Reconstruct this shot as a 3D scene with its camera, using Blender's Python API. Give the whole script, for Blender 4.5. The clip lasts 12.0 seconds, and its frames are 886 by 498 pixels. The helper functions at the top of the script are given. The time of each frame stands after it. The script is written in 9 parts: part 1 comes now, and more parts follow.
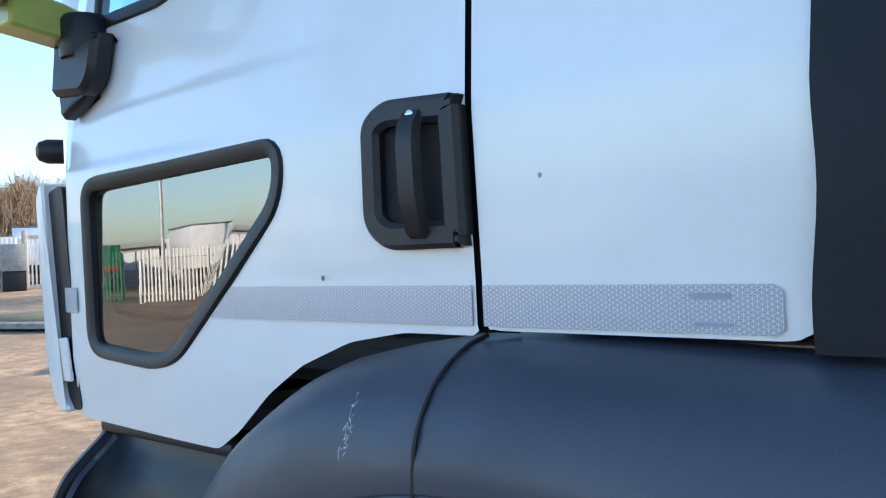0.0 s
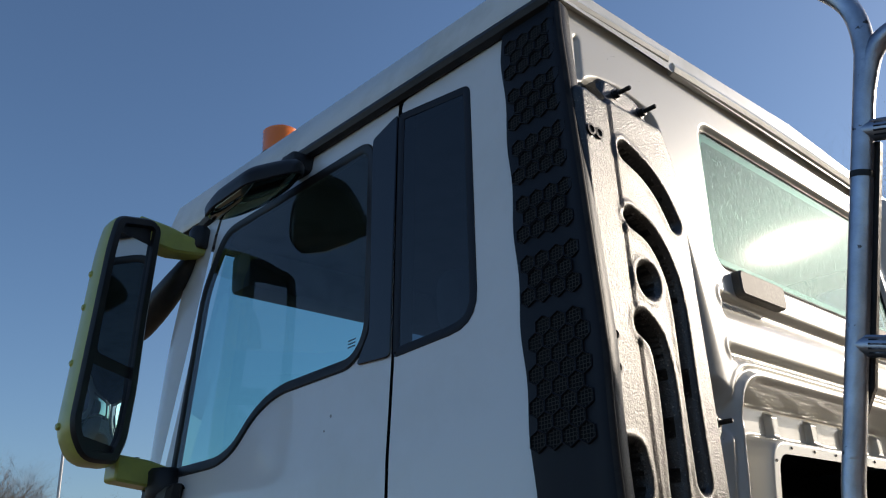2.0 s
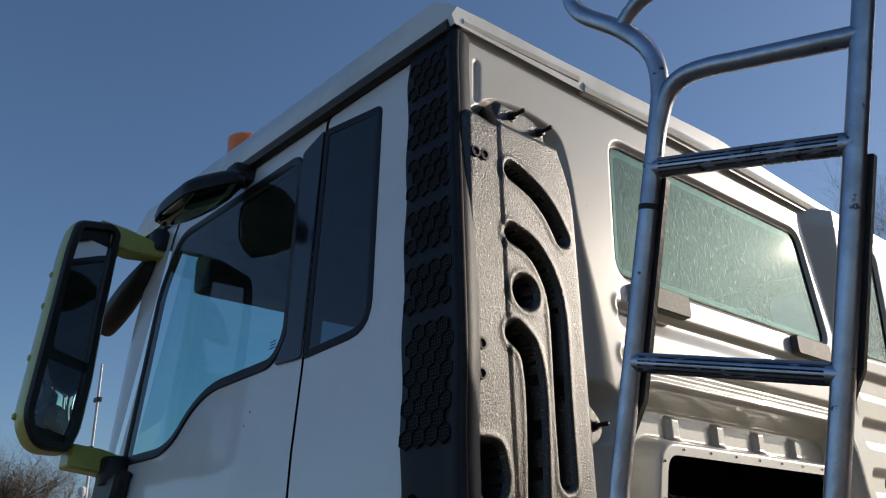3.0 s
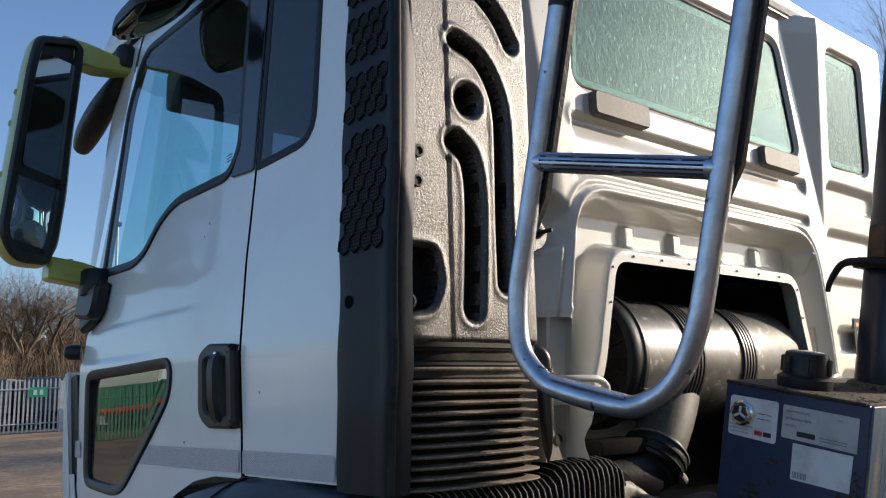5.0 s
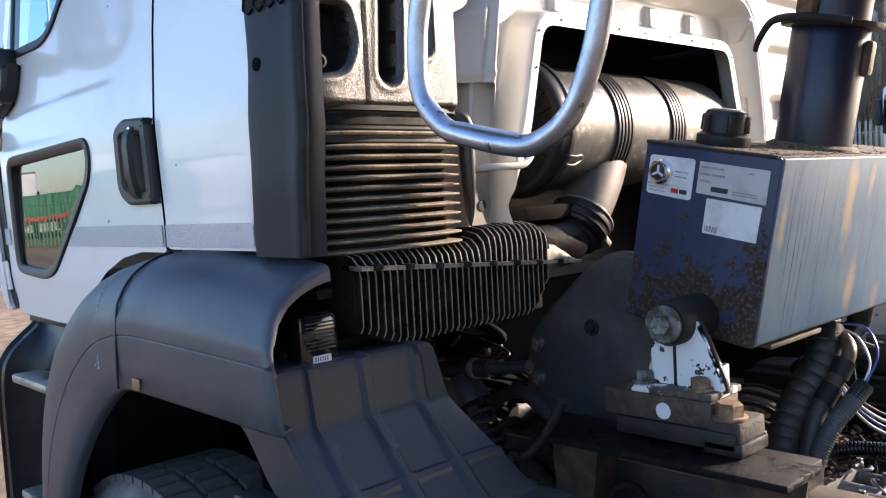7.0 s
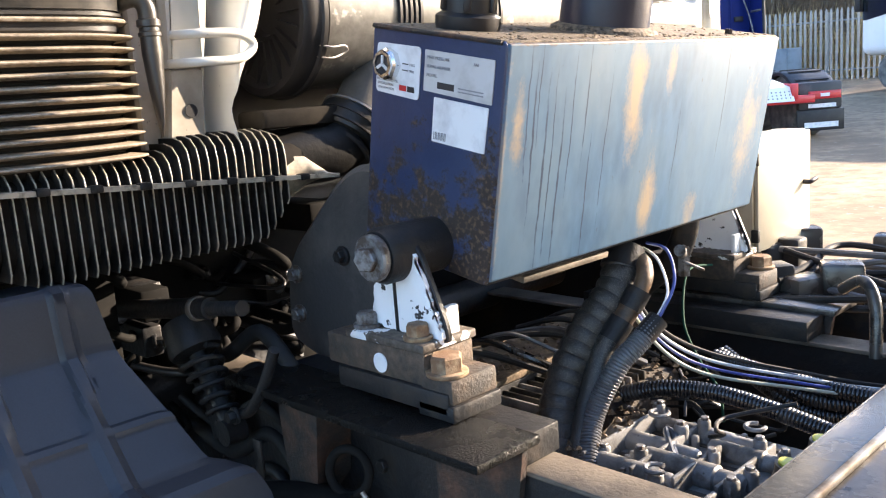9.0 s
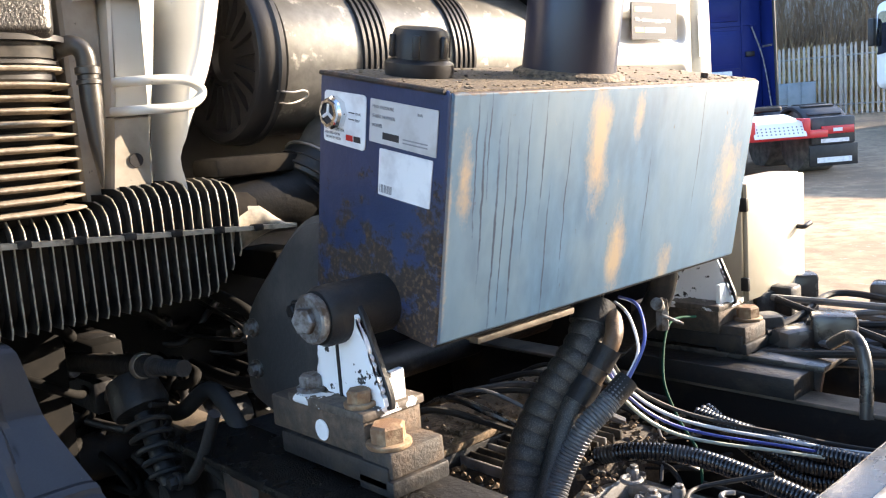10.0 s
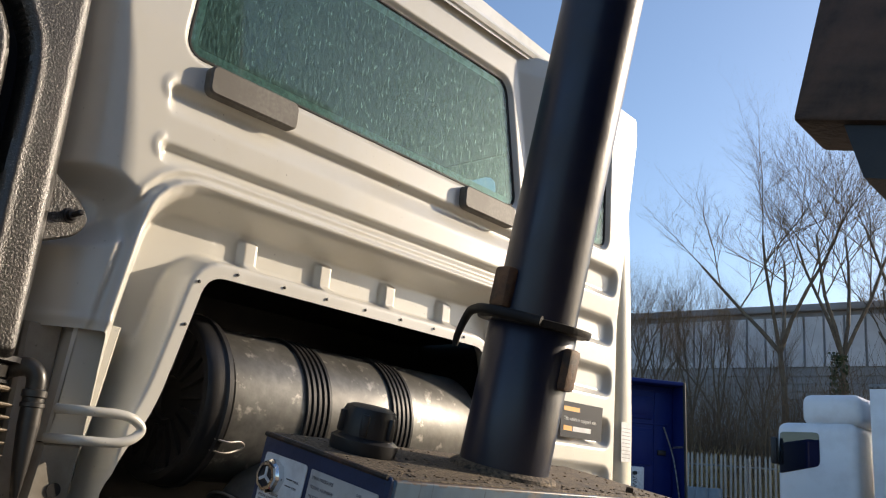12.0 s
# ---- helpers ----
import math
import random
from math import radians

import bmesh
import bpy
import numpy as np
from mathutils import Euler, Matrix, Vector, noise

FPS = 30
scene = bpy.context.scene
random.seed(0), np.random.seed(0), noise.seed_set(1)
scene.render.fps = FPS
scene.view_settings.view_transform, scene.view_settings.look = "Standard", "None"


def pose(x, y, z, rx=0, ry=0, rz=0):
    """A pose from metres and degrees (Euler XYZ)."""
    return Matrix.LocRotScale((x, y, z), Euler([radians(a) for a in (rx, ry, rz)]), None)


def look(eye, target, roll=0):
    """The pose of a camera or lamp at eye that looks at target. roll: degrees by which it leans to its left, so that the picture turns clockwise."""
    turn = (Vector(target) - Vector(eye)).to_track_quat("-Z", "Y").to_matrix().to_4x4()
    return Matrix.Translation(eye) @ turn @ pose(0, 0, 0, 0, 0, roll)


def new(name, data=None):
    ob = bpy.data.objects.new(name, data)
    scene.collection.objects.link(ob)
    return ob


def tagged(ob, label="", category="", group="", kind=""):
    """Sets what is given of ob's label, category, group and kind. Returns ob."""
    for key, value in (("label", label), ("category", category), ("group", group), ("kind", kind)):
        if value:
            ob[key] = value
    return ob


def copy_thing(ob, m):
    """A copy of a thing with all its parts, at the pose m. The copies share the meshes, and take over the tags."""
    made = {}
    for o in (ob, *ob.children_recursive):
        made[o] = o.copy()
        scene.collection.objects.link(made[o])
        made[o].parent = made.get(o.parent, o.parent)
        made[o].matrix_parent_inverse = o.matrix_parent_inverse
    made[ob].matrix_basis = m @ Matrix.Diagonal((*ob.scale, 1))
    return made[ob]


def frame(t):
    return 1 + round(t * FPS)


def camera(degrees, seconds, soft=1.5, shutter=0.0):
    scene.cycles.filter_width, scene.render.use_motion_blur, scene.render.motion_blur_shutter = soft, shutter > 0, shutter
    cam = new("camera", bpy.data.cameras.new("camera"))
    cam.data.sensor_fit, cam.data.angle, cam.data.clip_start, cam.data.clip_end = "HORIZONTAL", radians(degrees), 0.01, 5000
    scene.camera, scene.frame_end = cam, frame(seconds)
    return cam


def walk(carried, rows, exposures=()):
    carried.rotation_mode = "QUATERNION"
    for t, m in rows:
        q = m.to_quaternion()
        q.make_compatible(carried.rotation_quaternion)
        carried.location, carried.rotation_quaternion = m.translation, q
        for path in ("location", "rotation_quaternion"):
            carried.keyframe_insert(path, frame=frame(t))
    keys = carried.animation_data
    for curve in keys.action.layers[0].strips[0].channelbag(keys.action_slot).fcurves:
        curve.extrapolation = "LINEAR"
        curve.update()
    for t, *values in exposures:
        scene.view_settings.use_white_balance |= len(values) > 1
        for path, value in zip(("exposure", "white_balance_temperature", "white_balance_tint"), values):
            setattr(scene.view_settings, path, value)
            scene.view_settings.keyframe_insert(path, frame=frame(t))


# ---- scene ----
cam = camera(54.6, 12.0, 1.15)
PATH = [
    (0, (0.205, -0.801, 1.627), (-1.107, 0.708, 1.639), -2.1),
    (0.5, (0.383, -0.915, 1.695), (-0.962, 0.545, 1.938), -2.4),
    (1, (0.598, -0.977, 1.72), (-0.755, 0.419, 2.189), -2.3),
    (1.5, (0.765, -1.045, 1.745), (-0.583, 0.285, 2.386), -2.3),
    (2, (0.9, -1.131, 1.746), (-0.42, 0.173, 2.493), -2.8),
    (2.5, (1.041, -1.108, 1.741), (-0.276, 0.187, 2.508), -2.7),
    (2.7, (1.116, -1.072, 1.734), (-0.223, 0.206, 2.493), -2.3),
    (4.3, (1.275, -0.936, 1.712), (-0.185, 0.321, 2.248), -1.1),
    (4.5, (1.278, -0.929, 1.707), (-0.189, 0.342, 2.189), -1.1),
    (5, (1.288, -0.915, 1.69), (-0.197, 0.38, 2.03), -1.5),
    (5.5, (1.287, -0.905, 1.674), (-0.211, 0.406, 1.867), -1.9),
    (6, (1.285, -0.896, 1.657), (-0.211, 0.43, 1.712), -2.2),
    (6.5, (1.289, -0.884, 1.644), (-0.195, 0.455, 1.597), -2.8),
    (7, (1.312, -0.842, 1.623), (-0.136, 0.531, 1.494), -3.1),
    (7.5, (1.307, -0.747, 1.602), (-0.058, 0.7, 1.391), -2.6),
    (7.7, (1.282, -0.685, 1.603), (-0.054, 0.782, 1.36), -2.6),
    (9.3, (1.437, -0.168, 1.594), (-0.001, 1.169, 1.216), -4.5),
    (9.5, (1.433, -0.134, 1.597), (-0.01, 1.196, 1.214), -4.6),
    (10, (1.435, -0.106, 1.612), (-0.017, 1.24, 1.327), -4.3),
    (10.5, (1.449, -0.107, 1.626), (-0.017, 1.252, 1.59), -4.0),
    (11, (1.458, -0.117, 1.634), (-0.002, 1.239, 1.801), -2.9),
    (11.5, (1.454, -0.138, 1.637), (0.032, 1.236, 1.935), -0.7),
    (12, (1.439, -0.17, 1.658), (0.149, 1.268, 2.177), 4.7),
]
EXPOSURES = [(0.0, 1.78, 6800, 11), (0.5, 1.32, 6950, 10), (1.0, 0.62, 6850, 11), (1.5, 0.32, 6700, 11), (2.0, -0.14, 6700, 11), (2.7, -0.42, 6650, 11), (4.3, 0.06, 6700, 12), (5.5, 0.64, 6800, 13), (6.5, 1.33, 6950, 17), (7.5, 1.97, 7100, 21), (9.5, 2.64, 7450, 14), (10.5, 2.28, 7400, 14), (11.0, 1.27, 7250, 13), (12.0, 0.54, 7350, 12)]
walk(cam, [(t, look(eye, target, roll)) for t, eye, target, roll in PATH], EXPOSURES)

# ---- light ----
SUN = Vector((0.355, 0.875, 0.335)).normalized()
world = bpy.data.worlds.new("sky")
scene.world = world
world.use_nodes = True
wt = world.node_tree
sky = wt.nodes.new("ShaderNodeTexSky")
sky.sky_type = "NISHITA"
sky.sun_disc = False
sky.sun_elevation = math.asin(SUN.z)
sky.sun_rotation = math.atan2(SUN.x, SUN.y)
sky.air_density, sky.dust_density, sky.ozone_density = 1.0, 1.0, 4.5
wt.links.new(sky.outputs[0], wt.nodes["Background"].inputs[0])
wt.nodes["Background"].inputs[1].default_value = 0.15
sun_data = bpy.data.lights.new("sun", "SUN")
sun_data.energy, sun_data.angle, sun_data.color = 4.0, radians(0.5), (1.0, 0.89, 0.75)
sun_lamp = new("sun", sun_data)
sun_lamp.matrix_world = look(SUN * 50, (0, 0, 0))

# ---- materials ----
def shader(name, colour, rough=0.5, metal=0.0, second=None, mix_scale=6.0, mix_lo=0.45, mix_hi=0.65, grain=0.0, grain_scale=60.0,
           bump=0.0, bump_scale=80.0, coat=0.0, rough2=None, stretch=(1, 1, 1), spots=None, spot_scale=14.0, spot_lo=0.6, spot_hi=0.68, metal2=None, spec=0.5):
    m = bpy.data.materials.new(name)
    m.use_nodes = True
    nt, n = m.node_tree, m.node_tree.nodes
    b = n["Principled BSDF"]
    b.inputs["Roughness"].default_value, b.inputs["Metallic"].default_value = rough, metal
    b.inputs["Coat Weight"].default_value = coat
    b.inputs["Coat Roughness"].default_value = 0.04
    b.inputs["Specular IOR Level"].default_value = spec
    tc = n.new("ShaderNodeTexCoord")
    mp = n.new("ShaderNodeMapping")
    mp.inputs["Scale"].default_value = stretch
    nt.links.new(tc.outputs["Object"], mp.inputs[0])

    def cloud(scale, detail=6):
        t = n.new("ShaderNodeTexNoise")
        t.inputs["Scale"].default_value, t.inputs["Detail"].default_value, t.inputs["Roughness"].default_value = scale, detail, 0.6
        nt.links.new(mp.outputs[0], t.inputs["Vector"])
        return t.outputs[0]

    def ramp(src, lo, hi):
        r = n.new("ShaderNodeMapRange")
        r.inputs[1].default_value, r.inputs[2].default_value = lo, hi
        nt.links.new(src, r.inputs[0])
        return r.outputs[0]

    def mixc(fac, a, c2):
        x = n.new("ShaderNodeMix")
        x.data_type = "RGBA"
        if fac is None:
            x.inputs[0].default_value = 0.5
        else:
            nt.links.new(fac, x.inputs[0])
        for s, v in ((6, a), (7, c2)):
            if isinstance(v, tuple):
                x.inputs[s].default_value = (*v, 1)
            else:
                nt.links.new(v, x.inputs[s])
        return x.outputs[2]

    col = colour
    if grain:
        lo = tuple(max(0, c * (1 - grain)) for c in colour)
        hi = tuple(min(1, c * (1 + grain)) for c in colour)
        col = mixc(ramp(cloud(grain_scale), 0.35, 0.65), lo, hi)
    if second:
        f = ramp(cloud(mix_scale), mix_lo, mix_hi)
        col = mixc(f, col, second)
        if rough2 is not None:
            r = n.new("ShaderNodeMapRange")
            r.inputs[3].default_value, r.inputs[4].default_value = rough, rough2
            nt.links.new(f, r.inputs[0])
            nt.links.new(r.outputs[0], b.inputs["Roughness"])
        if metal2 is not None:
            r = n.new("ShaderNodeMapRange")
            r.inputs[3].default_value, r.inputs[4].default_value = metal, metal2
            nt.links.new(f, r.inputs[0])
            nt.links.new(r.outputs[0], b.inputs["Metallic"])
    if spots:
        col = mixc(ramp(cloud(spot_scale, 8), spot_lo, spot_hi), col, spots)
    if isinstance(col, tuple):
        b.inputs["Base Color"].default_value = (*col, 1)
    else:
        nt.links.new(col, b.inputs["Base Color"])
    if bump:
        bp = n.new("ShaderNodeBump")
        bp.inputs["Strength"].default_value = min(1, bump)
        bp.inputs["Distance"].default_value = 0.003
        nt.links.new(cloud(bump_scale, 4), bp.inputs["Height"])
        nt.links.new(bp.outputs[0], b.inputs["Normal"])
    return m


def glass(name, tint, rough=0.0, facing=0.08, dirt=0.0):
    """Thin tinted pane: a mix of clear passage and mirror gloss, with optional dust."""
    m = bpy.data.materials.new(name)
    m.use_nodes = True
    nt, n = m.node_tree, m.node_tree.nodes
    n.remove(n["Principled BSDF"])
    tr = n.new("ShaderNodeBsdfTransparent")
    tr.inputs[0].default_value = (*tint, 1)
    gl = n.new("ShaderNodeBsdfGlossy")
    gl.inputs["Roughness"].default_value = rough
    lw = n.new("ShaderNodeLayerWeight")
    lw.inputs[0].default_value = 0.5
    pw = n.new("ShaderNodeMath")
    pw.operation = "POWER"
    pw.inputs[1].default_value = 5.0
    nt.links.new(lw.outputs["Facing"], pw.inputs[0])
    fr = n.new("ShaderNodeMapRange")
    fr.inputs[3].default_value, fr.inputs[4].default_value = facing, 0.95
    nt.links.new(pw.outputs[0], fr.inputs[0])
    mx = n.new("ShaderNodeMixShader")
    nt.links.new(fr.outputs[0], mx.inputs[0])
    nt.links.new(tr.outputs[0], mx.inputs[1])
    nt.links.new(gl.outputs[0], mx.inputs[2])
    out = mx
    if dirt:
        tc = n.new("ShaderNodeTexCoord")
        mp = n.new("ShaderNodeMapping")
        mp.inputs["Scale"].default_value = (62, 62, 15)
        nz = n.new("ShaderNodeTexNoise")
        nz.inputs["Scale"].default_value, nz.inputs["Detail"].default_value, nz.inputs["Roughness"].default_value = 3.0, 12, 0.72
        nt.links.new(tc.outputs["Object"], mp.inputs[0])
        nt.links.new(mp.outputs[0], nz.inputs["Vector"])
        mr = n.new("ShaderNodeMapRange")
        mr.inputs[1].default_value, mr.inputs[2].default_value, mr.inputs[3].default_value, mr.inputs[4].default_value = 0.40, 0.70, dirt * 0.20, dirt * 1.15
        nt.links.new(nz.outputs[0], mr.inputs[0])
        df = n.new("ShaderNodeBsdfDiffuse")
        df.inputs[0].default_value = (0.060, 0.158, 0.145, 1)
        haze = n.new("ShaderNodeBsdfGlossy")
        haze.inputs["Roughness"].default_value = 0.45
        haze.inputs[0].default_value = (0.6, 0.9, 0.82, 1)
        m3 = n.new("ShaderNodeMixShader")
        m3.inputs[0].default_value = 0.09
        nt.links.new(df.outputs[0], m3.inputs[1])
        nt.links.new(haze.outputs[0], m3.inputs[2])
        m2 = n.new("ShaderNodeMixShader")
        nt.links.new(mr.outputs[0], m2.inputs[0])
        nt.links.new(mx.outputs[0], m2.inputs[1])
        nt.links.new(m3.outputs[0], m2.inputs[2])
        out = m2
    nt.links.new(out.outputs[0], n["Material Output"].inputs[0])
    return m


WHITE = shader("cab_paint_white", (0.80, 0.80, 0.78), 0.28, second=(0.70, 0.69, 0.64), mix_scale=2.2, mix_lo=0.5, mix_hi=0.8, coat=0.7, rough2=0.4,
               spots=(0.25, 0.2, 0.14), spot_scale=120, spot_lo=0.76, spot_hi=0.8)
CREAM = shader("cab_paint_rear", (0.62, 0.605, 0.55), 0.32, second=(0.54, 0.505, 0.42), mix_scale=3.0, mix_lo=0.52, mix_hi=0.85, coat=0.4, rough2=0.5,
               spots=(0.10, 0.09, 0.07), spot_scale=115, spot_lo=0.705, spot_hi=0.72)
ROOF = shader("roof_paint", (0.80, 0.80, 0.76), 0.35, second=(0.62, 0.62, 0.56), mix_scale=4, coat=0.4)
CHARCOAL = shader("charcoal_plastic", (0.048, 0.056, 0.074), 0.38, spec=0.5, second=(0.038, 0.045, 0.060), mix_scale=5, grain=0.12, grain_scale=400, bump=0.10, bump_scale=900, rough2=0.46,
                  spots=(0.42, 0.41, 0.40), spot_scale=330, spot_lo=0.765, spot_hi=0.79)
LINER = shader("liner_plastic", (0.030, 0.033, 0.041), 0.42, spec=0.35, second=(0.024, 0.026, 0.031), mix_scale=4, mix_lo=0.5, mix_hi=0.8, grain=0.06, grain_scale=300, bump=0.05, bump_scale=700,
               spots=(0.22, 0.20, 0.17), spot_scale=160, spot_lo=0.72, spot_hi=0.78)
FAIRING = shader("black_fairing_plastic", (0.013, 0.015, 0.020), 0.42, spec=0.16, second=(0.019, 0.020, 0.025), mix_scale=4, bump=0.15, bump_scale=600)
GLOSS_BLACK = shader("gloss_black_panel", (0.006, 0.007, 0.010), 0.09, spec=0.6, second=(0.010, 0.010, 0.012), mix_scale=6, rough2=0.16)
BLACK = shader("black_plastic", (0.016, 0.016, 0.018), 0.42, spec=0.35, second=(0.028, 0.026, 0.025), mix_scale=9, bump=0.1, bump_scale=300)
RUBBER = shader("black_rubber", (0.018, 0.018, 0.019), 0.6, spec=0.2, second=(0.034, 0.032, 0.030), mix_scale=10, rough2=0.8, bump=0.1, bump_scale=200)
BELLOWS = shader("dusty_bellows_rubber", (0.016, 0.015, 0.014), 0.6, spec=0.0, second=(0.034, 0.030, 0.025), mix_scale=9, mix_lo=0.4, mix_hi=0.7, rough2=0.6, bump=0.15, bump_scale=120)
DUST = shader("dusty_rib_rubber", (0.27, 0.228, 0.18), 0.6, spec=0.1, second=(0.09, 0.076, 0.063), mix_scale=14, mix_lo=0.5, mix_hi=0.8, grain=0.3, grain_scale=120)
FIN = shader("dusty_fin_plastic", (0.013, 0.013, 0.013), 0.5, spec=0.10, second=(0.046, 0.042, 0.037), mix_scale=22, mix_lo=0.45, mix_hi=0.65, grain=0.3, grain_scale=90)
# pale spots put the sparkle of the bumpy, glossy plastic into the colour
DUCT = shader("textured_grey_duct_plastic", (0.012, 0.011, 0.010), 0.33, second=(0.026, 0.023, 0.018), mix_scale=6, mix_lo=0.4, mix_hi=0.75, grain=0.6, grain_scale=180, bump=0.50, bump_scale=240, rough2=0.38, spec=0.9,
              spots=(0.17, 0.155, 0.13), spot_scale=190, spot_lo=0.60, spot_hi=0.66)
YELLOW = shader("mirror_yellow_green", (0.44, 0.47, 0.10), 0.35, second=(0.35, 0.37, 0.09), mix_scale=8, coat=0.3)
ALU = shader("aluminium_tube", (0.50, 0.54, 0.62), 0.30, 1.0, bump=0.25, bump_scale=140, second=(0.26, 0.28, 0.33), mix_scale=16, mix_lo=0.4, mix_hi=0.8, rough2=0.45, stretch=(1, 1, 1), spots=(0.10, 0.09, 0.09), spot_scale=44, spot_lo=0.635, spot_hi=0.67)
STEEL = shader("dirty_steel", (0.36, 0.34, 0.31), 0.45, 0.8, second=(0.14, 0.11, 0.085), mix_scale=8, rough2=0.7, bump=0.3, bump_scale=90)
FILTER = shader("grey_filter_can", (0.14, 0.137, 0.128), 0.38, 0.35, bump=0.15, bump_scale=25, second=(0.06, 0.057, 0.05), mix_scale=9, mix_lo=0.4, mix_hi=0.7, grain=0.2, grain_scale=40, rough2=0.45, spots=(0.34, 0.32, 0.29), spot_scale=30, spot_lo=0.60, spot_hi=0.70)
# darker cream that holds both grime and the foot post's shading
CREAM_DULL = shader("grimy_shaded_paint", (0.38, 0.355, 0.31), 0.5, second=(0.21, 0.185, 0.15), mix_scale=7, mix_lo=0.42, mix_hi=0.7, spots=(0.06, 0.055, 0.05), spot_scale=60, spot_lo=0.66, spot_hi=0.72)
GRIME = shader("oily_black_frame", (0.018, 0.018, 0.019), 0.45, 0.0, spec=0.25, second=(0.055, 0.042, 0.032), mix_scale=13, mix_lo=0.55, mix_hi=0.75, rough2=0.75, bump=0.7, bump_scale=70)
RUST = shader("rusty_steel", (0.075, 0.036, 0.022), 0.7, 0.0, second=(0.018, 0.016, 0.015), mix_scale=13, mix_lo=0.38, mix_hi=0.56, grain=0.35, grain_scale=70, bump=0.8, bump_scale=120)
BOLT = shader("worn_bolt_steel", (0.22, 0.225, 0.23), 0.4, 0.6, second=(0.07, 0.05, 0.038), mix_scale=45, mix_lo=0.42, mix_hi=0.6, rough2=0.8, metal2=0.1, bump=0.4, bump_scale=200)
BOLT_RUST = shader("rusty_bolt_head", (0.18, 0.098, 0.052), 0.75, 0.1, second=(0.31, 0.22, 0.135), mix_scale=40, bump=0.5, bump_scale=200)
CHIPPED = shader("chipped_white_paint", (0.78, 0.79, 0.80), 0.4, 0.0, second=(0.03, 0.028, 0.026), mix_scale=18, mix_lo=0.60, mix_hi=0.615, rough2=0.7, spots=(0.30, 0.24, 0.12), spot_scale=22, spot_lo=0.68, spot_hi=0.71, bump=0.2)
WET = shader("wet_oily_plate", (0.006, 0.006, 0.006), 0.22, spec=0.14, second=(0.010, 0.009, 0.008), mix_scale=10, mix_lo=0.45, mix_hi=0.7, rough2=0.5, bump=1.0, bump_scale=260, spots=(0.07, 0.058, 0.044), spot_scale=150, spot_lo=0.69, spot_hi=0.73)
RAIL_TOP = shader("dusty_rail_top", (0.135, 0.110, 0.086), 0.6, spec=0.3, second=(0.05, 0.042, 0.035), mix_scale=8, mix_lo=0.45, mix_hi=0.65, bump=0.4, bump_scale=120)
CHANNEL = shader("worn_grey_channel", (0.075, 0.070, 0.066), 0.26, 0.35, second=(0.12, 0.10, 0.08), mix_scale=6, mix_lo=0.5, mix_hi=0.75, rough2=0.5, bump=0.25, bump_scale=50, spots=(0.025, 0.024, 0.024), spot_scale=9, spot_lo=0.56, spot_hi=0.60)
CAST = shader("cast_aluminium", (0.205, 0.205, 0.205), 0.42, 0.25, second=(0.060, 0.055, 0.050), mix_scale=14, mix_lo=0.46, mix_hi=0.66, rough2=0.65, metal2=0.1, bump=0.4, bump_scale=240, spots=(0.03, 0.028, 0.026), spot_scale=40, spot_lo=0.64, spot_hi=0.70)
TYRE = shader("tyre_rubber", (0.085, 0.085, 0.086), 0.75, second=(0.22, 0.21, 0.195), mix_scale=8, mix_lo=0.4, mix_hi=0.7, bump=0.3, bump_scale=150)
LABEL = shader("white_label", (0.72, 0.74, 0.76), 0.35, second=(0.55, 0.56, 0.58), mix_scale=20, spots=(0.03, 0.03, 0.03), spot_scale=60, spot_lo=0.74, spot_hi=0.76)
LABEL_GREY = shader("worn_grey_label", (0.50, 0.50, 0.50), 0.4, second=(0.38, 0.37, 0.36), mix_scale=15, spots=(0.03, 0.03, 0.03), spot_scale=40, spot_lo=0.68, spot_hi=0.70)
INK = shader("black_ink", (0.02, 0.02, 0.025), 0.5)
INK_GREY = shader("grey_ink", (0.22, 0.22, 0.24), 0.5)
RED = shader("red_ink", (0.55, 0.02, 0.02), 0.4)
ORANGE = shader("orange_ink", (0.85, 0.35, 0.02), 0.4)
NAVY_LABEL = shader("dark_label", (0.03, 0.035, 0.045), 0.5, spec=0.1)
CHROME = shader("bright_metal", (0.75, 0.75, 0.75), 0.15, 1.0)
GLASS = glass("tinted_cab_glass", (0.62, 0.86, 0.88))
GLASS_DARK = glass("dark_privacy_glass", (0.16, 0.19, 0.23))
GLASS_QUARTER = glass("door_low_window_glass", (0.26, 0.31, 0.32), facing=0.26)
GLASS_DIRTY = glass("dirty_green_rear_glass", (0.40, 0.66, 0.62), 0.04, dirt=0.60)
MIRROR = shader("mirror_glass", (0.75, 0.78, 0.8), 0.02, 1.0)
AMBER = shader("amber_beacon_lens", (0.95, 0.20, 0.01), 0.25, coat=0.6)
LINING = shader("cab_lining", (0.10, 0.10, 0.11), 0.85, second=(0.07, 0.07, 0.075), mix_scale=8)


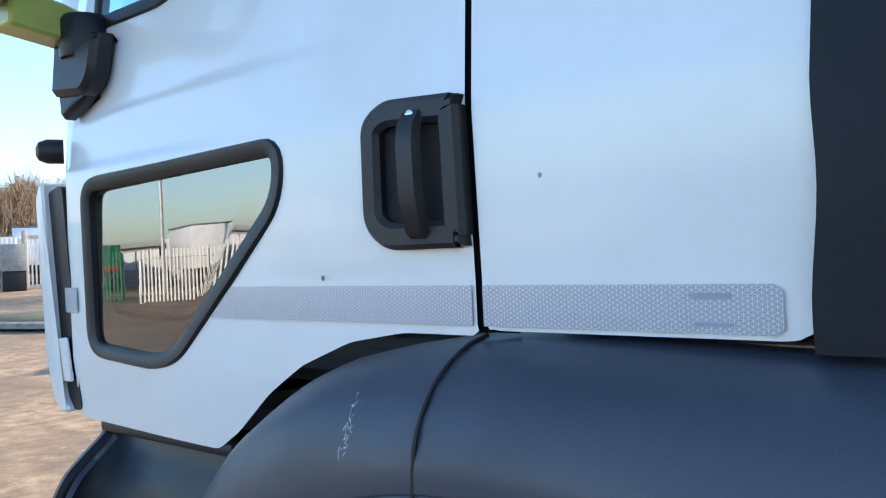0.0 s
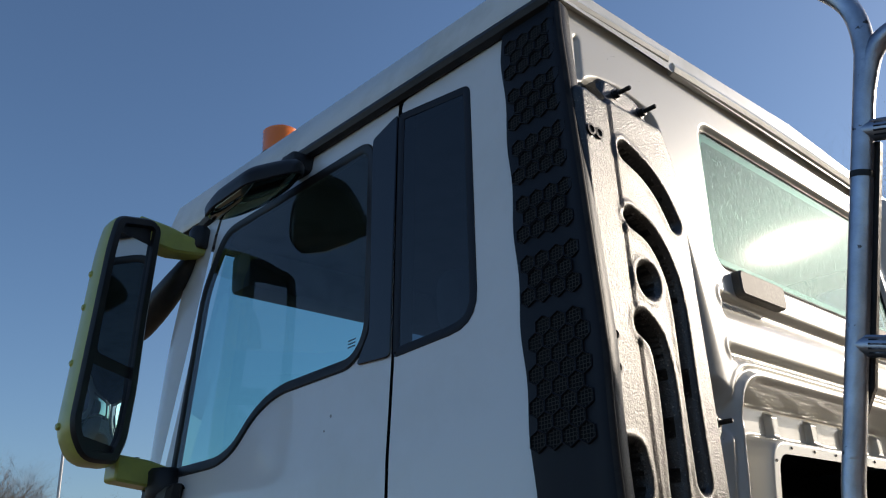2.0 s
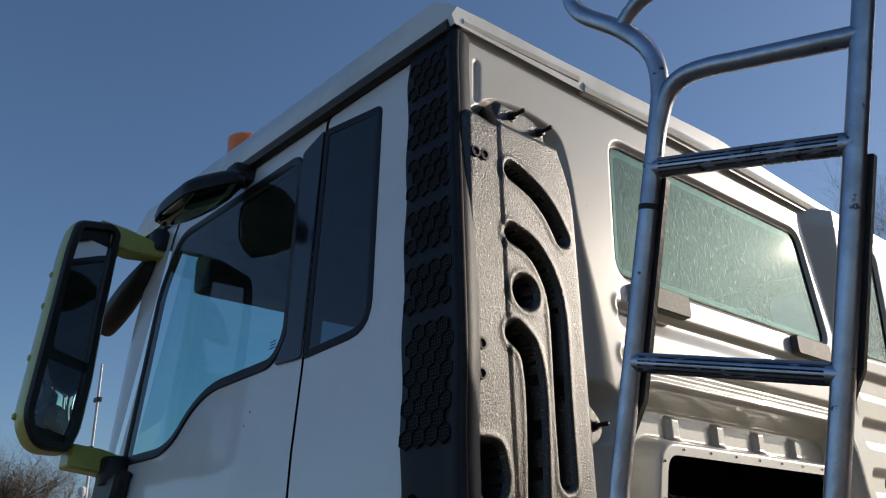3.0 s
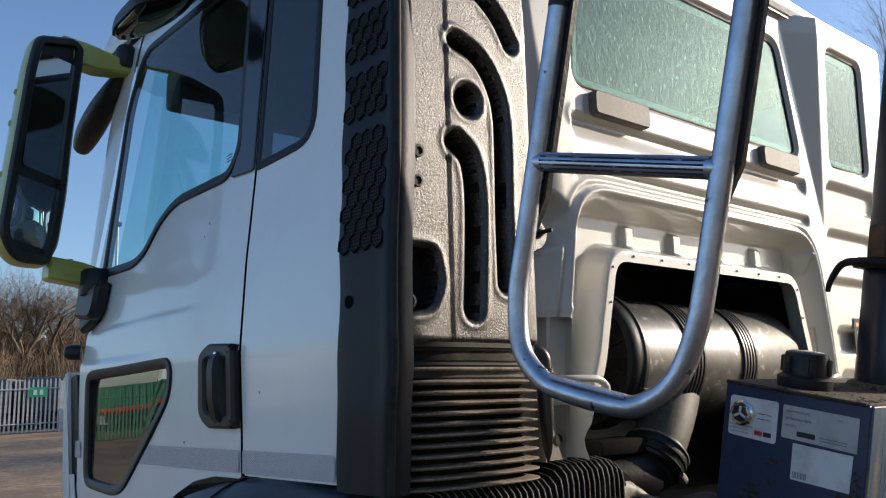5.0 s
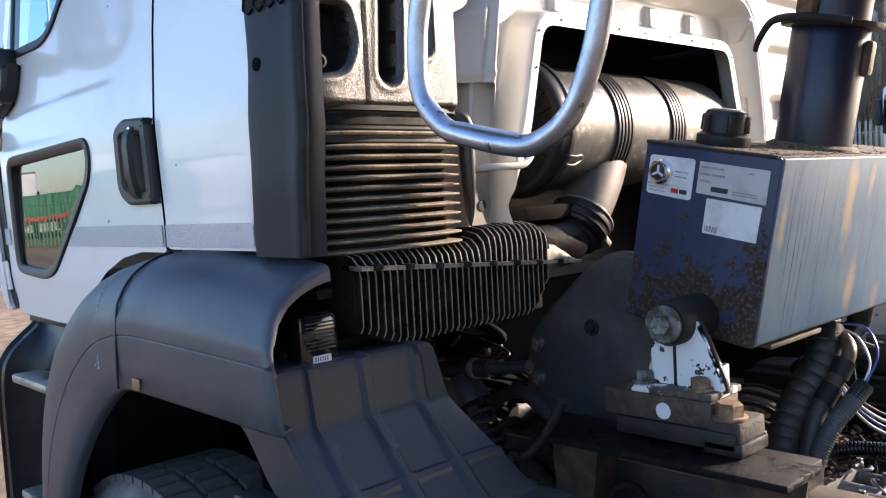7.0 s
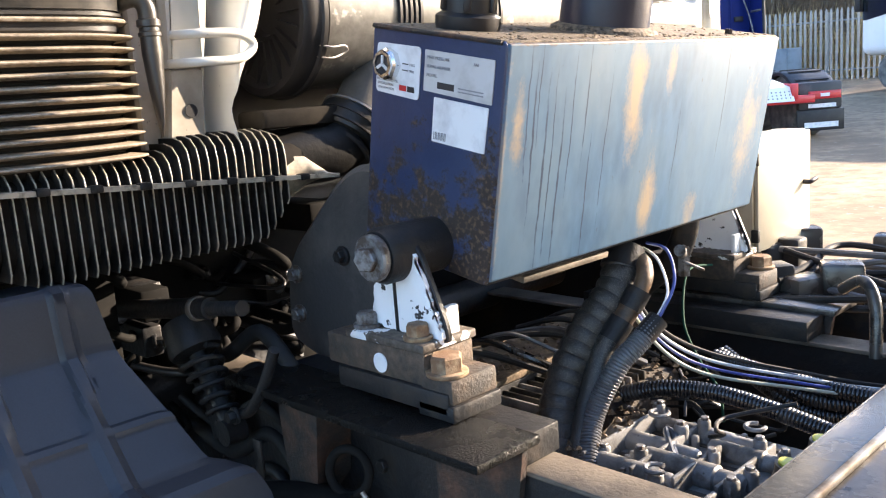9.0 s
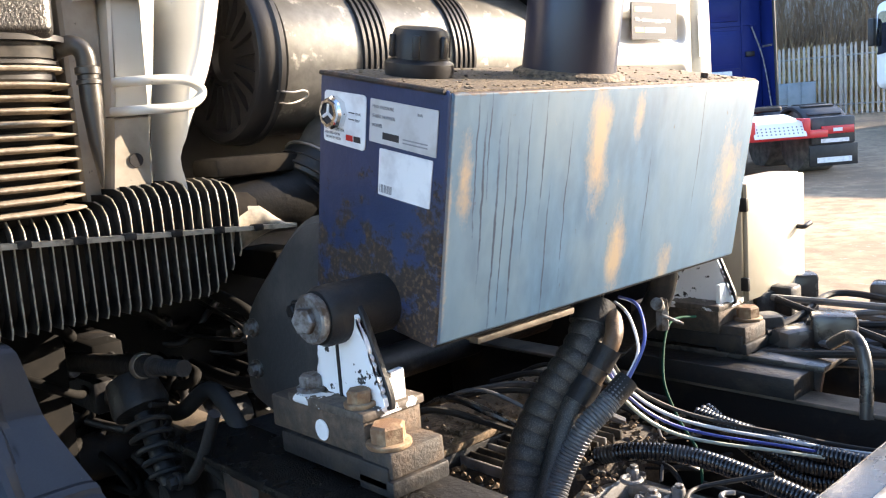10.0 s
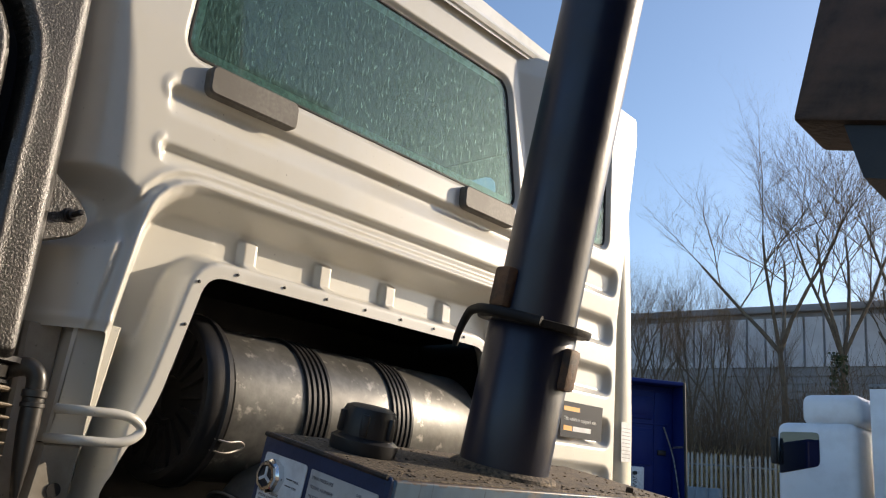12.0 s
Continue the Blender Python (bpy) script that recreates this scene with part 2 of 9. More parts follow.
def faded_plate(name):
    """Sun-faded blue paint with a few upright rust streaks and bunches of thin dark oil runs."""
    m = shader(name, (0.060, 0.122, 0.200), 0.40, second=(0.088, 0.154, 0.225), mix_scale=3.2, mix_lo=0.36, mix_hi=0.72, grain=0.12, grain_scale=40, stretch=(1, 1, 0.4), rough2=0.50, spec=0.22,
               spots=(0.05, 0.05, 0.05), spot_scale=90, spot_lo=0.70, spot_hi=0.73, bump=0.06, bump_scale=30)
    nt, n = m.node_tree, m.node_tree.nodes
    b = n["Principled BSDF"]
    tc = n.new("ShaderNodeTexCoord")
    sp = n.new("ShaderNodeSeparateXYZ")
    nt.links.new(tc.outputs["Object"], sp.inputs[0])

    def op(kind, a, c=None):
        nd = n.new("ShaderNodeMath")
        nd.operation = kind
        for i, v in enumerate((a, c)):
            if isinstance(v, (int, float)):
                nd.inputs[i].default_value = v
            elif v is not None:
                nt.links.new(v, nd.inputs[i])
        return nd.outputs[0]

    def hill(axis, c, w):
        d = op("DIVIDE", op("SUBTRACT", sp.outputs[axis], c), w)
        return op("EXPONENT", op("MULTIPLY", op("MULTIPLY", d, d), -1.0))

    def noise(scale, stretch, detail):
        mp = n.new("ShaderNodeMapping")
        mp.inputs["Scale"].default_value = stretch
        nt.links.new(tc.outputs["Object"], mp.inputs[0])
        t = n.new("ShaderNodeTexNoise")
        t.inputs["Scale"].default_value, t.inputs["Detail"].default_value, t.inputs["Roughness"].default_value = scale, detail, 0.65
        nt.links.new(mp.outputs[0], t.inputs["Vector"])
        return t.outputs[0]

    def lay(fac, lo, hi, amount, colour):
        mr = n.new("ShaderNodeMapRange")
        mr.inputs[1].default_value, mr.inputs[2].default_value, mr.inputs[4].default_value = lo, hi, amount
        nt.links.new(fac, mr.inputs[0])
        mx = n.new("ShaderNodeMix")
        mx.data_type = "RGBA"
        mx.inputs[7].default_value = (*colour, 1)
        nt.links.new(mr.outputs[0], mx.inputs[0])
        nt.links.new(b.inputs["Base Color"].links[0].from_socket, mx.inputs[6])
        nt.links.new(mx.outputs[2], b.inputs["Base Color"])

    lay(noise(1.0, (7, 7, 3.2), 4), 0.44, 0.70, 0.55, (0.118, 0.176, 0.225))
    lay(noise(1.0, (9, 9, 5.0), 4), 0.52, 0.72, 0.45, (0.046, 0.084, 0.145))
    streak = 0.0
    for y, z, wy, wz, k in ((0.036, -0.125, 0.016, 0.070, 1.0), (0.342, -0.09, 0.030, 0.110, 1.25), (0.425, -0.29, 0.028, 0.085, 1.2), (0.45, -0.06, 0.020, 0.07, 0.75), (0.585, -0.35, 0.026, 0.06, 0.85), (0.78, -0.20, 0.060, 0.12, 0.75), (0.006, -0.20, 0.008, 0.16, 0.8)):
        streak = op("MAXIMUM", streak, op("MULTIPLY", op("MULTIPLY", hill(1, y, wy), hill(2, z, wz)), k))
    torn = op("ADD", op("MULTIPLY", op("SUBTRACT", noise(1.0, (24, 24, 15), 12), 0.5), 1.7), op("MULTIPLY", op("SUBTRACT", noise(1.0, (220, 220, 150), 4), 0.5), 0.7))
    lay(op("ADD", streak, torn), 0.32, 1.15, 0.80, (0.32, 0.245, 0.16))
    lay(op("ADD", op("MULTIPLY", hill(2, 0.0, 0.010), 0.55), noise(1.0, (40, 40, 90), 6)), 0.78, 0.95, 0.8, (0.10, 0.060, 0.035))
    wander = op("ADD", sp.outputs[1], op("MULTIPLY", op("SUBTRACT", noise(1.0, (6, 6, 9), 3), 0.5), 0.014))
    runs = 0.0
    for y, z, wz, w in ((0.057, -0.10, 0.12, 0.0022), (0.073, -0.16, 0.15, 0.0026), (0.082, -0.06, 0.10, 0.0016), (0.104, -0.22, 0.20, 0.0030), (0.122, -0.20, 0.22, 0.0020), (0.146, -0.24, 0.18, 0.0028), (0.168, -0.14, 0.16, 0.0018), (0.204, -0.10, 0.12, 0.0022), (0.226, -0.26, 0.14, 0.0024), (0.267, -0.18, 0.16, 0.0018), (0.50, -0.20, 0.10, 0.0018), (0.66, -0.12, 0.14, 0.0018)):
        d = op("DIVIDE", op("SUBTRACT", wander, y), w)
        line = op("EXPONENT", op("MULTIPLY", op("MULTIPLY", d, d), -1.0))
        runs = op("MAXIMUM", runs, op("MULTIPLY", line, hill(2, z, wz)))
    lay(op("ADD", runs, op("MULTIPLY", op("SUBTRACT", noise(1.0, (30, 30, 40), 6), 0.5), 1.3)), 0.38, 0.9, 0.85, (0.018, 0.030, 0.055))
    return m


def rust_plate(name):
    """Dark blue paint with rust blooms that thicken towards the foot of the plate."""
    m = shader(name, (0.017, 0.033, 0.086), 0.36, second=(0.023, 0.042, 0.100), mix_scale=4, grain=0.15, grain_scale=35, bump=0.3, bump_scale=60)
    nt, n = m.node_tree, m.node_tree.nodes
    b = n["Principled BSDF"]
    old = b.inputs["Base Color"].links[0].from_socket
    tc = n.new("ShaderNodeTexCoord")
    sp = n.new("ShaderNodeSeparateXYZ")
    nt.links.new(tc.outputs["Object"], sp.inputs[0])
    nz = n.new("ShaderNodeTexNoise")
    nz.inputs["Scale"].default_value, nz.inputs["Detail"].default_value, nz.inputs["Roughness"].default_value = 13, 15, 0.76
    nt.links.new(tc.outputs["Object"], nz.inputs["Vector"])
    gr = n.new("ShaderNodeMapRange")
    gr.inputs[1].default_value, gr.inputs[2].default_value, gr.inputs[3].default_value, gr.inputs[4].default_value = -0.08, -0.28, -0.075, 0.085
    nt.links.new(sp.outputs[2], gr.inputs[0])
    ad = n.new("ShaderNodeMath")
    nt.links.new(nz.outputs[0], ad.inputs[0])
    nt.links.new(gr.outputs[0], ad.inputs[1])
    mr = n.new("ShaderNodeMapRange")
    mr.inputs[1].default_value, mr.inputs[2].default_value = 0.525, 0.585
    nt.links.new(ad.outputs[0], mr.inputs[0])
    n2 = n.new("ShaderNodeTexNoise")
    n2.inputs["Scale"].default_value, n2.inputs["Detail"].default_value = 120, 9
    nt.links.new(tc.outputs["Object"], n2.inputs["Vector"])
    rc = n.new("ShaderNodeMix")
    rc.data_type = "RGBA"
    rc.inputs[6].default_value, rc.inputs[7].default_value = (0.026, 0.018, 0.014, 1), (0.125, 0.075, 0.043, 1)
    n3 = n.new("ShaderNodeMapRange")
    n3.inputs[1].default_value, n3.inputs[2].default_value = 0.50, 0.68
    nt.links.new(n2.outputs[0], n3.inputs[0])
    nt.links.new(n3.outputs[0], rc.inputs[0])
    mx = n.new("ShaderNodeMix")
    mx.data_type = "RGBA"
    nt.links.new(mr.outputs[0], mx.inputs[0])
    nt.links.new(old, mx.inputs[6])
    nt.links.new(rc.outputs[2], mx.inputs[7])
    nt.links.new(mx.outputs[2], b.inputs["Base Color"])
    ro = n.new("ShaderNodeMapRange")
    ro.inputs[3].default_value, ro.inputs[4].default_value = 0.34, 0.85
    nt.links.new(mr.outputs[0], ro.inputs[0])
    nt.links.new(ro.outputs[0], b.inputs["Roughness"])
    return m


TANK_BLUE = rust_plate("tank_paint_blue")
TANK_SIDE = faded_plate("tank_paint_faded")
TANK_TOP = shader("tank_top_grit", (0.13, 0.098, 0.066), 0.8, second=(0.04, 0.035, 0.034), mix_scale=12, mix_lo=0.5, mix_hi=0.68, grain=0.85, grain_scale=130, bump=1.0, bump_scale=150)
RAM = shader("ram_paint_dark_blue", (0.009, 0.014, 0.036), 0.30, second=(0.018, 0.021, 0.034), mix_scale=6, rough2=0.45, spots=(0.11, 0.075, 0.05), spot_scale=7, spot_lo=0.68, spot_hi=0.74, bump=0.12, bump_scale=120)

# ---- tools for building ----
def holder(name, label, category, m=None, group="", kind=""):
    ob = new(name)
    ob.empty_display_size = 0.05
    if m is not None:
        ob.matrix_world = m
    return tagged(ob, label, category, group, kind)


def part(name, bm, material, parent=None, label="", smooth=True, angle=40):
    me = bpy.data.meshes.new(name)
    bm.normal_update()
    bmesh.ops.recalc_face_normals(bm, faces=bm.faces)
    if smooth:
        lim = radians(angle)
        for e in bm.edges:
            if len(e.link_faces) == 2 and e.calc_face_angle(0) > lim:
                e.smooth = False
        for f in bm.faces:
            f.smooth = True
    bm.to_mesh(me)
    bm.free()
    me.materials.append(material)
    ob = new(name, me)
    ob.parent = parent
    if label:
        ob["label"] = label
    return ob


def share(ob, name, parent, m):
    """Another piece on the same mesh."""
    o = new(name, ob.data)
    o.parent = parent
    o.matrix_basis = m
    return o


def add_box(bm, x0, x1, y0, y1, z0, z1, bevel=0.0, m=None, seg=2):
    r = bmesh.ops.create_cube(bm, size=1.0)
    vs = r["verts"]
    t = Matrix.Translation(((x0 + x1) / 2, (y0 + y1) / 2, (z0 + z1) / 2)) @ Matrix.Diagonal((abs(x1 - x0), abs(y1 - y0), abs(z1 - z0), 1))
    bmesh.ops.transform(bm, matrix=t, verts=vs)
    if bevel:
        es = list({e for v in vs for e in v.link_edges})
        out = bmesh.ops.bevel(bm, geom=es, offset=bevel, segments=seg, affect="EDGES", profile=0.5)
        vs = list({v for f in out["faces"] for v in f.verts} | {v for v in vs if v.is_valid})
    if m is not None:
        bmesh.ops.transform(bm, matrix=m, verts=vs)
    return bm


def box(x0, x1, y0, y1, z0, z1, bevel=0.0, m=None, seg=2):
    return add_box(bmesh.new(), x0, x1, y0, y1, z0, z1, bevel, m, seg)


def spline(pts, n=8, closed=False):
    """Smooth curve through points."""
    P = [Vector(p) for p in pts]
    if n <= 1:
        return P
    out = []
    k = len(P)
    for i in range(k if closed else k - 1):
        a, b, c, d = (P[(i + j) % k] if closed else P[min(max(i + j, 0), k - 1)] for j in (-1, 0, 1, 2))
        for s in range(n):
            t = s / n
            out.append(0.5 * ((2 * b) + (c - a) * t + (2 * a - 5 * b + 4 * c - d) * t * t + (3 * b - a - 3 * c + d) * t ** 3))
    if not closed:
        out.append(P[-1])
    return out


def add_tube(bm, pts, r, seg=12, n=8, ribs=0.0, pitch=0.0, cap=True, closed=False):
    """Round tube along a smooth curve; ribs and pitch give a corrugated hose."""
    c = spline(pts, n, closed)
    if pitch:
        L = [0.0]
        for a, b in zip(c, c[1:]):
            L.append(L[-1] + (b - a).length)
        steps = max(4, int(L[-1] / pitch * 4))
        d, j = [], 0
        for i in range(steps + 1):
            s = L[-1] * i / steps
            while j < len(L) - 2 and L[j + 1] < s:
                j += 1
            f = (s - L[j]) / max(1e-9, L[j + 1] - L[j])
            d.append(c[j].lerp(c[j + 1], min(1, f)))
        c = d
    k = len(c)
    rings = []
    up = Vector((0.013, 0.021, 1)).normalized()
    for i, p in enumerate(c):
        a = c[(i - 1) % k] if closed else c[max(i - 1, 0)]
        b = c[(i + 1) % k] if closed else c[min(i + 1, k - 1)]
        t = (b - a).normalized()
        side = t.cross(up)
        if side.length < 0.15:
            side = t.cross(Vector((1, 0.1, 0)))
        if rings:
            side = last - t * last.dot(t)
        side.normalize()
        last = side
        u = side.cross(t)
        rr = r(i / (k - 1)) if callable(r) else r
        if pitch:
            rr += (ribs, ribs, ribs * 0.9, 0)[i % 4]
        rings.append([bm.verts.new(p + (side * math.cos(w) + u * math.sin(w)) * rr) for w in (2 * math.pi * q / seg for q in range(seg))])
    for i in range(k if closed else k - 1):
        A, B = rings[i], rings[(i + 1) % k]
        for q in range(seg):
            bm.faces.new((A[q], A[(q + 1) % seg], B[(q + 1) % seg], B[q]))
    if cap and not closed:
        bm.faces.new(rings[0][::-1])
        bm.faces.new(rings[-1])
    return bm


def tube(pts, r, seg=12, n=8, ribs=0.0, pitch=0.0, closed=False):
    return add_tube(bmesh.new(), pts, r, seg, n, ribs, pitch, True, closed)


def add_lathe(bm, prof, m=None, seg=32, sx=1.0, sy=1.0, power=2.0):
    """Turned shape round local z: rows of (radius, height)."""
    rings = []
    for r, h in prof:
        ring = []
        for q in range(seg):
            c, s = math.cos(2 * math.pi * q / seg), math.sin(2 * math.pi * q / seg)
            k = (abs(c) ** power + abs(s) ** power) ** (-1 / power)
            ring.append(bm.verts.new((r * sx * c * k, r * sy * s * k, h)))
        rings.append(ring)
    for A, B in zip(rings, rings[1:]):
        for q in range(seg):
            bm.faces.new((A[q], A[(q + 1) % seg], B[(q + 1) % seg], B[q]))
    bm.faces.new(rings[0][::-1])
    bm.faces.new(rings[-1])
    if m is not None:
        bmesh.ops.transform(bm, matrix=m, verts=[v for r in rings for v in r])
    return bm


def lathe(prof, m=None, seg=32, sx=1.0, sy=1.0, power=2.0):
    return add_lathe(bmesh.new(), prof, m, seg, sx, sy, power)


def rounded(pts, r, n=5):
    """A polygon in the plane with its corners rounded; r may be one radius or one for each corner."""
    out = []
    k = len(pts)
    rs = r if isinstance(r, (list, tuple)) else [r] * k
    for i in range(k):
        a, b, c = (Vector(pts[(i + j) % k]).to_2d() for j in (-1, 0, 1))
        u, v = (a - b), (c - b)
        d = min(rs[i], u.length * 0.49, v.length * 0.49)
        p, q = b + u.normalized() * d, b + v.normalized() * d
        for s in range(n + 1):
            t = s / n
            out.append(((1 - t) ** 2 * p + 2 * t * (1 - t) * b + t * t * q))
    return out


def inset(poly, d):
    """Moves a closed polygon's outline inwards (minus: outwards)."""
    k = len(poly)
    area = sum(poly[i].x * poly[(i + 1) % k].y - poly[(i + 1) % k].x * poly[i].y for i in range(k))
    s = 1 if area > 0 else -1
    out = []
    for i in range(k):
        t = (poly[(i + 1) % k] - poly[i - 1])
        if t.length < 1e-9:
            t = Vector((1, 0))
        t.normalize()
        out.append(poly[i] + Vector((-t.y, t.x)) * d * s)
    return out


def sdf(poly, X, Y):
    """Signed distance of grid points to a polygon, inside minus."""
    P = np.array([(p[0], p[1]) for p in poly])
    best = np.full(X.shape, 1e9)
    ins = np.zeros(X.shape, bool)
    for (ax, ay), (bx, by) in zip(P, np.roll(P, -1, 0)):
        ex, ey = bx - ax, by - ay
        t = np.clip(((X - ax) * ex + (Y - ay) * ey) / max(1e-12, ex * ex + ey * ey), 0, 1)
        best = np.minimum(best, np.hypot(X - ax - t * ex, Y - ay - t * ey))
        if ay != by:
            ins ^= ((ay > Y) != (by > Y)) & (X < (bx - ax) * (Y - ay) / (by - ay) + ax)
    return np.where(ins, -best, best)


def line_dist(pts, X, Y):
    best = np.full(X.shape, 1e9)
    for (ax, ay), (bx, by) in zip(pts, pts[1:]):
        ex, ey = bx - ax, by - ay
        t = np.clip(((X - ax) * ex + (Y - ay) * ey) / (ex * ex + ey * ey), 0, 1)
        best = np.minimum(best, np.hypot(X - ax - t * ex, Y - ay - t * ey))
    return best


def step(v, a, b):
    t = np.clip((v - a) / (b - a), 0, 1)
    return t * t * (3 - 2 * t)


def relief(u0, u1, v0, v1, cell, height, keep, place, thick=0.0):
    """Pressed sheet: a grid over (u, v) with a height, cut where keep(u, v) is above zero, its rim drawn onto the cut."""
    nu, nv = int((u1 - u0) / cell) + 1, int((v1 - v0) / cell) + 1
    U, V = np.meshgrid(np.linspace(u0, u1, nu), np.linspace(v0, v1, nv), indexing="ij")
    K = keep(U, V)
    e = 1e-4
    gx, gy = (keep(U + e, V) - K) / e, (keep(U, V + e) - K) / e
    g = np.maximum(gx * gx + gy * gy, 1e-6)
    near = np.abs(K) < cell * 0.75
    U = np.where(near, U - K * gx / g, U)
    V = np.where(near, V - K * gy / g, V)
    K2 = np.where(near, 0, K)
    H = height(U, V)
    bm = bmesh.new()
    used = {}

    def vert(i, j):
        if (i, j) not in used:
            used[i, j] = bm.verts.new(place(U[i, j], V[i, j], H[i, j]))
        return used[i, j]

    for i in range(nu - 1):
        for j in range(nv - 1):
            q = ((i, j), (i + 1, j), (i + 1, j + 1), (i, j + 1))
            if all(K2[a] <= 1e-9 for a in q) and sum(1 for a in q if near[a]) < 4 or all(K[a] < 0 for a in q):
                try:
                    bm.faces.new([vert(*a) for a in q])
                except ValueError:
                    pass
    return bm


def skirt(bm, offset):
    """Turns the free edges of a sheet inwards by an offset, giving it visible depth."""
    edges = [e for e in bm.edges if len(e.link_faces) == 1]
    out = bmesh.ops.extrude_edge_only(bm, edges=edges)
    bmesh.ops.translate(bm, vec=Vector(offset), verts=[v for v in out["geom"] if isinstance(v, bmesh.types.BMVert)])
    return bm


def prism(poly, h0, h1, place, bevel=0.0):
    """Plate with a polygon outline between two heights; place(u, v, h) gives the point."""
    bm = bmesh.new()
    if bevel:
        rows = [(inset(poly, bevel), h0), (poly, h0 + (bevel if h1 > h0 else -bevel)), (poly, h1 - (bevel if h1 > h0 else -bevel)), (inset(poly, bevel), h1)]
    else:
        rows = [(poly, h0), (poly, h1)]
    R = [[bm.verts.new(place(p[0], p[1], h)) for p in q] for q, h in rows]
    k = len(poly)
    for A, B in zip(R, R[1:]):
        for i in range(k):
            bm.faces.new((A[i], A[(i + 1) % k], B[(i + 1) % k], B[i]))
    for ring in (R[0], R[-1]):
        f = bm.faces.new(ring)
        bmesh.ops.triangulate(bm, faces=[f])
    return bm


def trim_ring(poly, w_out, w_in, h0, h1, place):
    """Raised seal round an opening, with a rounded section."""
    bm = bmesh.new()
    rows = [(-w_out, h0), (-w_out, h0 + (h1 - h0) * 0.7), (-w_out * 0.6, h1), (w_in * 0.6, h1), (w_in, h0 + (h1 - h0) * 0.7), (w_in, h0)]
    R = [[bm.verts.new(place(p[0], p[1], h)) for p in inset(poly, d)] for d, h in rows]
    k = len(poly)
    for A, B in zip(R, R[1:] + R[:1]):
        for i in range(k):
            bm.faces.new((A[i], A[(i + 1) % k], B[(i + 1) % k], B[i]))
    return bm


def text(name, body, size, material, parent, m, align="LEFT"):
    cu = bpy.data.curves.new(name, "FONT")
    cu.body, cu.size, cu.align_x, cu.extrude = body, size, align, 0.0002
    ob = new(name, cu)
    cu.materials.append(material)
    ob.parent = parent
    ob.matrix_basis = m
    return ob


def hexbolt(r, h, washer=0.0):
    bm = bmesh.new()
    if washer:
        add_lathe(bm, [(washer * 0.96, 0), (washer, 0.002), (washer, 0.006), (washer * 0.95, 0.007)], seg=24)
    z = 0.007 if washer else 0.0
    add_lathe(bm, [(r, z), (r, z + h * 0.85), (r * 0.86, z + h)], seg=6)
    return bm

# ---- truck cab ----
# The truck points along -x; its near side is y = 0 and its far side y = 2.33.
MID = 1.165
FAR = 2 * MID
FLANK = ([1.2, 1.45, 1.6, 1.8, 2.0, 2.2, 2.8, 2.95], [0.03, 0.0, -0.003, -0.012, 0.0, 0.02, 0.075, 0.1])


def flank(z):
    return float(np.interp(z, *FLANK))


def flank_front(x):
    """The flank's turn inwards at the front corner."""
    d = max(0.0, -1.44 - x)
    return d * d + (1.5 * (d - 0.03) ** 2 if d > 0.03 else 0)


def on_side(x, z, h=0.0):
    return (x, flank(z) + flank_front(x) - h, z)


def on_far_side(x, z, h=0.0):
    return (x, FAR - flank(z) - flank_front(x) + h, z)


def on_rear(y, z, h=0.0):
    return (h, y, z)


cab = holder("truck_cab", "white day cab of a tipper lorry with black window trims", "truck cab", pose(-0.8, MID, 1.3))
CAB_INV = cab.matrix_world.inverted()


def cab_part(name, bm, material, label="", parent=None, **k):
    ob = part(name, bm, material, parent or cab, label, **k)
    if parent is None:
        ob.matrix_parent_inverse = CAB_INV
    return ob


def sheet(poly, h, place):
    """One flat pane."""
    bm = bmesh.new()
    f = bm.faces.new([bm.verts.new(place(q[0], q[1], h)) for q in poly])
    bmesh.ops.triangulate(bm, faces=[f])
    return bm


door_window = rounded([(-1.355, 2.082), (-1.335, 2.62), (-1.245, 2.792), (-0.575, 2.800), (-0.545, 2.77), (-0.520, 2.29), (-0.57, 2.228), (-0.87, 2.222), (-0.965, 2.185), (-1.045, 2.108), (-1.12, 2.082)],
                      [0.03, 0.06, 0.06, 0.02, 0.02, 0.05, 0.06, 0.08, 0.05, 0.05, 0.04])
low_window = rounded([(-1.362, 1.786), (-0.781, 1.800), (-0.791, 1.712), (-1.075, 1.468), (-1.150, 1.453), (-1.368, 1.466)], [0.05, 0.05, 0.05, 0.05, 0.04, 0.05])
side_window = rounded([(-0.452, 2.832), (-0.212, 2.795), (-0.182, 2.225), (-0.430, 2.214)], [0.01, 0.02, 0.075, 0.01])
ARCH = [(-1.60, 1.33), (-0.99, 1.325), (-0.93, 1.36), (-0.845, 1.425), (-0.76, 1.475), (-0.66, 1.512), (-0.56, 1.528), (-0.43, 1.528)]


def flank_relief(X, Z):
    h = 0.007 * step(Z, 1.824, 1.812) * step(X, -0.85, -1.15)
    crease = 1.907 + 0.013 * np.clip((X + 1.43) / 0.5, 0, 1)
    h = h + 0.0045 * step(Z, crease + 0.006, crease - 0.006) * step(X, -0.5, -0.9)
    return h + 0.004 * np.sin(X * 2.1 + 0.6) * np.sin(Z * 3.3)


def on_skin(x, z, h=0.0):
    """On the pressed surface of the near flank."""
    return on_side(x, z, h + float(flank_relief(np.array(x), np.array(z))))


def outline(poly):
    return lambda X, Z: sdf(poly, X, Z)


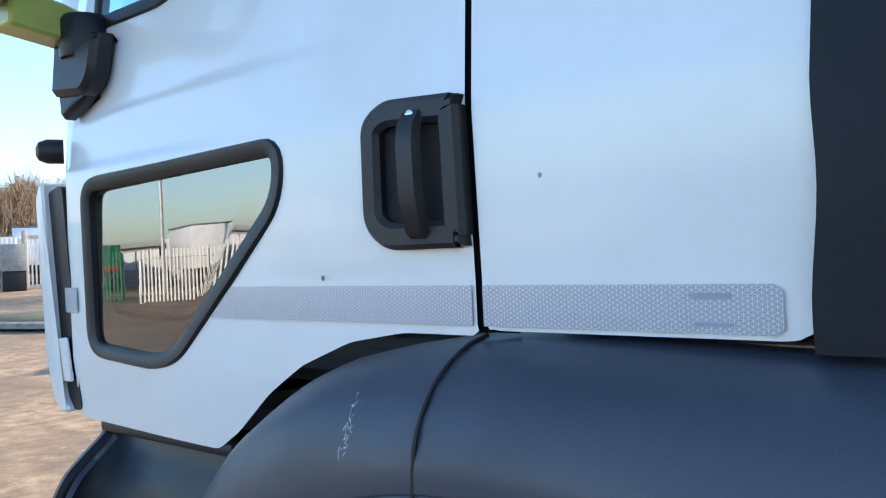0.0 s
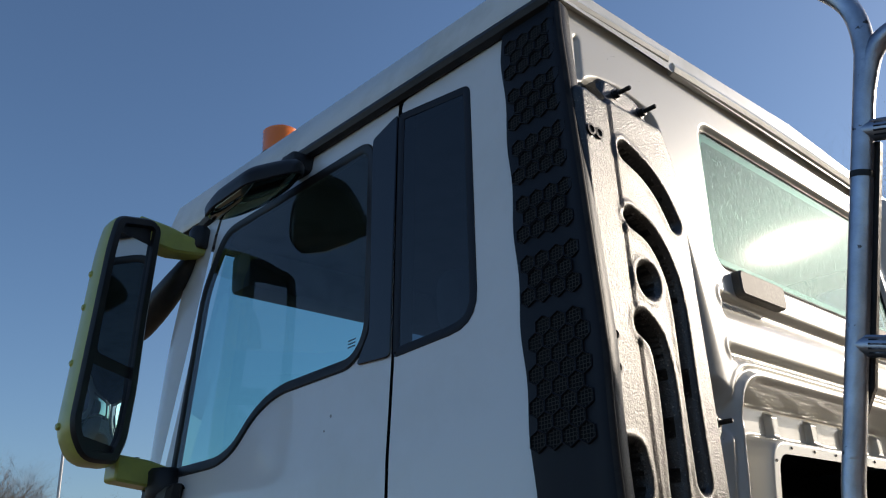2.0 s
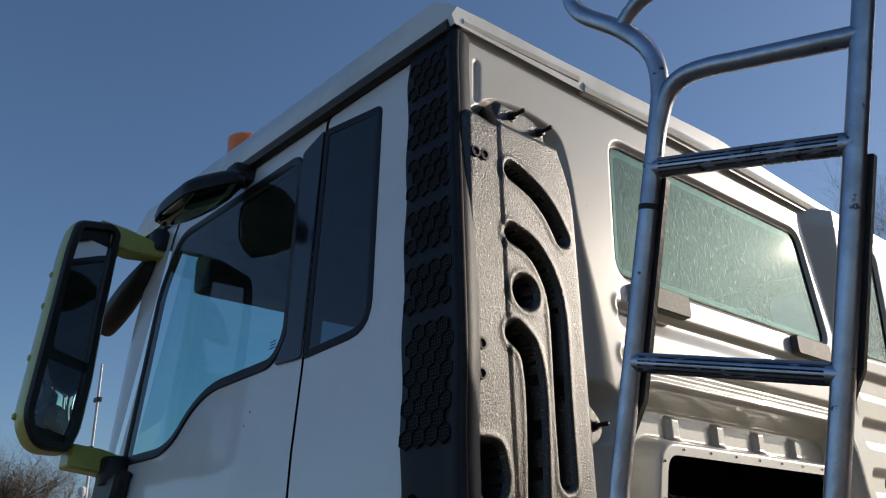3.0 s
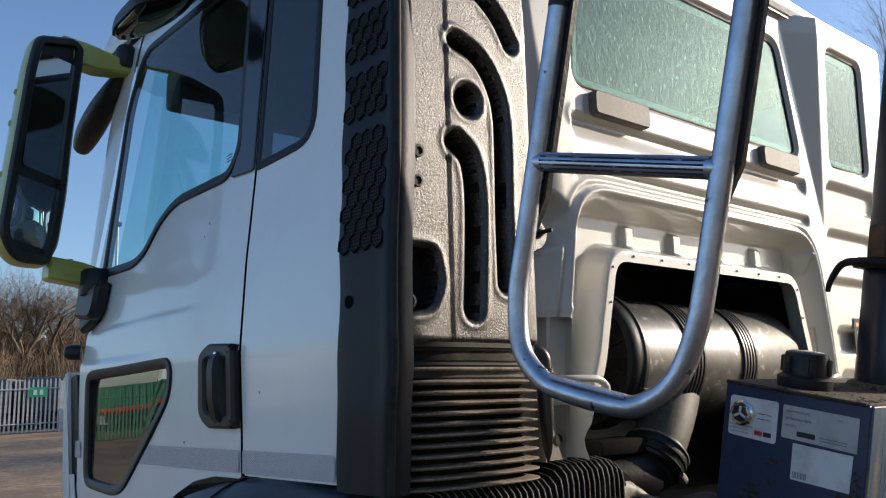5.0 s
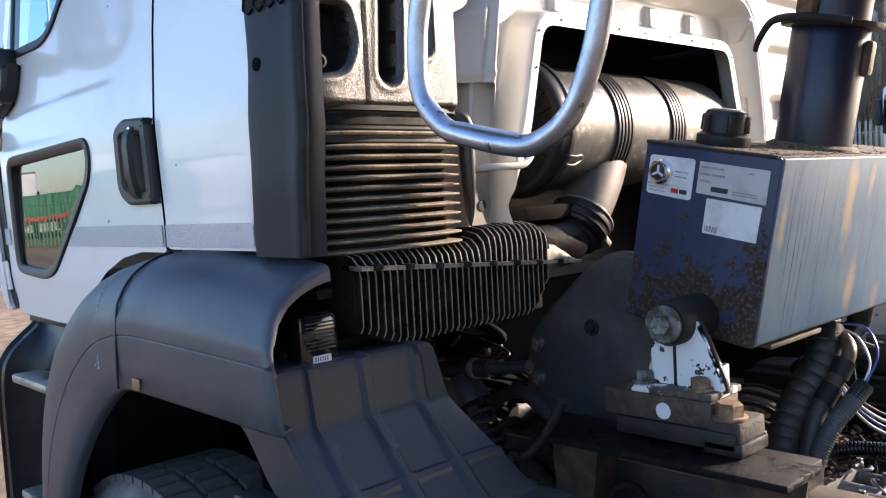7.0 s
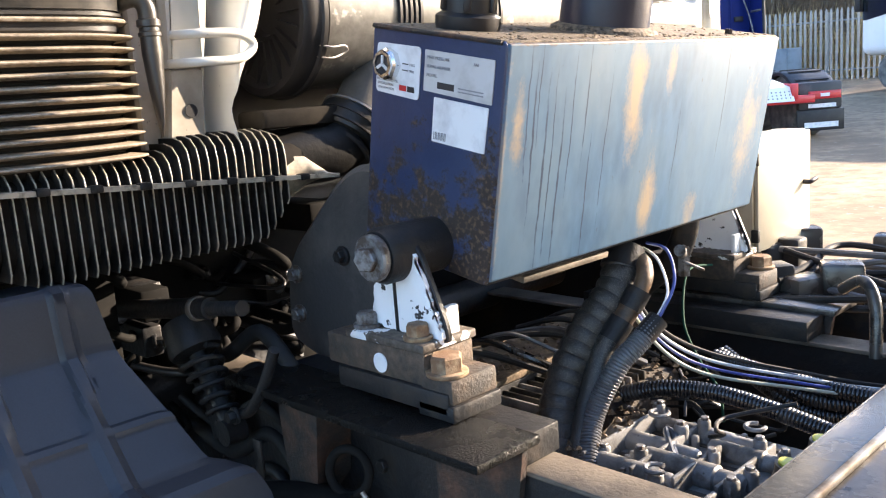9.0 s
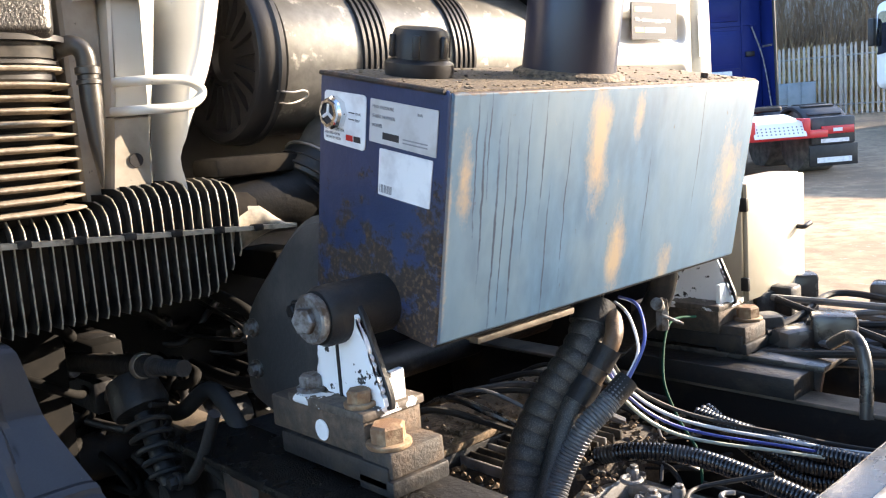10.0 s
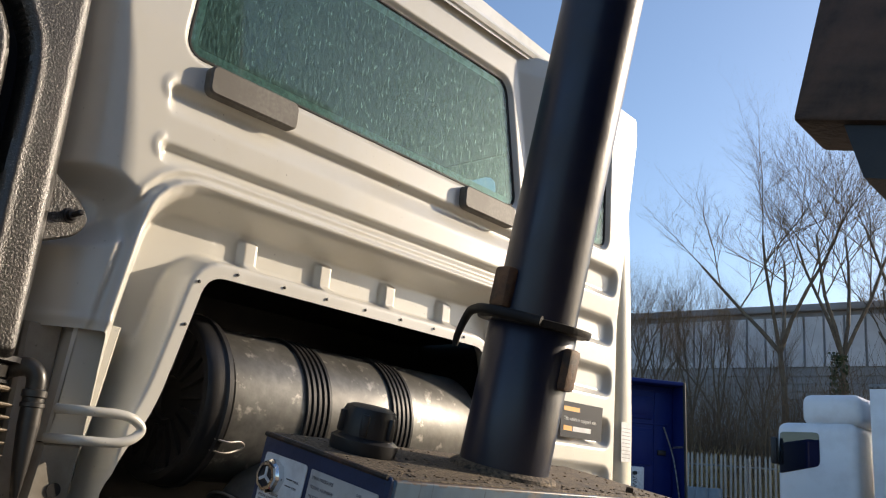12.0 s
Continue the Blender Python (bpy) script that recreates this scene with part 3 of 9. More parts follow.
# door skin
door_poly = rounded([(-1.445, 1.335)] + [Vector(p) for p in ARCH[1:]] + [(-0.4385, 1.535), (-0.4385, 2.215), (-0.46, 2.87), (-1.29, 2.87), (-1.41, 2.10), (-1.422, 1.9), (-1.445, 1.6)], 0.012, 2)
door_keep = lambda X, Z: np.maximum(sdf(door_poly, X, Z), -np.minimum(sdf(door_window, X, Z), sdf(low_window, X, Z)) - 0.004)
door = cab_part("door", relief(-1.49, -0.43, 1.30, 2.89, 0.008, flank_relief, door_keep, on_side), WHITE, "white painted cab door")
rear_quarter = rounded([(-0.4285, 1.535), (-0.06, 1.535), (-0.035, 1.56), (-0.035, 1.95), (-0.055, 2.2), (-0.105, 2.87), (-0.447, 2.87), (-0.4285, 2.215)], 0.02, 3)
quarter_keep = lambda X, Z: np.maximum(sdf(rear_quarter, X, Z), -sdf(side_window, X, Z) - 0.004)
cab_part("side_panel", relief(-0.44, -0.02, 1.52, 2.89, 0.012, flank_relief, quarter_keep, on_side), WHITE)
GAP = shader("dark_gap", (0.004, 0.004, 0.004), 0.9, spec=0.05)
# dark gap behind the seam
bm = bmesh.new()
rows = []
for i in range(28):
    z = 1.532 + 1.338 * i / 27
    x = -0.4335 - 0.0 if z < 2.215 else -0.4335 - 0.019 * (z - 2.215) / 0.655
    rows.append([bm.verts.new(on_skin(x + dx, z, h)) for dx, h in ((-0.06, -0.010), (-0.012, -0.004), (0.012, -0.004), (0.05, -0.010))])
for A, B in zip(rows, rows[1:]):
    for k in range(3):
        bm.faces.new((A[k], A[k + 1], B[k + 1], B[k]))
cab_part("seam", bm, GAP)
# front corner and far side
cab_part("front_corner", relief(-1.86, -1.42, 1.33, 2.12, 0.02, lambda X, Z: 0 * X - 0.022, lambda X, Z: X * 0 - 1, on_side), WHITE)
pillar = rounded([(-1.487, 2.10), (-1.437, 2.10), (-1.30, 2.87), (-1.42, 2.87), (-1.62, 2.10)], 0.01, 2)
cab_part("windscreen_pillar", relief(-1.66, -1.28, 2.08, 2.89, 0.014, lambda X, Z: 0 * X + 0.002, outline(pillar), on_side), WHITE)
far_win = rounded([(-1.30, 2.10), (-1.22, 2.79), (-0.50, 2.80), (-0.47, 2.22)], 0.05)
far_rear_win = rounded([(-0.40, 2.22), (-0.41, 2.80), (-0.19, 2.79), (-0.17, 2.22)], 0.04)
cab_part("far_flank", relief(-1.75, 0.02, 1.33, 2.89, 0.03, lambda X, Z: 0 * X, lambda X, Z: -np.minimum(sdf(far_win, X, Z), sdf(far_rear_win, X, Z)), on_far_side), WHITE)
cab_part("far_door_glass", sheet(far_win, -0.010, on_far_side), GLASS)
cab_part("far_side_glass", sheet(far_rear_win, -0.010, on_far_side), GLASS_DARK)


def front_x(z):
    return float(np.interp(z, [1.2, 2.05, 2.25, 2.85], [-1.86, -1.86, -1.80, -1.56]))


bm = bmesh.new()
rows = []
for z in (1.2, 1.6, 2.05):
    rows.append([bm.verts.new((front_x(z), y, z)) for y in (0.40, 0.8, 1.2, 1.6, FAR - 0.40)])
for A, B in zip(rows, rows[1:]):
    for i in range(4):
        bm.faces.new((A[i], A[i + 1], B[i + 1], B[i]))
cab_part("front_panel", bm, WHITE)
bm = bmesh.new()
rows = []
for z in (2.05, 2.3, 2.6, 2.86):
    b = float(np.interp(z, [2.05, 2.86], [0.0, 0.06]))
    pts = [(-1.60 + (z - 2.05) * 0.24, 0.12 + b), (front_x(z) + 0.06, 0.26 + b), (front_x(z) - 0.02, MID), (front_x(z) + 0.06, FAR - 0.26 - b), (-1.60 + (z - 2.05) * 0.24, FAR - 0.12 - b)]
    rows.append([bm.verts.new((x, y, z)) for x, y in pts])
for A, B in zip(rows, rows[1:]):
    for i in range(4):
        bm.faces.new((A[i], A[i + 1], B[i + 1], B[i]))
screen = cab_part("windscreen", bm, GLASS)
screen.visible_shadow = False

# glass and seals of the near side
for nm, poly, gmat, w, rec in (("door_window", door_window, GLASS, 0.020, 0.006), ("low_window", low_window, GLASS_QUARTER, 0.019, 0.004)):
    lean = 0.028 if nm == "low_window" else 0.0
    cab_part(nm, sheet(inset(poly, 0.002), 0.006 - rec, lambda x, z, h=0.0: on_side(x, z, h - lean * (z - 1.70))), gmat, "tinted glass pane")
    cab_part("window_seal", trim_ring(poly, 0.008, w, -0.012, 0.006, on_skin), BLACK, "black rubber window seal")
cab_part("side_window", sheet(inset(side_window, -0.002), 0.001, on_skin), GLASS_DARK, "dark tinted fixed side window")
cab_part("window_border", trim_ring(inset(side_window, 0.008), 0.010, 0.010, -0.003, 0.0035, on_skin), NAVY_LABEL, "black printed window border")
# black pillar cover between the windows
cover = rounded([(-0.545, 2.80), (-0.455, 2.835), (-0.4385, 2.216), (-0.555, 2.222), (-0.515, 2.29)], 0.012, 2)
cab_part("pillar_cover", prism(cover, 0.001, 0.006, on_skin, 0.002), GLOSS_BLACK, "black gloss door pillar cover")
# screen print marks on the glass
for i in range(3):
    cab_part("glass_mark", prism([Vector(p) for p in ((-0.598, 2.272 + i * 0.008), (-0.572, 2.273 + i * 0.008), (-0.572, 2.276 + i * 0.008), (-0.598, 2.275 + i * 0.008))], -0.003, -0.0015, on_skin), INK_GREY)

# handle
hp = rounded([(-0.600, 1.80), (-0.565, 1.822), (-0.440, 1.815), (-0.440, 1.637), (-0.570, 1.637), (-0.605, 1.665)], [0.04, 0.03, 0.012, 0.012, 0.03, 0.03])
cab_part("handle_surround", trim_ring(inset(hp, 0.013), 0.016, 0.018, -0.001, 0.020, on_skin), BLACK, "black recessed handle surround", parent=None)
cab_part("handle_cup", prism(inset(hp, 0.012), 0.0, 0.004, on_skin), RUBBER)
bm = bmesh.new()
rows = []
for z, h in ((1.640, 0.012), (1.655, 0.030), (1.70, 0.038), (1.76, 0.038), (1.785, 0.034), (1.803, 0.022)):
    rows.append([bm.verts.new(on_skin(x, z, hh)) for x, hh in ((-0.523, h - 0.012), (-0.520, h), (-0.494, h), (-0.490, h - 0.012))])
for A, B in zip(rows, rows[1:]):
    for i in range(4):
        bm.faces.new((A[i], A[(i + 1) % 4], B[(i + 1) % 4], B[i]))
bm.faces.new(rows[0])
bm.faces.new(rows[-1])
cab_part("handle_grip", bm, BLACK)
cab_part("lock", lathe([(0.0075, 0), (0.0075, 0.005), (0.006, 0.006)], Matrix.Translation(on_skin(-0.507, 1.797, 0.019)) @ pose(0, 0, 0, 90, 0, 0)), CHROME, "chrome key lock")

# reflective strip: three lengths
tape_mat = shader("reflective_tape", (0.36, 0.39, 0.44), 0.22, 0.2)
nt = tape_mat.node_tree


def math_node(op, a, b=None):
    nd = nt.nodes.new("ShaderNodeMath")
    nd.operation = op
    for i, v in enumerate((a, b)):
        if v is None:
            continue
        if isinstance(v, float):
            nd.inputs[i].default_value = v
        else:
            nt.links.new(v, nd.inputs[i])
    return nd.outputs[0]


tcn = nt.nodes.new("ShaderNodeTexCoord")
spn = nt.nodes.new("ShaderNodeSeparateXYZ")
nt.links.new(tcn.outputs["Object"], spn.inputs[0])
lines = []
for cx, cz in ((1.0, 0.0), (0.5, 0.866), (-0.5, 0.866)):
    u = math_node("ADD", math_node("MULTIPLY", spn.outputs[0], cx / 0.0046), math_node("MULTIPLY", spn.outputs[2], cz / 0.0046))
    lines.append(math_node("ABSOLUTE", math_node("SUBTRACT", math_node("FRACT", u), 0.5)))
near = math_node("MAXIMUM", math_node("MAXIMUM", lines[0], lines[1]), lines[2])
mrn = nt.nodes.new("ShaderNodeMapRange")
mrn.inputs[1].default_value, mrn.inputs[2].default_value = 0.41, 0.47
nt.links.new(near, mrn.inputs[0])
mxn = nt.nodes.new("ShaderNodeMix")
mxn.data_type = "RGBA"
mxn.inputs[6].default_value, mxn.inputs[7].default_value = (0.33, 0.37, 0.43, 1), (0.68, 0.71, 0.75, 1)
nt.links.new(mrn.outputs[0], mxn.inputs[0])
nt.links.new(mxn.outputs[2], nt.nodes["Principled BSDF"].inputs["Base Color"])
for a_lo, a_hi, b in ((-0.4265, -0.4265, -0.077), (-0.972, -0.916, -0.443), (-1.46, -1.46, -1.41)):
    bm = bmesh.new()
    n = max(3, int((b - a_lo) / 0.008))
    cols = []
    for i in range(n + 1):
        s = i / n
        c = 0.006 if i == n and b == -0.077 else 0.0
        lo, hi = a_lo + (b - a_lo) * s, a_hi + (b - a_hi) * s
        cols.append([bm.verts.new(on_skin(lo + (hi - lo) * q, 1.540 + c + (0.0485 - 2 * c) * q, 0.0032)) for q in (0.0, 0.25, 0.5, 0.75, 1.0)])
    for A, B in zip(cols, cols[1:]):
        for k in range(4):
            bm.faces.new((A[k], B[k], B[k + 1], A[k + 1]))
    cab_part("reflective_strip", bm, tape_mat, "silver honeycomb reflective tape")
for x0, x1, z0, z1 in ((-0.167, -0.126, 1.574, 1.580), (-0.165, -0.124, 1.5475, 1.5515)):
    cab_part("strip_bar", prism([Vector(p) for p in ((x0, z0), (x1, z0), (x1, z1), (x0, z1))], 0.0034, 0.0038, on_skin), shader("strip_print", (0.30, 0.34, 0.40), 0.3))

# front vent and lower door lip
corner_at = lambda x, z, h: (x, flank(z) - 0.014 - h, z)
cab_part("corner_vent", prism(rounded([(-1.506, 1.775), (-1.440, 1.790), (-1.435, 1.346), (-1.490, 1.350)], 0.02), -0.03, 0.003, corner_at), BLACK, "black air slot behind the headlamp corner")
cab_part("corner_blade", prism(rounded([(-1.532, 1.765), (-1.512, 1.795), (-1.498, 1.795), (-1.494, 1.45), (-1.484, 1.37), (-1.462, 1.345), (-1.500, 1.338), (-1.522, 1.37), (-1.530, 1.45)], 0.012, 3), -0.05, 0.016, corner_at, 0.005), WHITE)
cab_part("vent_tab", prism(rounded([(-1.492, 1.488), (-1.452, 1.492), (-1.446, 1.405), (-1.484, 1.402)], 0.006, 2), 0.003, 0.010, corner_at, 0.002), WHITE)
cab_part("side_marker", lathe([(0.024, 0), (0.024, 0.03), (0.018, 0.045), (0.008, 0.05)], Matrix.Translation(on_side(-1.455, 1.855, 0.006)) @ pose(0, 0, 0, 90, 0, -25), 20), BLACK, "small black side marker lamp")
for x, z, r in ((-0.62, 2.12, 0.004), (-0.64, 2.09, 0.003), (-0.70, 1.60, 0.004), (-0.33, 1.71, 0.003)):
    cab_part("paint_chip", lathe([(r, 0), (r * 0.7, 0.001)], Matrix.Translation(on_side(x, z, 0.012)) @ pose(0, 0, 0, 90, 0, 0), 7), STEEL)

# roof with gutter
bm = bmesh.new()
rows = []
n = 34
for i in range(n + 1):
    x = 0.046 - (0.046 + 1.62) * i / n
    crown = -0.03 + 0.19 * step(np.array(-x), -0.10, 0.5) - 0.10 * step(np.array(-x), 1.2, 1.7)
    base = 2.905
    lip = 0.028 + 0.080 * float(step(np.array(-x), -0.05, 0.05))
    crown = crown + 0.07
    pts = [(0.075, base - 0.02), (0.066, base + 0.0), (0.075 + lip * 0.25, base + lip), (0.16 + lip * 0.3, base + lip + 0.35 * (crown - lip)), (0.45, base + crown * 0.93), (MID, base + crown + 0.03)]
    pts += [(FAR - y, z) for y, z in pts[-2::-1]]
    rows.append([bm.verts.new((x, y, float(z))) for y, z in pts])
for A, B in zip(rows, rows[1:]):
    for i in range(len(A) - 1):
        bm.faces.new((A[i], A[i + 1], B[i + 1], B[i]))
for R in (rows[0], rows[-1]):
    bm.faces.new(R)
cab_part("roof", bm, ROOF, "white roof skin", angle=50)
cab_part("gutter", tube([(0.03, 0.080, 2.888), (-0.7, 0.078, 2.886), (-1.30, 0.080, 2.882), (-1.47, 0.10, 2.862)], 0.019, 8), BLACK, "black roof gutter seal")
cab_part("gutter", tube([(0.05, FAR - 0.085, 2.885), (-1.30, FAR - 0.082, 2.882), (-1.47, FAR - 0.10, 2.862)], 0.016, 8), BLACK)
# inside: lining, floor, seats, wheel
cab_part("headliner", box(-1.5, -0.02, 0.16, FAR - 0.16, 2.84, 2.88), LINING, "dark cab roof lining")
cab_part("cab_floor", box(-1.7, -0.42, 0.08, FAR - 0.08, 1.34, 1.38), LINING)
cab_part("dashboard", box(-1.74, -1.45, 0.2, FAR - 0.2, 1.5, 2.06, 0.05), LINING, "dark dashboard")
cab_part("sun_visor", box(-1.52, -1.40, 0.25, FAR - 0.25, 2.70, 2.84, 0.02), LINING)
for y in (0.42, FAR - 0.42):
    cab_part("seat_back", box(-0.62, -0.48, y - 0.24, y + 0.24, 1.7, 2.32, 0.05), LINING, "dark grey cab seat")
    cab_part("headrest", box(-0.60, -0.49, y - 0.13, y + 0.13, 2.34, 2.52, 0.05), LINING)

cab_part("tunnel_lining", box(-0.40, -0.37, 0.12, FAR - 0.12, 1.38, 2.06), BLACK, "black lined recess behind the filter")
for y0 in (0.53, FAR - 0.56):
    cab_part("tunnel_side", box(-0.40, -0.07, y0, y0 + 0.03, 1.38, 2.06), BLACK)
cab_part("tunnel_roof", box(-0.38, -0.07, 0.60, FAR - 0.60, 2.045, 2.06), BLACK)
# ---- back wall of the cab ----
opening = rounded([(0.735, 2.002), (2 * MID - 0.735, 2.002), (2 * MID - 0.668, 1.74), (2 * MID - 0.60, 1.60), (2 * MID - 0.60, 1.45), (0.60, 1.45), (0.60, 1.62), (0.668, 1.74)], [0.04, 0.04, 0.05, 0.05, 0.01, 0.01, 0.05, 0.05], 5)
bead = rounded([(0.60, 2.163), (2 * MID - 0.60, 2.163), (2 * MID - 0.548, 1.85), (2 * MID - 0.52, 1.45), (0.52, 1.45), (0.548, 1.85)], [0.11, 0.11, 0.06, 0.01, 0.01, 0.06], 6)
rear_window = rounded([(0.640, 2.79), (1.628, 2.79), (1.708, 2.425), (0.615, 2.425)], 0.045, 6)
far_window = rounded([(1.862, 2.805), (2.105, 2.805), (2.168, 2.425), (1.890, 2.420)], 0.035, 6)
wall_poly = rounded([(0.100, 2.90), (2.27, 2.90), (2.335, 2.2), (2.335, 1.52), (1.60, 1.45), (0.40, 1.45), (0.40, 1.86), (0.015, 1.88), (0.04, 2.3)], 0.01, 2)
# outer edge of the recess in which the intake duct stands
duct_recess = rounded([(0.0, 1.30), (0.562, 1.30), (0.562, 2.12), (0.530, 2.32), (0.476, 2.50), (0.455, 2.66), (0.428, 2.745), (0.300, 2.764), (0.185, 2.748), (0.105, 2.680), (0.0, 2.66)], [0.01, 0.01, 0.12, 0.15, 0.08, 0.06, 0.05, 0.05, 0.04, 0.03, 0.01], 5)
BACK = 0.03


def emboss(Y, Z, y0, y1, z0, z1, r, w, d):
    p = rounded([(y0, z0), (y1, z0), (y1, z1), (y0, z1)], r, 5)
    return d * step(sdf(p, Y, Z), w, -w)


def back_relief(Y, Z):
    h = np.full(Y.shape, BACK)
    # the wall falls back into the duct recess: a broad round column below, a tight edge above
    r = sdf(duct_recess, Y, Z)
    h = h - 0.100 * np.clip(-r / np.interp(Z, [2.15, 2.45, 2.65], [0.125, 0.085, 0.055]), 0, 1) ** np.interp(Z, [2.3, 2.6], [2.1, 1.3])
    dish = step(np.hypot((Y - 0.470) / 0.112, (Z - 2.076) / 0.074), 1.08, 0.50)
    h = h - dish * 0.066
    h = h - 0.010 * np.exp(-((Y - 0.152 - 0.05 * (Z - 2.78)) / 0.007) ** 2) * step(Z, 2.715, 2.73) * step(Z, 2.835, 2.82)
    h = h + 0.004 * np.exp(-((Z - 1.876) / 0.008) ** 2) * step(Y, 0.57, 0.55)
    # pressed bands under the window
    for z0, d, back in ((2.352, 0.017, 0.055), (2.232, 0.015, 0.030)):
        ends = step(Y, 0.588, 0.612) * step(Y, 2 * MID - 0.588, 2 * MID - 0.612)
        h = h - d * step(Z, z0, z0 - 0.016) * (1 - step(Z, z0 - 0.018, z0 - 0.018 - back)) * ends
        h = h + 0.003 * np.exp(-((np.hypot(Y - 0.600, (Z - z0 + 0.012)) - 0.018) / 0.008) ** 2) * step(Y, 0.605, 0.590)
    # bands at the far side
    for z in (2.325, 2.165, 2.005, 1.845, 1.70):
        h = h - emboss(Y, Z, 1.86, 2.245, z - 0.045, z + 0.030, 0.03, 0.014, 0.022)
    # the far corner stands proud of the window panel behind a wedge-shaped facet
    lead = np.interp(Z, [2.20, 2.84], [1.832, 1.664])
    tail = np.interp(Z, [2.20, 2.84], [1.836, 1.796])
    h = h + 0.060 * np.clip((Y - lead) / (tail - lead), 0, 1) * np.interp(Z, [2.20, 2.84], [0.0, 1.0])
    # window frame recess
    d = sdf(rear_window, Y, Z)
    h = h - 0.012 * step(d, 0.016, 0.004)
    h = h - 0.012 * step(sdf(far_window, Y, Z), 0.016, 0.004)
    # tidy bead, hollow and flange of the big opening
    b = sdf(bead, Y, Z)
    h = h + 0.012 * np.exp(-((b - 0.006) / 0.009) ** 2) + 0.004 * np.exp(-((b - 0.034) / 0.008) ** 2) - 0.005 * np.exp(-((b - 0.021) / 0.008) ** 2)
    o = sdf(opening, Y, Z)
    hollow = 0.072 * step(-b, 0.004, 0.044)
    h = np.where(b < 0, h - hollow * step(o, 0.026, 0.056), h)
    # upright stiffeners above the opening
    for k in range(5):
        y = 0.863 + 0.2105 * k
        if y < 1.75:
            h = h + 0.016 * step(np.abs(Y - y), 0.023, 0.017) * step(Z, 2.040, 2.050) * step(Z, 2.112, 2.104)
    # deep gap beside each cab foot post
    for Q in (Y, 2 * MID - Y):
        e = np.interp(Z, [1.48, 1.65, 1.74, 1.876], [0.545, 0.559, 0.575, 0.594])
        h = h - 0.115 * step(Q, e - 0.004, e + 0.003) * step(Q, e + 0.052, e + 0.032) * step(Z, 1.88, 1.77)
    # far edge turns the corner
    h = h - 0.05 * step(Y, 2.275, 2.34)
    return h


def back_keep(Y, Z):
    k = sdf(wall_poly, Y, Z)
    k = np.maximum(k, -sdf(opening, Y, Z))
    k = np.maximum(k, -sdf(rear_window, Y, Z) - 0.002)
    k = np.maximum(k, -sdf(far_window, Y, Z) - 0.002)
    foot = rounded([(0.30, 1.858), (0.548, 1.858), (0.545, 1.40), (0.30, 1.40)], 0.01, 2)
    return np.maximum(k, -sdf(foot, Y, Z))


cab_part("back_wall", relief(0.012, 2.34, 1.45, 2.905, 0.0046, back_relief, back_keep, on_rear), CREAM, "cream white pressed steel rear wall", angle=180)
FRIT = shader("grey_window_border", (0.045, 0.052, 0.050), 0.5, second=(0.16, 0.18, 0.17), mix_scale=60, mix_lo=0.45, mix_hi=0.6, grain=0.4, grain_scale=200)


def on_far_corner(y, z, h=0.0):
    return (h + 0.060 * float(np.interp(z, [2.20, 2.84], [0.0, 1.0])), y, z)


for nm, poly, place in (("rear_window", rear_window, on_rear), ("far_rear_window", far_window, on_far_corner)):
    cab_part(nm, sheet(inset(poly, 0.002), BACK - 0.013, place), GLASS_DIRTY, "dirty green tinted rear window")
    cab_part("window_border", trim_ring(poly, 0.004, 0.024, BACK - 0.022, BACK - 0.017, place), FRIT, "speckled grey border behind the glass")
    cab_part("rear_window_seal", trim_ring(poly, 0.003, 0.004, BACK - 0.018, BACK - 0.010, place), RUBBER, "black rear window rubber")
# cream strip down the far corner
bm = bmesh.new()
rows = []
for i in range(30):
    z = 1.50 + 1.36 * i / 29
    y0 = float(np.interp(z, [1.5, 1.86, 2.25, 2.5, 2.69, 2.86], [2.318, 2.303, 2.290, 2.268, 2.252, 2.225]))
    y1 = float(np.interp(z, [1.5, 1.86, 2.25, 2.5, 2.69, 2.86], [2.402, 2.398, 2.374, 2.352, 2.335, 2.305]))
    rows.append([bm.verts.new((x, y, z)) for x, y in ((-0.02, y0 - 0.004), (0.012, y0), (0.024, y0 + 0.006), (0.034, y0 + 0.03), (0.036, y1 - 0.016), (0.030, y1 - 0.004), (0.018, y1), (-0.09, y1 - 0.03))])
for A, B in zip(rows, rows[1:]):
    for k in range(7):
        bm.faces.new((A[k], A[k + 1], B[k + 1], B[k]))
cab_part("corner_strip", bm, shader("far_strip_cream", (0.66, 0.62, 0.50), 0.38, second=(0.58, 0.53, 0.41), mix_scale=4, coat=0.2), "cream strip down the far rear corner", angle=60)
cab_part("roof_edge", tube([(0.036, 0.10, 2.902), (0.040, 0.5, 2.918)], 0.014, 8), ROOF)
cab_part("roof_edge", tube([(0.036, 0.52, 2.900), (0.040, 1.1, 2.910), (0.038, 2.2, 2.903)], 0.018, 8), ROOF, "folded rear roof edge")
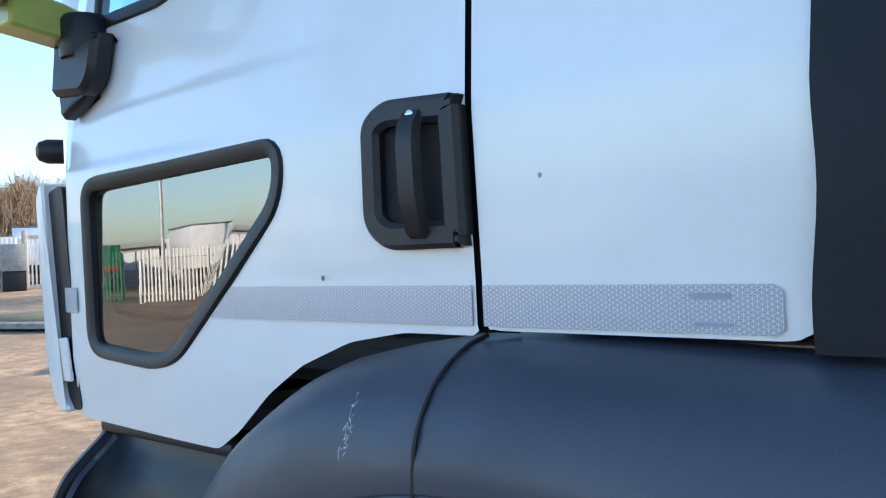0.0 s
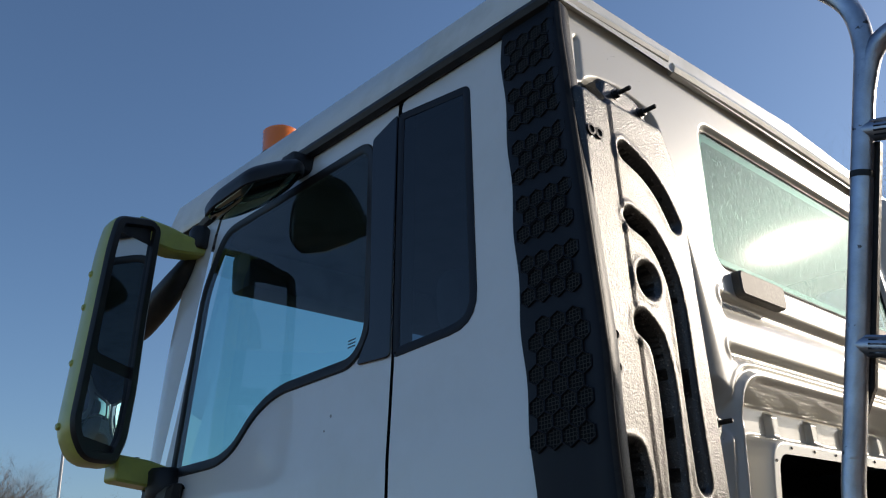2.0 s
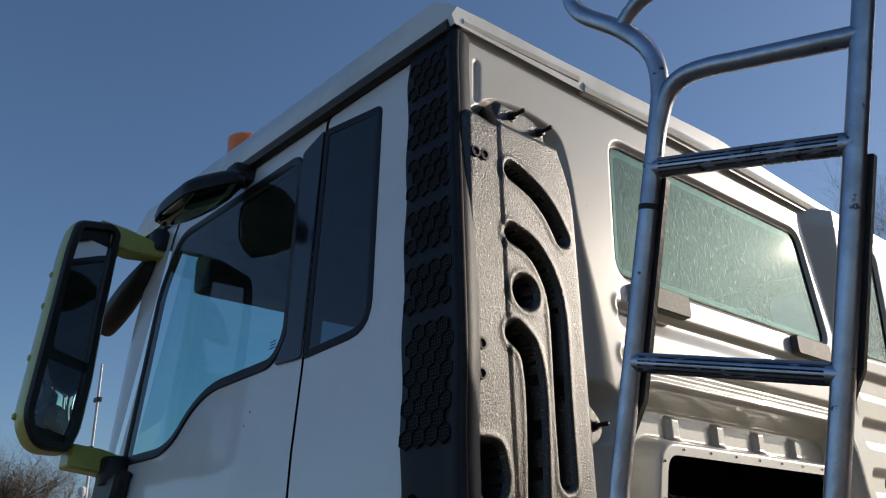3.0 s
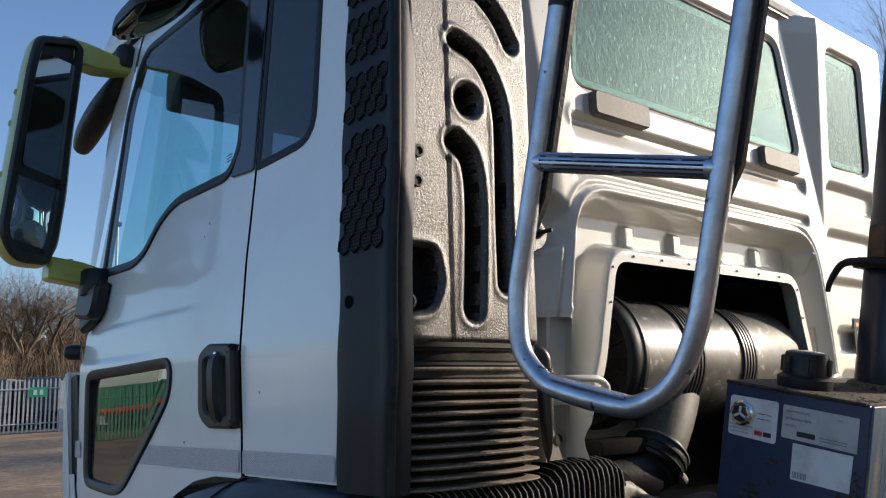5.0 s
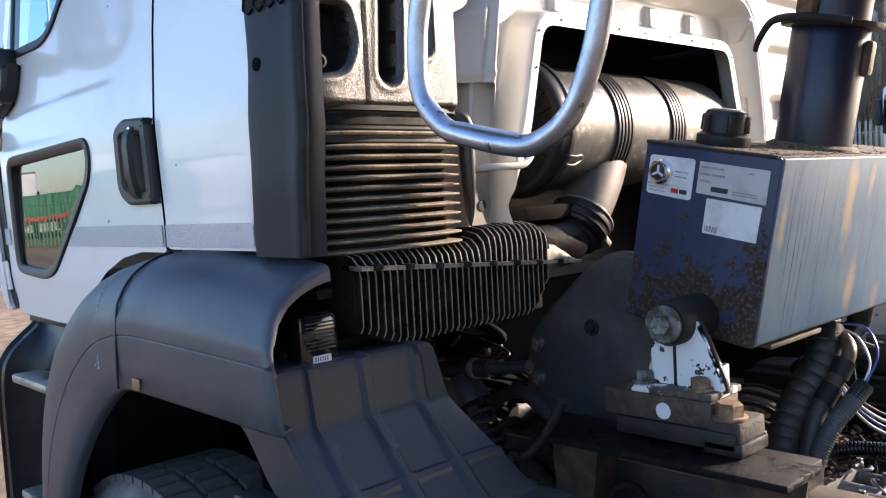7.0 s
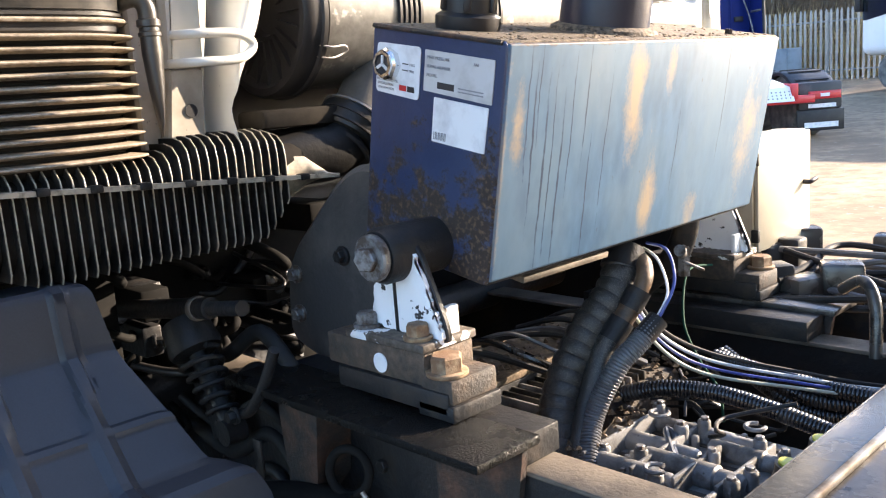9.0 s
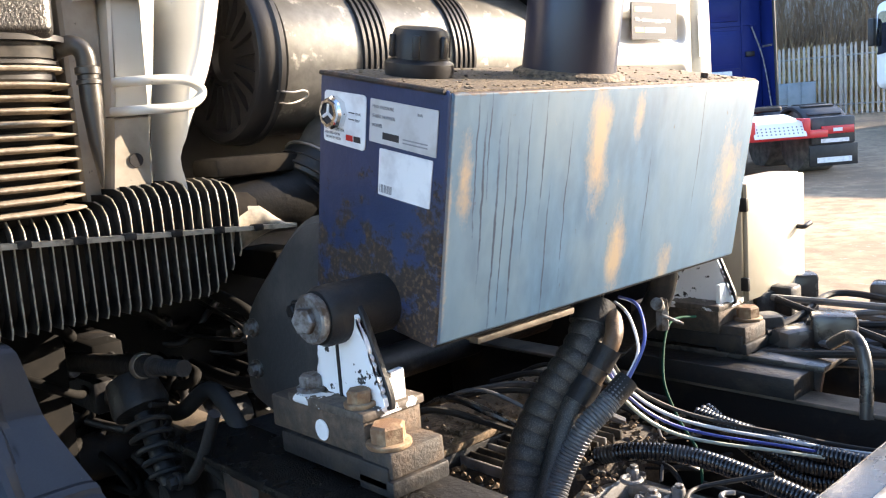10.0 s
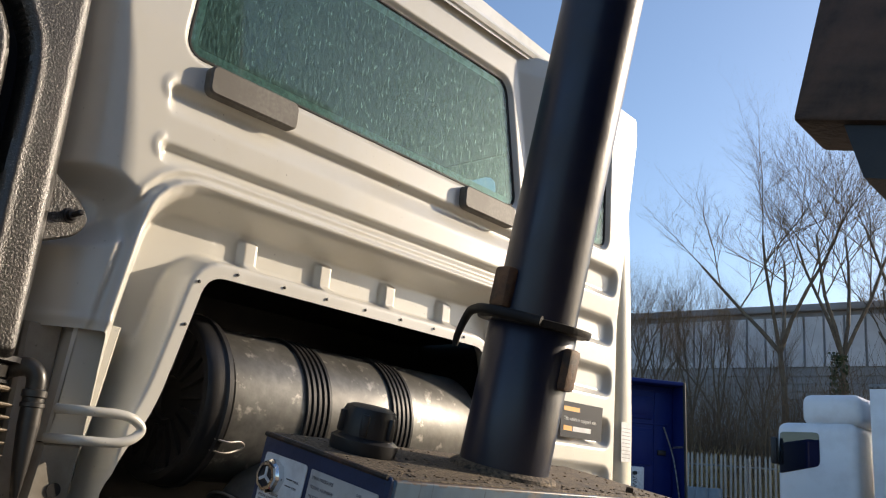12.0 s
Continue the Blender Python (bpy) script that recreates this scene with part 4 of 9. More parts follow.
for s in (0, 1):
    f = (lambda y: y) if not s else (lambda y: FAR - y)
    upper = [Vector((f(a), b)) for a, b in ((0.510, 1.876), (0.594, 1.876), (0.575, 1.74), (0.562, 1.668), (0.494, 1.668), (0.500, 1.74))]
    lower = [Vector((f(a), b)) for a, b in ((0.494, 1.666), (0.562, 1.666), (0.556, 1.62), (0.545, 1.48), (0.468, 1.48), (0.486, 1.62))]
    cab_part("foot_post", prism(upper, -0.085, BACK - 0.025, on_rear, 0.006), CREAM, "cream cab foot post")
    cab_part("foot_post_end", prism(lower, -0.085, BACK - 0.027, on_rear, 0.005), CREAM_DULL, "grimy lower end of the foot post")
    cab_part("foot_web", prism([Vector((f(a), b)) for a, b in ((0.440, 1.862), (0.506, 1.862), (0.496, 1.48), (0.440, 1.48))], -0.095, -0.030, on_rear, 0.006), CREAM_DULL, "cream web beside the post, grimy and coloured as shaded")
    cab_part("post_hole", lathe([(0.012, 0), (0.012, 0.002)], Matrix.Translation((BACK - 0.0265, f(0.524), 1.592)) @ pose(0, 0, 0, 0, 90, 0), 16), BLACK)
    pts = [(0.01, f(0.500), 1.722), (0.045, f(0.53), 1.722), (0.06, f(0.595), 1.721), (0.058, f(0.628), 1.708), (0.058, f(0.628), 1.692), (0.06, f(0.595), 1.676), (0.045, f(0.53), 1.674), (0.0, f(0.495), 1.674)]
    cab_part("tie_loop", tube(pts, 0.0085, 10, 6), CREAM, "bent cream painted rod loop")
for y0, y1 in ((0.66, 0.882), (2 * MID - 0.882, 2 * MID - 0.66)):
    cab_part("stop_pad", prism(rounded([(y0, 2.350), (y1, 2.350), (y1, 2.412), (y0, 2.412)], 0.018), BACK - 0.006, BACK + 0.022, on_rear, 0.004), shader("stop_pad_grey", (0.135, 0.125, 0.108), 0.6, second=(0.10, 0.09, 0.075), mix_scale=12, grain=0.2, grain_scale=120), "dusty grey rubber stop pad")
# flange bolts
bm = hexbolt(0.0034, 0.002)
stud = cab_part("flange_bolt", bm, BLACK)
stud.matrix_basis = Matrix.Translation((BACK + 0.001, 0.80, 2.017)) @ pose(0, 0, 0, 0, 90, 0)
for k in range(1, 7):
    o = share(stud, "flange_bolt", cab, Matrix.Translation((BACK + 0.001, 0.80 + 0.118 * k, 2.017)) @ pose(0, 0, 0, 0, 90, 0))
    o.matrix_parent_inverse = CAB_INV
for y, z in ((0.716, 1.985), (0.700, 1.90), (2 * MID - 0.716, 1.985), (2 * MID - 0.700, 1.90)):
    o = share(stud, "flange_bolt", cab, Matrix.Translation((BACK + 0.001, y, z)) @ pose(0, 0, 0, 0, 90, 0))
    o.matrix_parent_inverse = CAB_INV
# stickers on the back wall
cab_part("tyre_sticker", prism([Vector(p) for p in ((1.968, 1.808), (2.198, 1.810), (2.203, 1.915), (1.972, 1.912))], BACK + 0.001, BACK + 0.003, on_rear), NAVY_LABEL, "dark tyre advert sticker with orange bar")
cab_part("sticker_bar", prism([Vector(p) for p in ((1.985, 1.885), (2.07, 1.886), (2.07, 1.899), (1.985, 1.898))], BACK + 0.003, BACK + 0.0035, on_rear), ORANGE)
RZ = Matrix(((0, 0, 1, 0), (1, 0, 0, 0), (0, 1, 0, 0), (0, 0, 0, 1)))
for i, (s, mt) in enumerate((("This vehicle is equipped with", LABEL),)):
    t = text("sticker_lettering", s, 0.0155, mt, cab, Matrix.Translation((BACK + 0.0035, 1.985, 1.858)) @ RZ)
    t.matrix_parent_inverse = CAB_INV
cab_part("sticker_bar", prism([Vector(p) for p in ((1.985, 1.828), (2.03, 1.828), (2.03, 1.842), (1.985, 1.842))], BACK + 0.003, BACK + 0.0035, on_rear), ORANGE)
cab_part("sticker_bar", prism([Vector(p) for p in ((2.035, 1.828), (2.135, 1.829), (2.135, 1.843), (2.035, 1.842))], BACK + 0.003, BACK + 0.0035, on_rear), LABEL)
plate_bm = prism([Vector(p) for p in ((2.318, 1.760), (2.378, 1.762), (2.374, 1.885), (2.314, 1.883))], 0.0355, 0.0372, on_rear)
cab_part("data_plate", plate_bm, LABEL, "pale ruled data sticker")
for i in range(9):
    z = 1.772 + i * 0.0115
    cab_part("plate_bar", prism([Vector(p) for p in ((2.321, z), (2.371, z), (2.371, z + 0.0015), (2.321, z + 0.0015))], 0.0372, 0.0380, on_rear), INK_GREY)

# ---- mirrors and roof details ----
mirror = holder("wing_mirror", "tall wing mirror with yellow-green shell and black frame", "mirror", pose(-1.45, 0.0, 2.1))
MIR_INV = mirror.matrix_world.inverted()


def mirror_part(name, bm, material, label="", **k):
    ob = part(name, bm, material, mirror, label, **k)
    ob.matrix_parent_inverse = MIR_INV
    return ob

head = rounded([(-0.308, 2.175), (-0.262, 2.098), (-0.158, 2.100), (-0.130, 2.165), (-0.112, 2.31), (-0.100, 2.52), (-0.074, 2.80), (-0.110, 2.822), (-0.232, 2.790), (-0.252, 2.70)], [0.04, 0.04, 0.02, 0.02, 0.03, 0.05, 0.03, 0.02, 0.03, 0.05], 5)
mir_at = lambda y, z, h: (-1.335 + h + 0.30 * (-0.18 - y), y, z)
bm = bmesh.new()
rings = []
# the shell swells outwards behind the rim, most along its outer side
for d, h in ((0.0, -0.004), (-0.003, -0.015), (-0.004, -0.045), (-0.002, -0.075), (0.006, -0.100), (0.022, -0.118), (0.055, -0.126)):
    rings.append([bm.verts.new(mir_at(q.x, q.y, h)) for q in inset(head, d)])
for A, B in zip(rings, rings[1:]):
    for k in range(len(A)):
        bm.faces.new((A[k], A[(k + 1) % len(A)], B[(k + 1) % len(A)], B[k]))
bmesh.ops.triangulate(bm, faces=[bm.faces.new(rings[-1])])
mirror_part("shell", bm, YELLOW, "yellow-green mirror shell", angle=60)
for z in (2.62, 2.52, 2.36, 2.19):
    mirror_part("shell_clip", lathe([(0.010, -0.012), (0.010, 0.002), (0.006, 0.006)], Matrix.Translation(mir_at(float(np.interp(z, [2.17, 2.7], [-0.310, -0.254])), z, -0.070)) @ pose(0, 0, 0, 90, 0, 0), 12), YELLOW)
mirror_part("frame", trim_ring(inset(head, 0.020), 0.020, 0.010, -0.03, 0.012, mir_at), BLACK, "black mirror frame")
mirror_part("backing", prism(inset(head, 0.012), -0.03, -0.004, mir_at), BLACK)
mirror_part("main_glass", prism(rounded([(-0.250, 2.385), (-0.135, 2.362), (-0.103, 2.735), (-0.222, 2.745)], 0.015), -0.004, -0.001, mir_at), MIRROR, "main mirror glass")
bm = bmesh.new()
cell = []
for i in range(17):
    for k in range(17):
        u, v = i / 16, k / 16
        y = (1 - v) * (-0.278 + 0.122 * u) + v * (-0.256 + 0.128 * u)
        z = (1 - v) * (2.165 - 0.022 * u) + v * (2.352 - 0.022 * u)
        cell.append(bm.verts.new(mir_at(y, z, -0.003 + 0.010 * (1 - (2 * u - 1) ** 2) * (1 - (2 * v - 1) ** 2))))
for i in range(16):
    for k in range(16):
        bm.faces.new((cell[i * 17 + k], cell[i * 17 + k + 1], cell[i * 17 + k + 18], cell[i * 17 + k + 17]))
mirror_part("wide_glass", bm, MIRROR, "wide-angle mirror glass")
for z0, z1, y1 in ((2.752, 2.815, 0.085), (2.060, 2.118, 0.045)):
    mirror_part("arm", prism(rounded([(-0.150, z0 + 0.004), (-0.145, z1 + 0.014), (-0.055, z1 + 0.004), (y1 - 0.02, z0 + 0.040), (y1, z0 + 0.018), (y1 - 0.01, z0), (-0.03, z0 - 0.012)], 0.012), -0.075, 0.0, lambda y, z, h: (-1.36 + h, y, z), 0.006), YELLOW, "yellow-green mirror arm")
    for y in (-0.120, -0.078):
        mirror_part("arm_bolt", hexbolt(0.008, 0.006), BLACK).matrix_basis = Matrix.Translation((-1.36 - 0.035, y, z1 + 0.008))
mirror_part("hinge", lathe([(0.03, 0), (0.034, 0.01), (0.034, 0.06), (0.025, 0.075)], Matrix.Translation((-1.38, 0.06, 2.77)), 20), BLACK)
mirror_part("bracket", prism(rounded([(-1.430, 1.955), (-1.305, 1.942), (-1.275, 1.975), (-1.262, 2.052), (-1.330, 2.040), (-1.430, 2.060)], [0.01, 0.02, 0.02, 0.005, 0.01, 0.01]), 0.0, 0.048, on_side, 0.012), BLACK, "black mirror base on the door")
mirror_part("bracket_foot", prism(rounded([(-1.425, 1.962), (-1.312, 1.950), (-1.345, 1.930), (-1.405, 1.908), (-1.418, 1.915)], 0.010), 0.0, 0.034, on_side, 0.009), BLACK)
mirror_part("pivot", lathe([(0.045, 2.02), (0.048, 2.03), (0.048, 2.09), (0.04, 2.10)], Matrix.Translation((-1.36, -0.01, 0.0)), 24), BLACK)
kerb = holder("kerb_mirror", "black kerb-view mirror above the cab door window", "mirror", pose(-1.0, 0, 2.82))
K_INV = kerb.matrix_world.inverted()


KERB = rounded([(-0.752, 0.000), (-0.762, -0.050), (-0.795, -0.134), (-0.980, -0.125), (-1.085, -0.092), (-1.075, -0.040), (-0.985, 0.020), (-0.880, 0.062), (-0.800, 0.050)], 0.028, 3)
KERB_MID = sum(KERB, Vector((0, 0))) / len(KERB)


def kerb_ring(bm, grow, drop, shift=(0.0, 0.0)):
    """One ring of the kerb mirror, scaled about its middle and let down below its slanting plane."""
    out = []
    for p in KERB:
        q = KERB_MID + (p - KERB_MID) * grow + Vector(shift)
        out.append(bm.verts.new((q.x, q.y, 2.800 + 0.46 * q.y - drop)))
    return out


def kerb_skin(rings):
    bm = bmesh.new()
    loops = [kerb_ring(bm, *r) for r in rings]
    for A, B in zip(loops, loops[1:]):
        for i in range(len(A)):
            bm.faces.new((A[i], A[(i + 1) % len(A)], B[(i + 1) % len(A)], B[i]))
    bm.faces.new(loops[0])
    bm.faces.new(loops[-1])
    return bm


o = part("shell", kerb_skin([(0.25, -0.040), (0.60, -0.034), (0.88, -0.020), (0.97, -0.008), (1.0, 0.004), (0.99, 0.022), (0.955, 0.026), (0.94, 0.016)]), BLACK, kerb, angle=40)
o.matrix_parent_inverse = K_INV
# mirror tint darkened to stand for the dark ground it should reflect
o = part("glass", kerb_skin([(0.945, 0.018), (0.90, 0.030, (-0.004, -0.002)), (0.78, 0.045, (-0.010, -0.004)), (0.55, 0.058, (-0.016, -0.006)), (0.28, 0.066, (-0.02, -0.006)), (0.05, 0.068, (-0.02, -0.006))]), shader("dimmed_convex_mirror", (0.13, 0.15, 0.13), 0.03, 1.0), kerb, "convex mirror glass", angle=80)
o.matrix_parent_inverse = K_INV
o = part("bracket", box(-0.885, -0.815, 0.02, 0.105, 2.822, 2.875, 0.012), BLACK, kerb, "black mirror bracket under the gutter")
o.matrix_parent_inverse = K_INV
front_mirror = holder("front_view_mirror", "dark front-view mirror on a curved arm beside the windscreen", "mirror", pose(-1.6, 0, 2.6))
o = part("arm", tube([(-1.42, 0.09, 2.80), (-1.47, 0.05, 2.71), (-1.56, 0.04, 2.655), (-1.66, 0.04, 2.610), (-1.725, 0.045, 2.585)], lambda s: 0.022 + 0.022 * math.sin(min(1, s * 1.02) * 2.75), 14), BLACK, front_mirror)
o.matrix_parent_inverse = front_mirror.matrix_world.inverted()
beacon = holder("beacon", "orange warning beacon on the cab roof", "beacon lamp", pose(-1.38, 0.345, 3.165))
part("base", lathe([(0.05, -0.14), (0.05, -0.02), (0.075, 0), (0.07, 0.03)]), BLACK, beacon)
part("lens", lathe([(0.062 + 0.003 * (i % 2), 0.03 + i * 0.010) for i in range(10)] + [(0.045, 0.135)]), AMBER, beacon, "orange ribbed lens")

# ---- black side fairing with honeycomb grille ----
fairing = holder("side_fairing", "black plastic rear side fairing with honeycomb grille", "fairing", pose(0.05, 0.02, 1.55))
FAIR_INV = fairing.matrix_world.inverted()


def fair_part(name, bm, material, label="", **k):
    ob = part(name, bm, material, fairing, label, **k)
    ob.matrix_parent_inverse = FAIR_INV
    return ob


def fair_front(z):
    return float(np.interp(z, [1.53, 1.80, 1.95, 2.2, 2.6, 2.87], [-0.045, -0.038, -0.045, -0.066, -0.092, -0.112]))


def fair_rear(z):
    return float(np.interp(z, [1.53, 1.75, 1.92, 2.12, 2.67, 2.88], [0.098, 0.118, 0.108, 0.102, 0.050, 0.030]))


def fair_h(z):
    return float(np.interp(z, [1.53, 1.66, 1.74, 1.80, 1.90], [0.018, 0.018, 0.012, 0.008, 0.008]))


bm = bmesh.new()
rows = []
for i in range(56):
    z = 1.527 + (2.875 - 1.527) * i / 55
    a, b, h = fair_front(z), fair_rear(z), fair_h(z)
    wav = 0.003 * math.sin(z * 31)
    pts = [(a - 0.004 + wav, -0.012), (a + wav, h), (a + 0.012, h + 0.002)] + [(a + 0.012 + (b - 0.03 - a) * k / 5, h + 0.002) for k in range(1, 6)] + [(b - 0.004, h + 0.006), (b + 0.010, h + 0.004), (b + 0.016, h - 0.004), (b + 0.012, h - 0.03), (b + 0.004, h - 0.05)]
    rows.append([bm.verts.new(on_side(x, z, hh)) for x, hh in pts])
for A, B in zip(rows, rows[1:]):
    for i in range(len(A) - 1):
        bm.faces.new((A[i], A[i + 1], B[i + 1], B[i]))
fair_part("panel", bm, FAIRING, angle=60)
fair_part("screw_hole", lathe([(0.0125, 0), (0.012, 0.0015)], Matrix.Translation(on_side(-0.006, 1.866, 0.0105)) @ pose(0, 0, 0, 90, 0, 0), 20), GAP)
mesh_mat = shader("grille_mesh", (0.02, 0.02, 0.022), 0.7, spec=0.15)
nt = mesh_mat.node_tree
vor = nt.nodes.new("ShaderNodeTexVoronoi")
vor.feature = "DISTANCE_TO_EDGE"
vor.inputs["Scale"].default_value, vor.inputs["Randomness"].default_value = 150, 0.30
tcn = nt.nodes.new("ShaderNodeTexCoord")
nt.links.new(tcn.outputs["Object"], vor.inputs["Vector"])
mrn = nt.nodes.new("ShaderNodeMapRange")
mrn.inputs[1].default_value, mrn.inputs[2].default_value = 0.06, 0.14
nt.links.new(vor.outputs[0], mrn.inputs[0])
mxn = nt.nodes.new("ShaderNodeMix")
mxn.data_type = "RGBA"
mxn.inputs[6].default_value, mxn.inputs[7].default_value = (0.05, 0.047, 0.042, 1), (0.001, 0.001, 0.001, 1)
nt.links.new(mrn.outputs[0], mxn.inputs[0])
nt.links.new(mxn.outputs[2], nt.nodes["Principled BSDF"].inputs["Base Color"])
R0 = 0.0197
bm = bmesh.new()
hexes = [[bm.verts.new((r * math.sin(math.pi / 3 * k), -h, r * math.cos(math.pi / 3 * k))) for k in range(6)] for r, h in ((R0 * 1.01, -0.001), (R0 * 1.0, 0.0034), (R0 * 0.95, 0.0038), (R0 * 0.90, 0.0032), (R0 * 0.87, -0.001))]
for A, B in zip(hexes, hexes[1:]):
    for k in range(6):
        bm.faces.new((A[k], A[(k + 1) % 6], B[(k + 1) % 6], B[k]))
cell = fair_part("honeycomb_cell", bm, FAIRING, smooth=False)
bm = bmesh.new()
bm.faces.new([bm.verts.new((R0 * 0.93 * math.sin(math.pi / 3 * k), 0.0, R0 * 0.93 * math.cos(math.pi / 3 * k))) for k in range(6)])
web = fair_part("mesh_insert", bm, mesh_mat)
groups = ((1.955, 2.195, 8), (2.218, 2.322, 3), (2.347, 2.451, 3), (2.476, 2.580, 3), (2.605, 2.709, 3), (2.734, 2.838, 3))
first = True
for g0, g1, rows_n in groups:
    pitch = (g1 - g0 - 2 * R0) / (rows_n - 1)
    for r in range(rows_n):
        for c in range(4 - r % 2):
            z = g0 + R0 + pitch * r
            x = fair_front(g0 + (g1 - g0) * 0.5) + 0.027 + (c + 0.5 * (r % 2)) * R0 * 1.735
            m = Matrix.Translation(on_side(x, z, 0.0106)) @ pose(0, 0, 0, -5.4, 0, 0)
            w = Matrix.Translation((0, -0.0005, 0)) @ m
            if first:
                cell.matrix_basis, web.matrix_basis, first = m, w, False
            else:
                share(cell, "honeycomb_cell", fairing, m).matrix_parent_inverse = FAIR_INV
                share(web, "mesh_insert", fairing, w).matrix_parent_inverse = FAIR_INV
# rear edge coloured paler than the panel to suggest sun catching it
EDGE_LIT = shader("lit_plastic_edge", (0.040, 0.038, 0.037), 0.5, spec=0.1, second=(0.022, 0.021, 0.021), mix_scale=20)
bm = bmesh.new()
rows = []
for i in range(40):
    z = 1.530 + 1.34 * i / 39
    b, h = fair_rear(z), fair_h(z)
    rows.append([bm.verts.new(on_side(b + dx, z, h + dh)) for dx, dh in ((0.0115, 0.006), (0.0165, 0.004), (0.0190, -0.002), (0.0170, -0.007))])
for A, B in zip(rows, rows[1:]):
    for k in range(3):
        bm.faces.new((A[k], A[k + 1], B[k + 1], B[k]))
fair_part("edge_strip", bm, EDGE_LIT, "rear edge in a paler, sunlit tone", angle=60)

# ---- air intake: textured duct, bellows, ribbed cross duct, filter ----
duct = holder("air_intake_duct", "grey textured plastic snorkel duct with pressed slots behind the cab", "air intake", pose(0.08, 0.2, 1.8))
DUCT_INV = duct.matrix_world.inverted()


def duct_part(name, bm, material, label="", **k):
    ob = part(name, bm, material, duct, label, **k)
    ob.matrix_parent_inverse = DUCT_INV
    return ob


duct_poly = rounded([(0.035, 1.785), (0.395, 1.785), (0.410, 1.95), (0.414, 2.20), (0.406, 2.42), (0.385, 2.56), (0.352, 2.640), (0.340, 2.700), (0.300, 2.728), (0.185, 2.735), (0.165, 2.665), (0.15, 2.645), (0.060, 2.660)], [0.01, 0.02, 0.03, 0.05, 0.05, 0.05, 0.02, 0.03, 0.03, 0.02, 0.02, 0.02, 0.03], 4)
slot_a = [(v.x, v.y) for v in spline([(0.186, 2.540, 0), (0.25, 2.515, 0), (0.30, 2.475, 0), (0.334, 2.425, 0)], 5)]
slot_b = [(v.x, v.y) for v in spline([(0.178, 2.395, 0), (0.235, 2.375, 0), (0.280, 2.32, 0), (0.300, 2.24, 0), (0.297, 2.05, 0), (0.297, 1.91, 0)], 5)]
slot_c = [(v.x, v.y) for v in spline([(0.172, 2.182, 0), (0.205, 2.155, 0), (0.218, 2.09, 0), (0.216, 1.98, 0), (0.208, 1.855, 0)], 5)]
pocket = rounded([(0.025, 1.965), (0.115, 1.965), (0.130, 1.90), (0.105, 1.850), (0.025, 1.840)], 0.02)


def slots(Y, Z):
    d = np.minimum(np.minimum(line_dist(slot_a, Y, Z) - 0.016, line_dist(slot_b, Y, Z) - 0.0165), line_dist(slot_c, Y, Z) - 0.021)
    d = np.minimum(d, np.hypot(Y - 0.207, Z - 2.274) - 0.031)
    return np.minimum(d, sdf(pocket, Y, Z))


def duct_relief(Y, Z):
    h = np.full(Y.shape, 0.088) - 0.003 * step(Y, 0.157, 0.152)
    h = h - 0.045 * step(Y, 0.372, 0.418) ** 1.5 - 0.012 * step(sdf(duct_poly, Y, Z), -0.012, 0.0)
    h = h - 0.030 * step(Z, 2.640, 2.670) * step(Y, 0.16, 0.18)
    d = slots(Y, Z)
    return h - 0.008 * step(d, 0.010, 0.0) + 0.002 * np.exp(-((d - 0.014) / 0.006) ** 2)


duct_keep = lambda Y, Z: np.maximum(sdf(duct_poly, Y, Z), -slots(Y, Z))
duct_part("face", skirt(relief(0.03, 0.418, 1.78, 2.74, 0.0045, duct_relief, duct_keep, on_rear), (-0.050, 0, 0)), DUCT, angle=50)
duct_part("body", prism(inset(duct_poly, 0.006), -0.10, 0.030, on_rear, 0.01), FAIRING, "dark inner shell behind the slots")
ear = rounded([(0.39, 1.975), (0.462, 2.005), (0.480, 2.035), (0.462, 2.062), (0.39, 2.115)], [0.005, 0.03, 0.02, 0.03, 0.005])
duct_part("ear", prism(ear, 0.030, 0.044, on_rear, 0.003), DUCT, "fixing ear")
for y, z in ((0.445, 2.036), (0.228, 2.700), (0.318, 2.690)):
    duct_part("stud", lathe([(0.013, 0), (0.013, 0.003), (0.009, 0.004), (0.009, 0.014), (0.005, 0.015), (0.005, 0.040), (0.003, 0.042)], Matrix.Translation((0.043 if y > 0.4 else 0.056, y, z)) @ pose(0, 0, 0, 0, 90, 0), 12), BLACK, "black fixing stud")
for y, z in ((0.108, 2.553), (0.083, 2.553), (0.079, 2.148), (0.055, 2.148), (0.075, 2.09), (0.05, 2.09), (0.052, 1.863)):
    duct_part("clip", lathe([(0.0125, 0), (0.0125, 0.003), (0.008, 0.0032), (0.0075, -0.006)], Matrix.Translation((0.0855, y, z)) @ pose(0, 0, 0, 0, 90, 0), 14), BLACK)
for nm, z, prof_c, mt in (("collar", 1.722, [(0.150, 0), (0.154, 0.004), (0.154, 0.06), (0.150, 0.063)], BLACK), ("collar_ledge", 1.738, [(0.150, 0), (0.164, 0.001), (0.166, 0.004), (0.164, 0.007), (0.150, 0.008)], DUST),
                          ("collar_ledge", 1.748, [(0.150, 0), (0.160, 0.001), (0.160, 0.006), (0.150, 0.008)], BLACK), ("collar_band", 1.757, [(0.150, 0), (0.158, 0.001), (0.158, 0.020), (0.150, 0.021)], FIN), ("collar_rim", 1.781, [(0.150, 0), (0.170, 0.001), (0.170, 0.010), (0.15, 0.011)], BLACK)):
    duct_part(nm, lathe(prof_c, Matrix.Translation((-0.075, 0.232, z)), 56, 0.95, 1.17, 4.0), mt)
prof = [(0.135, 0.0)]
N = 11
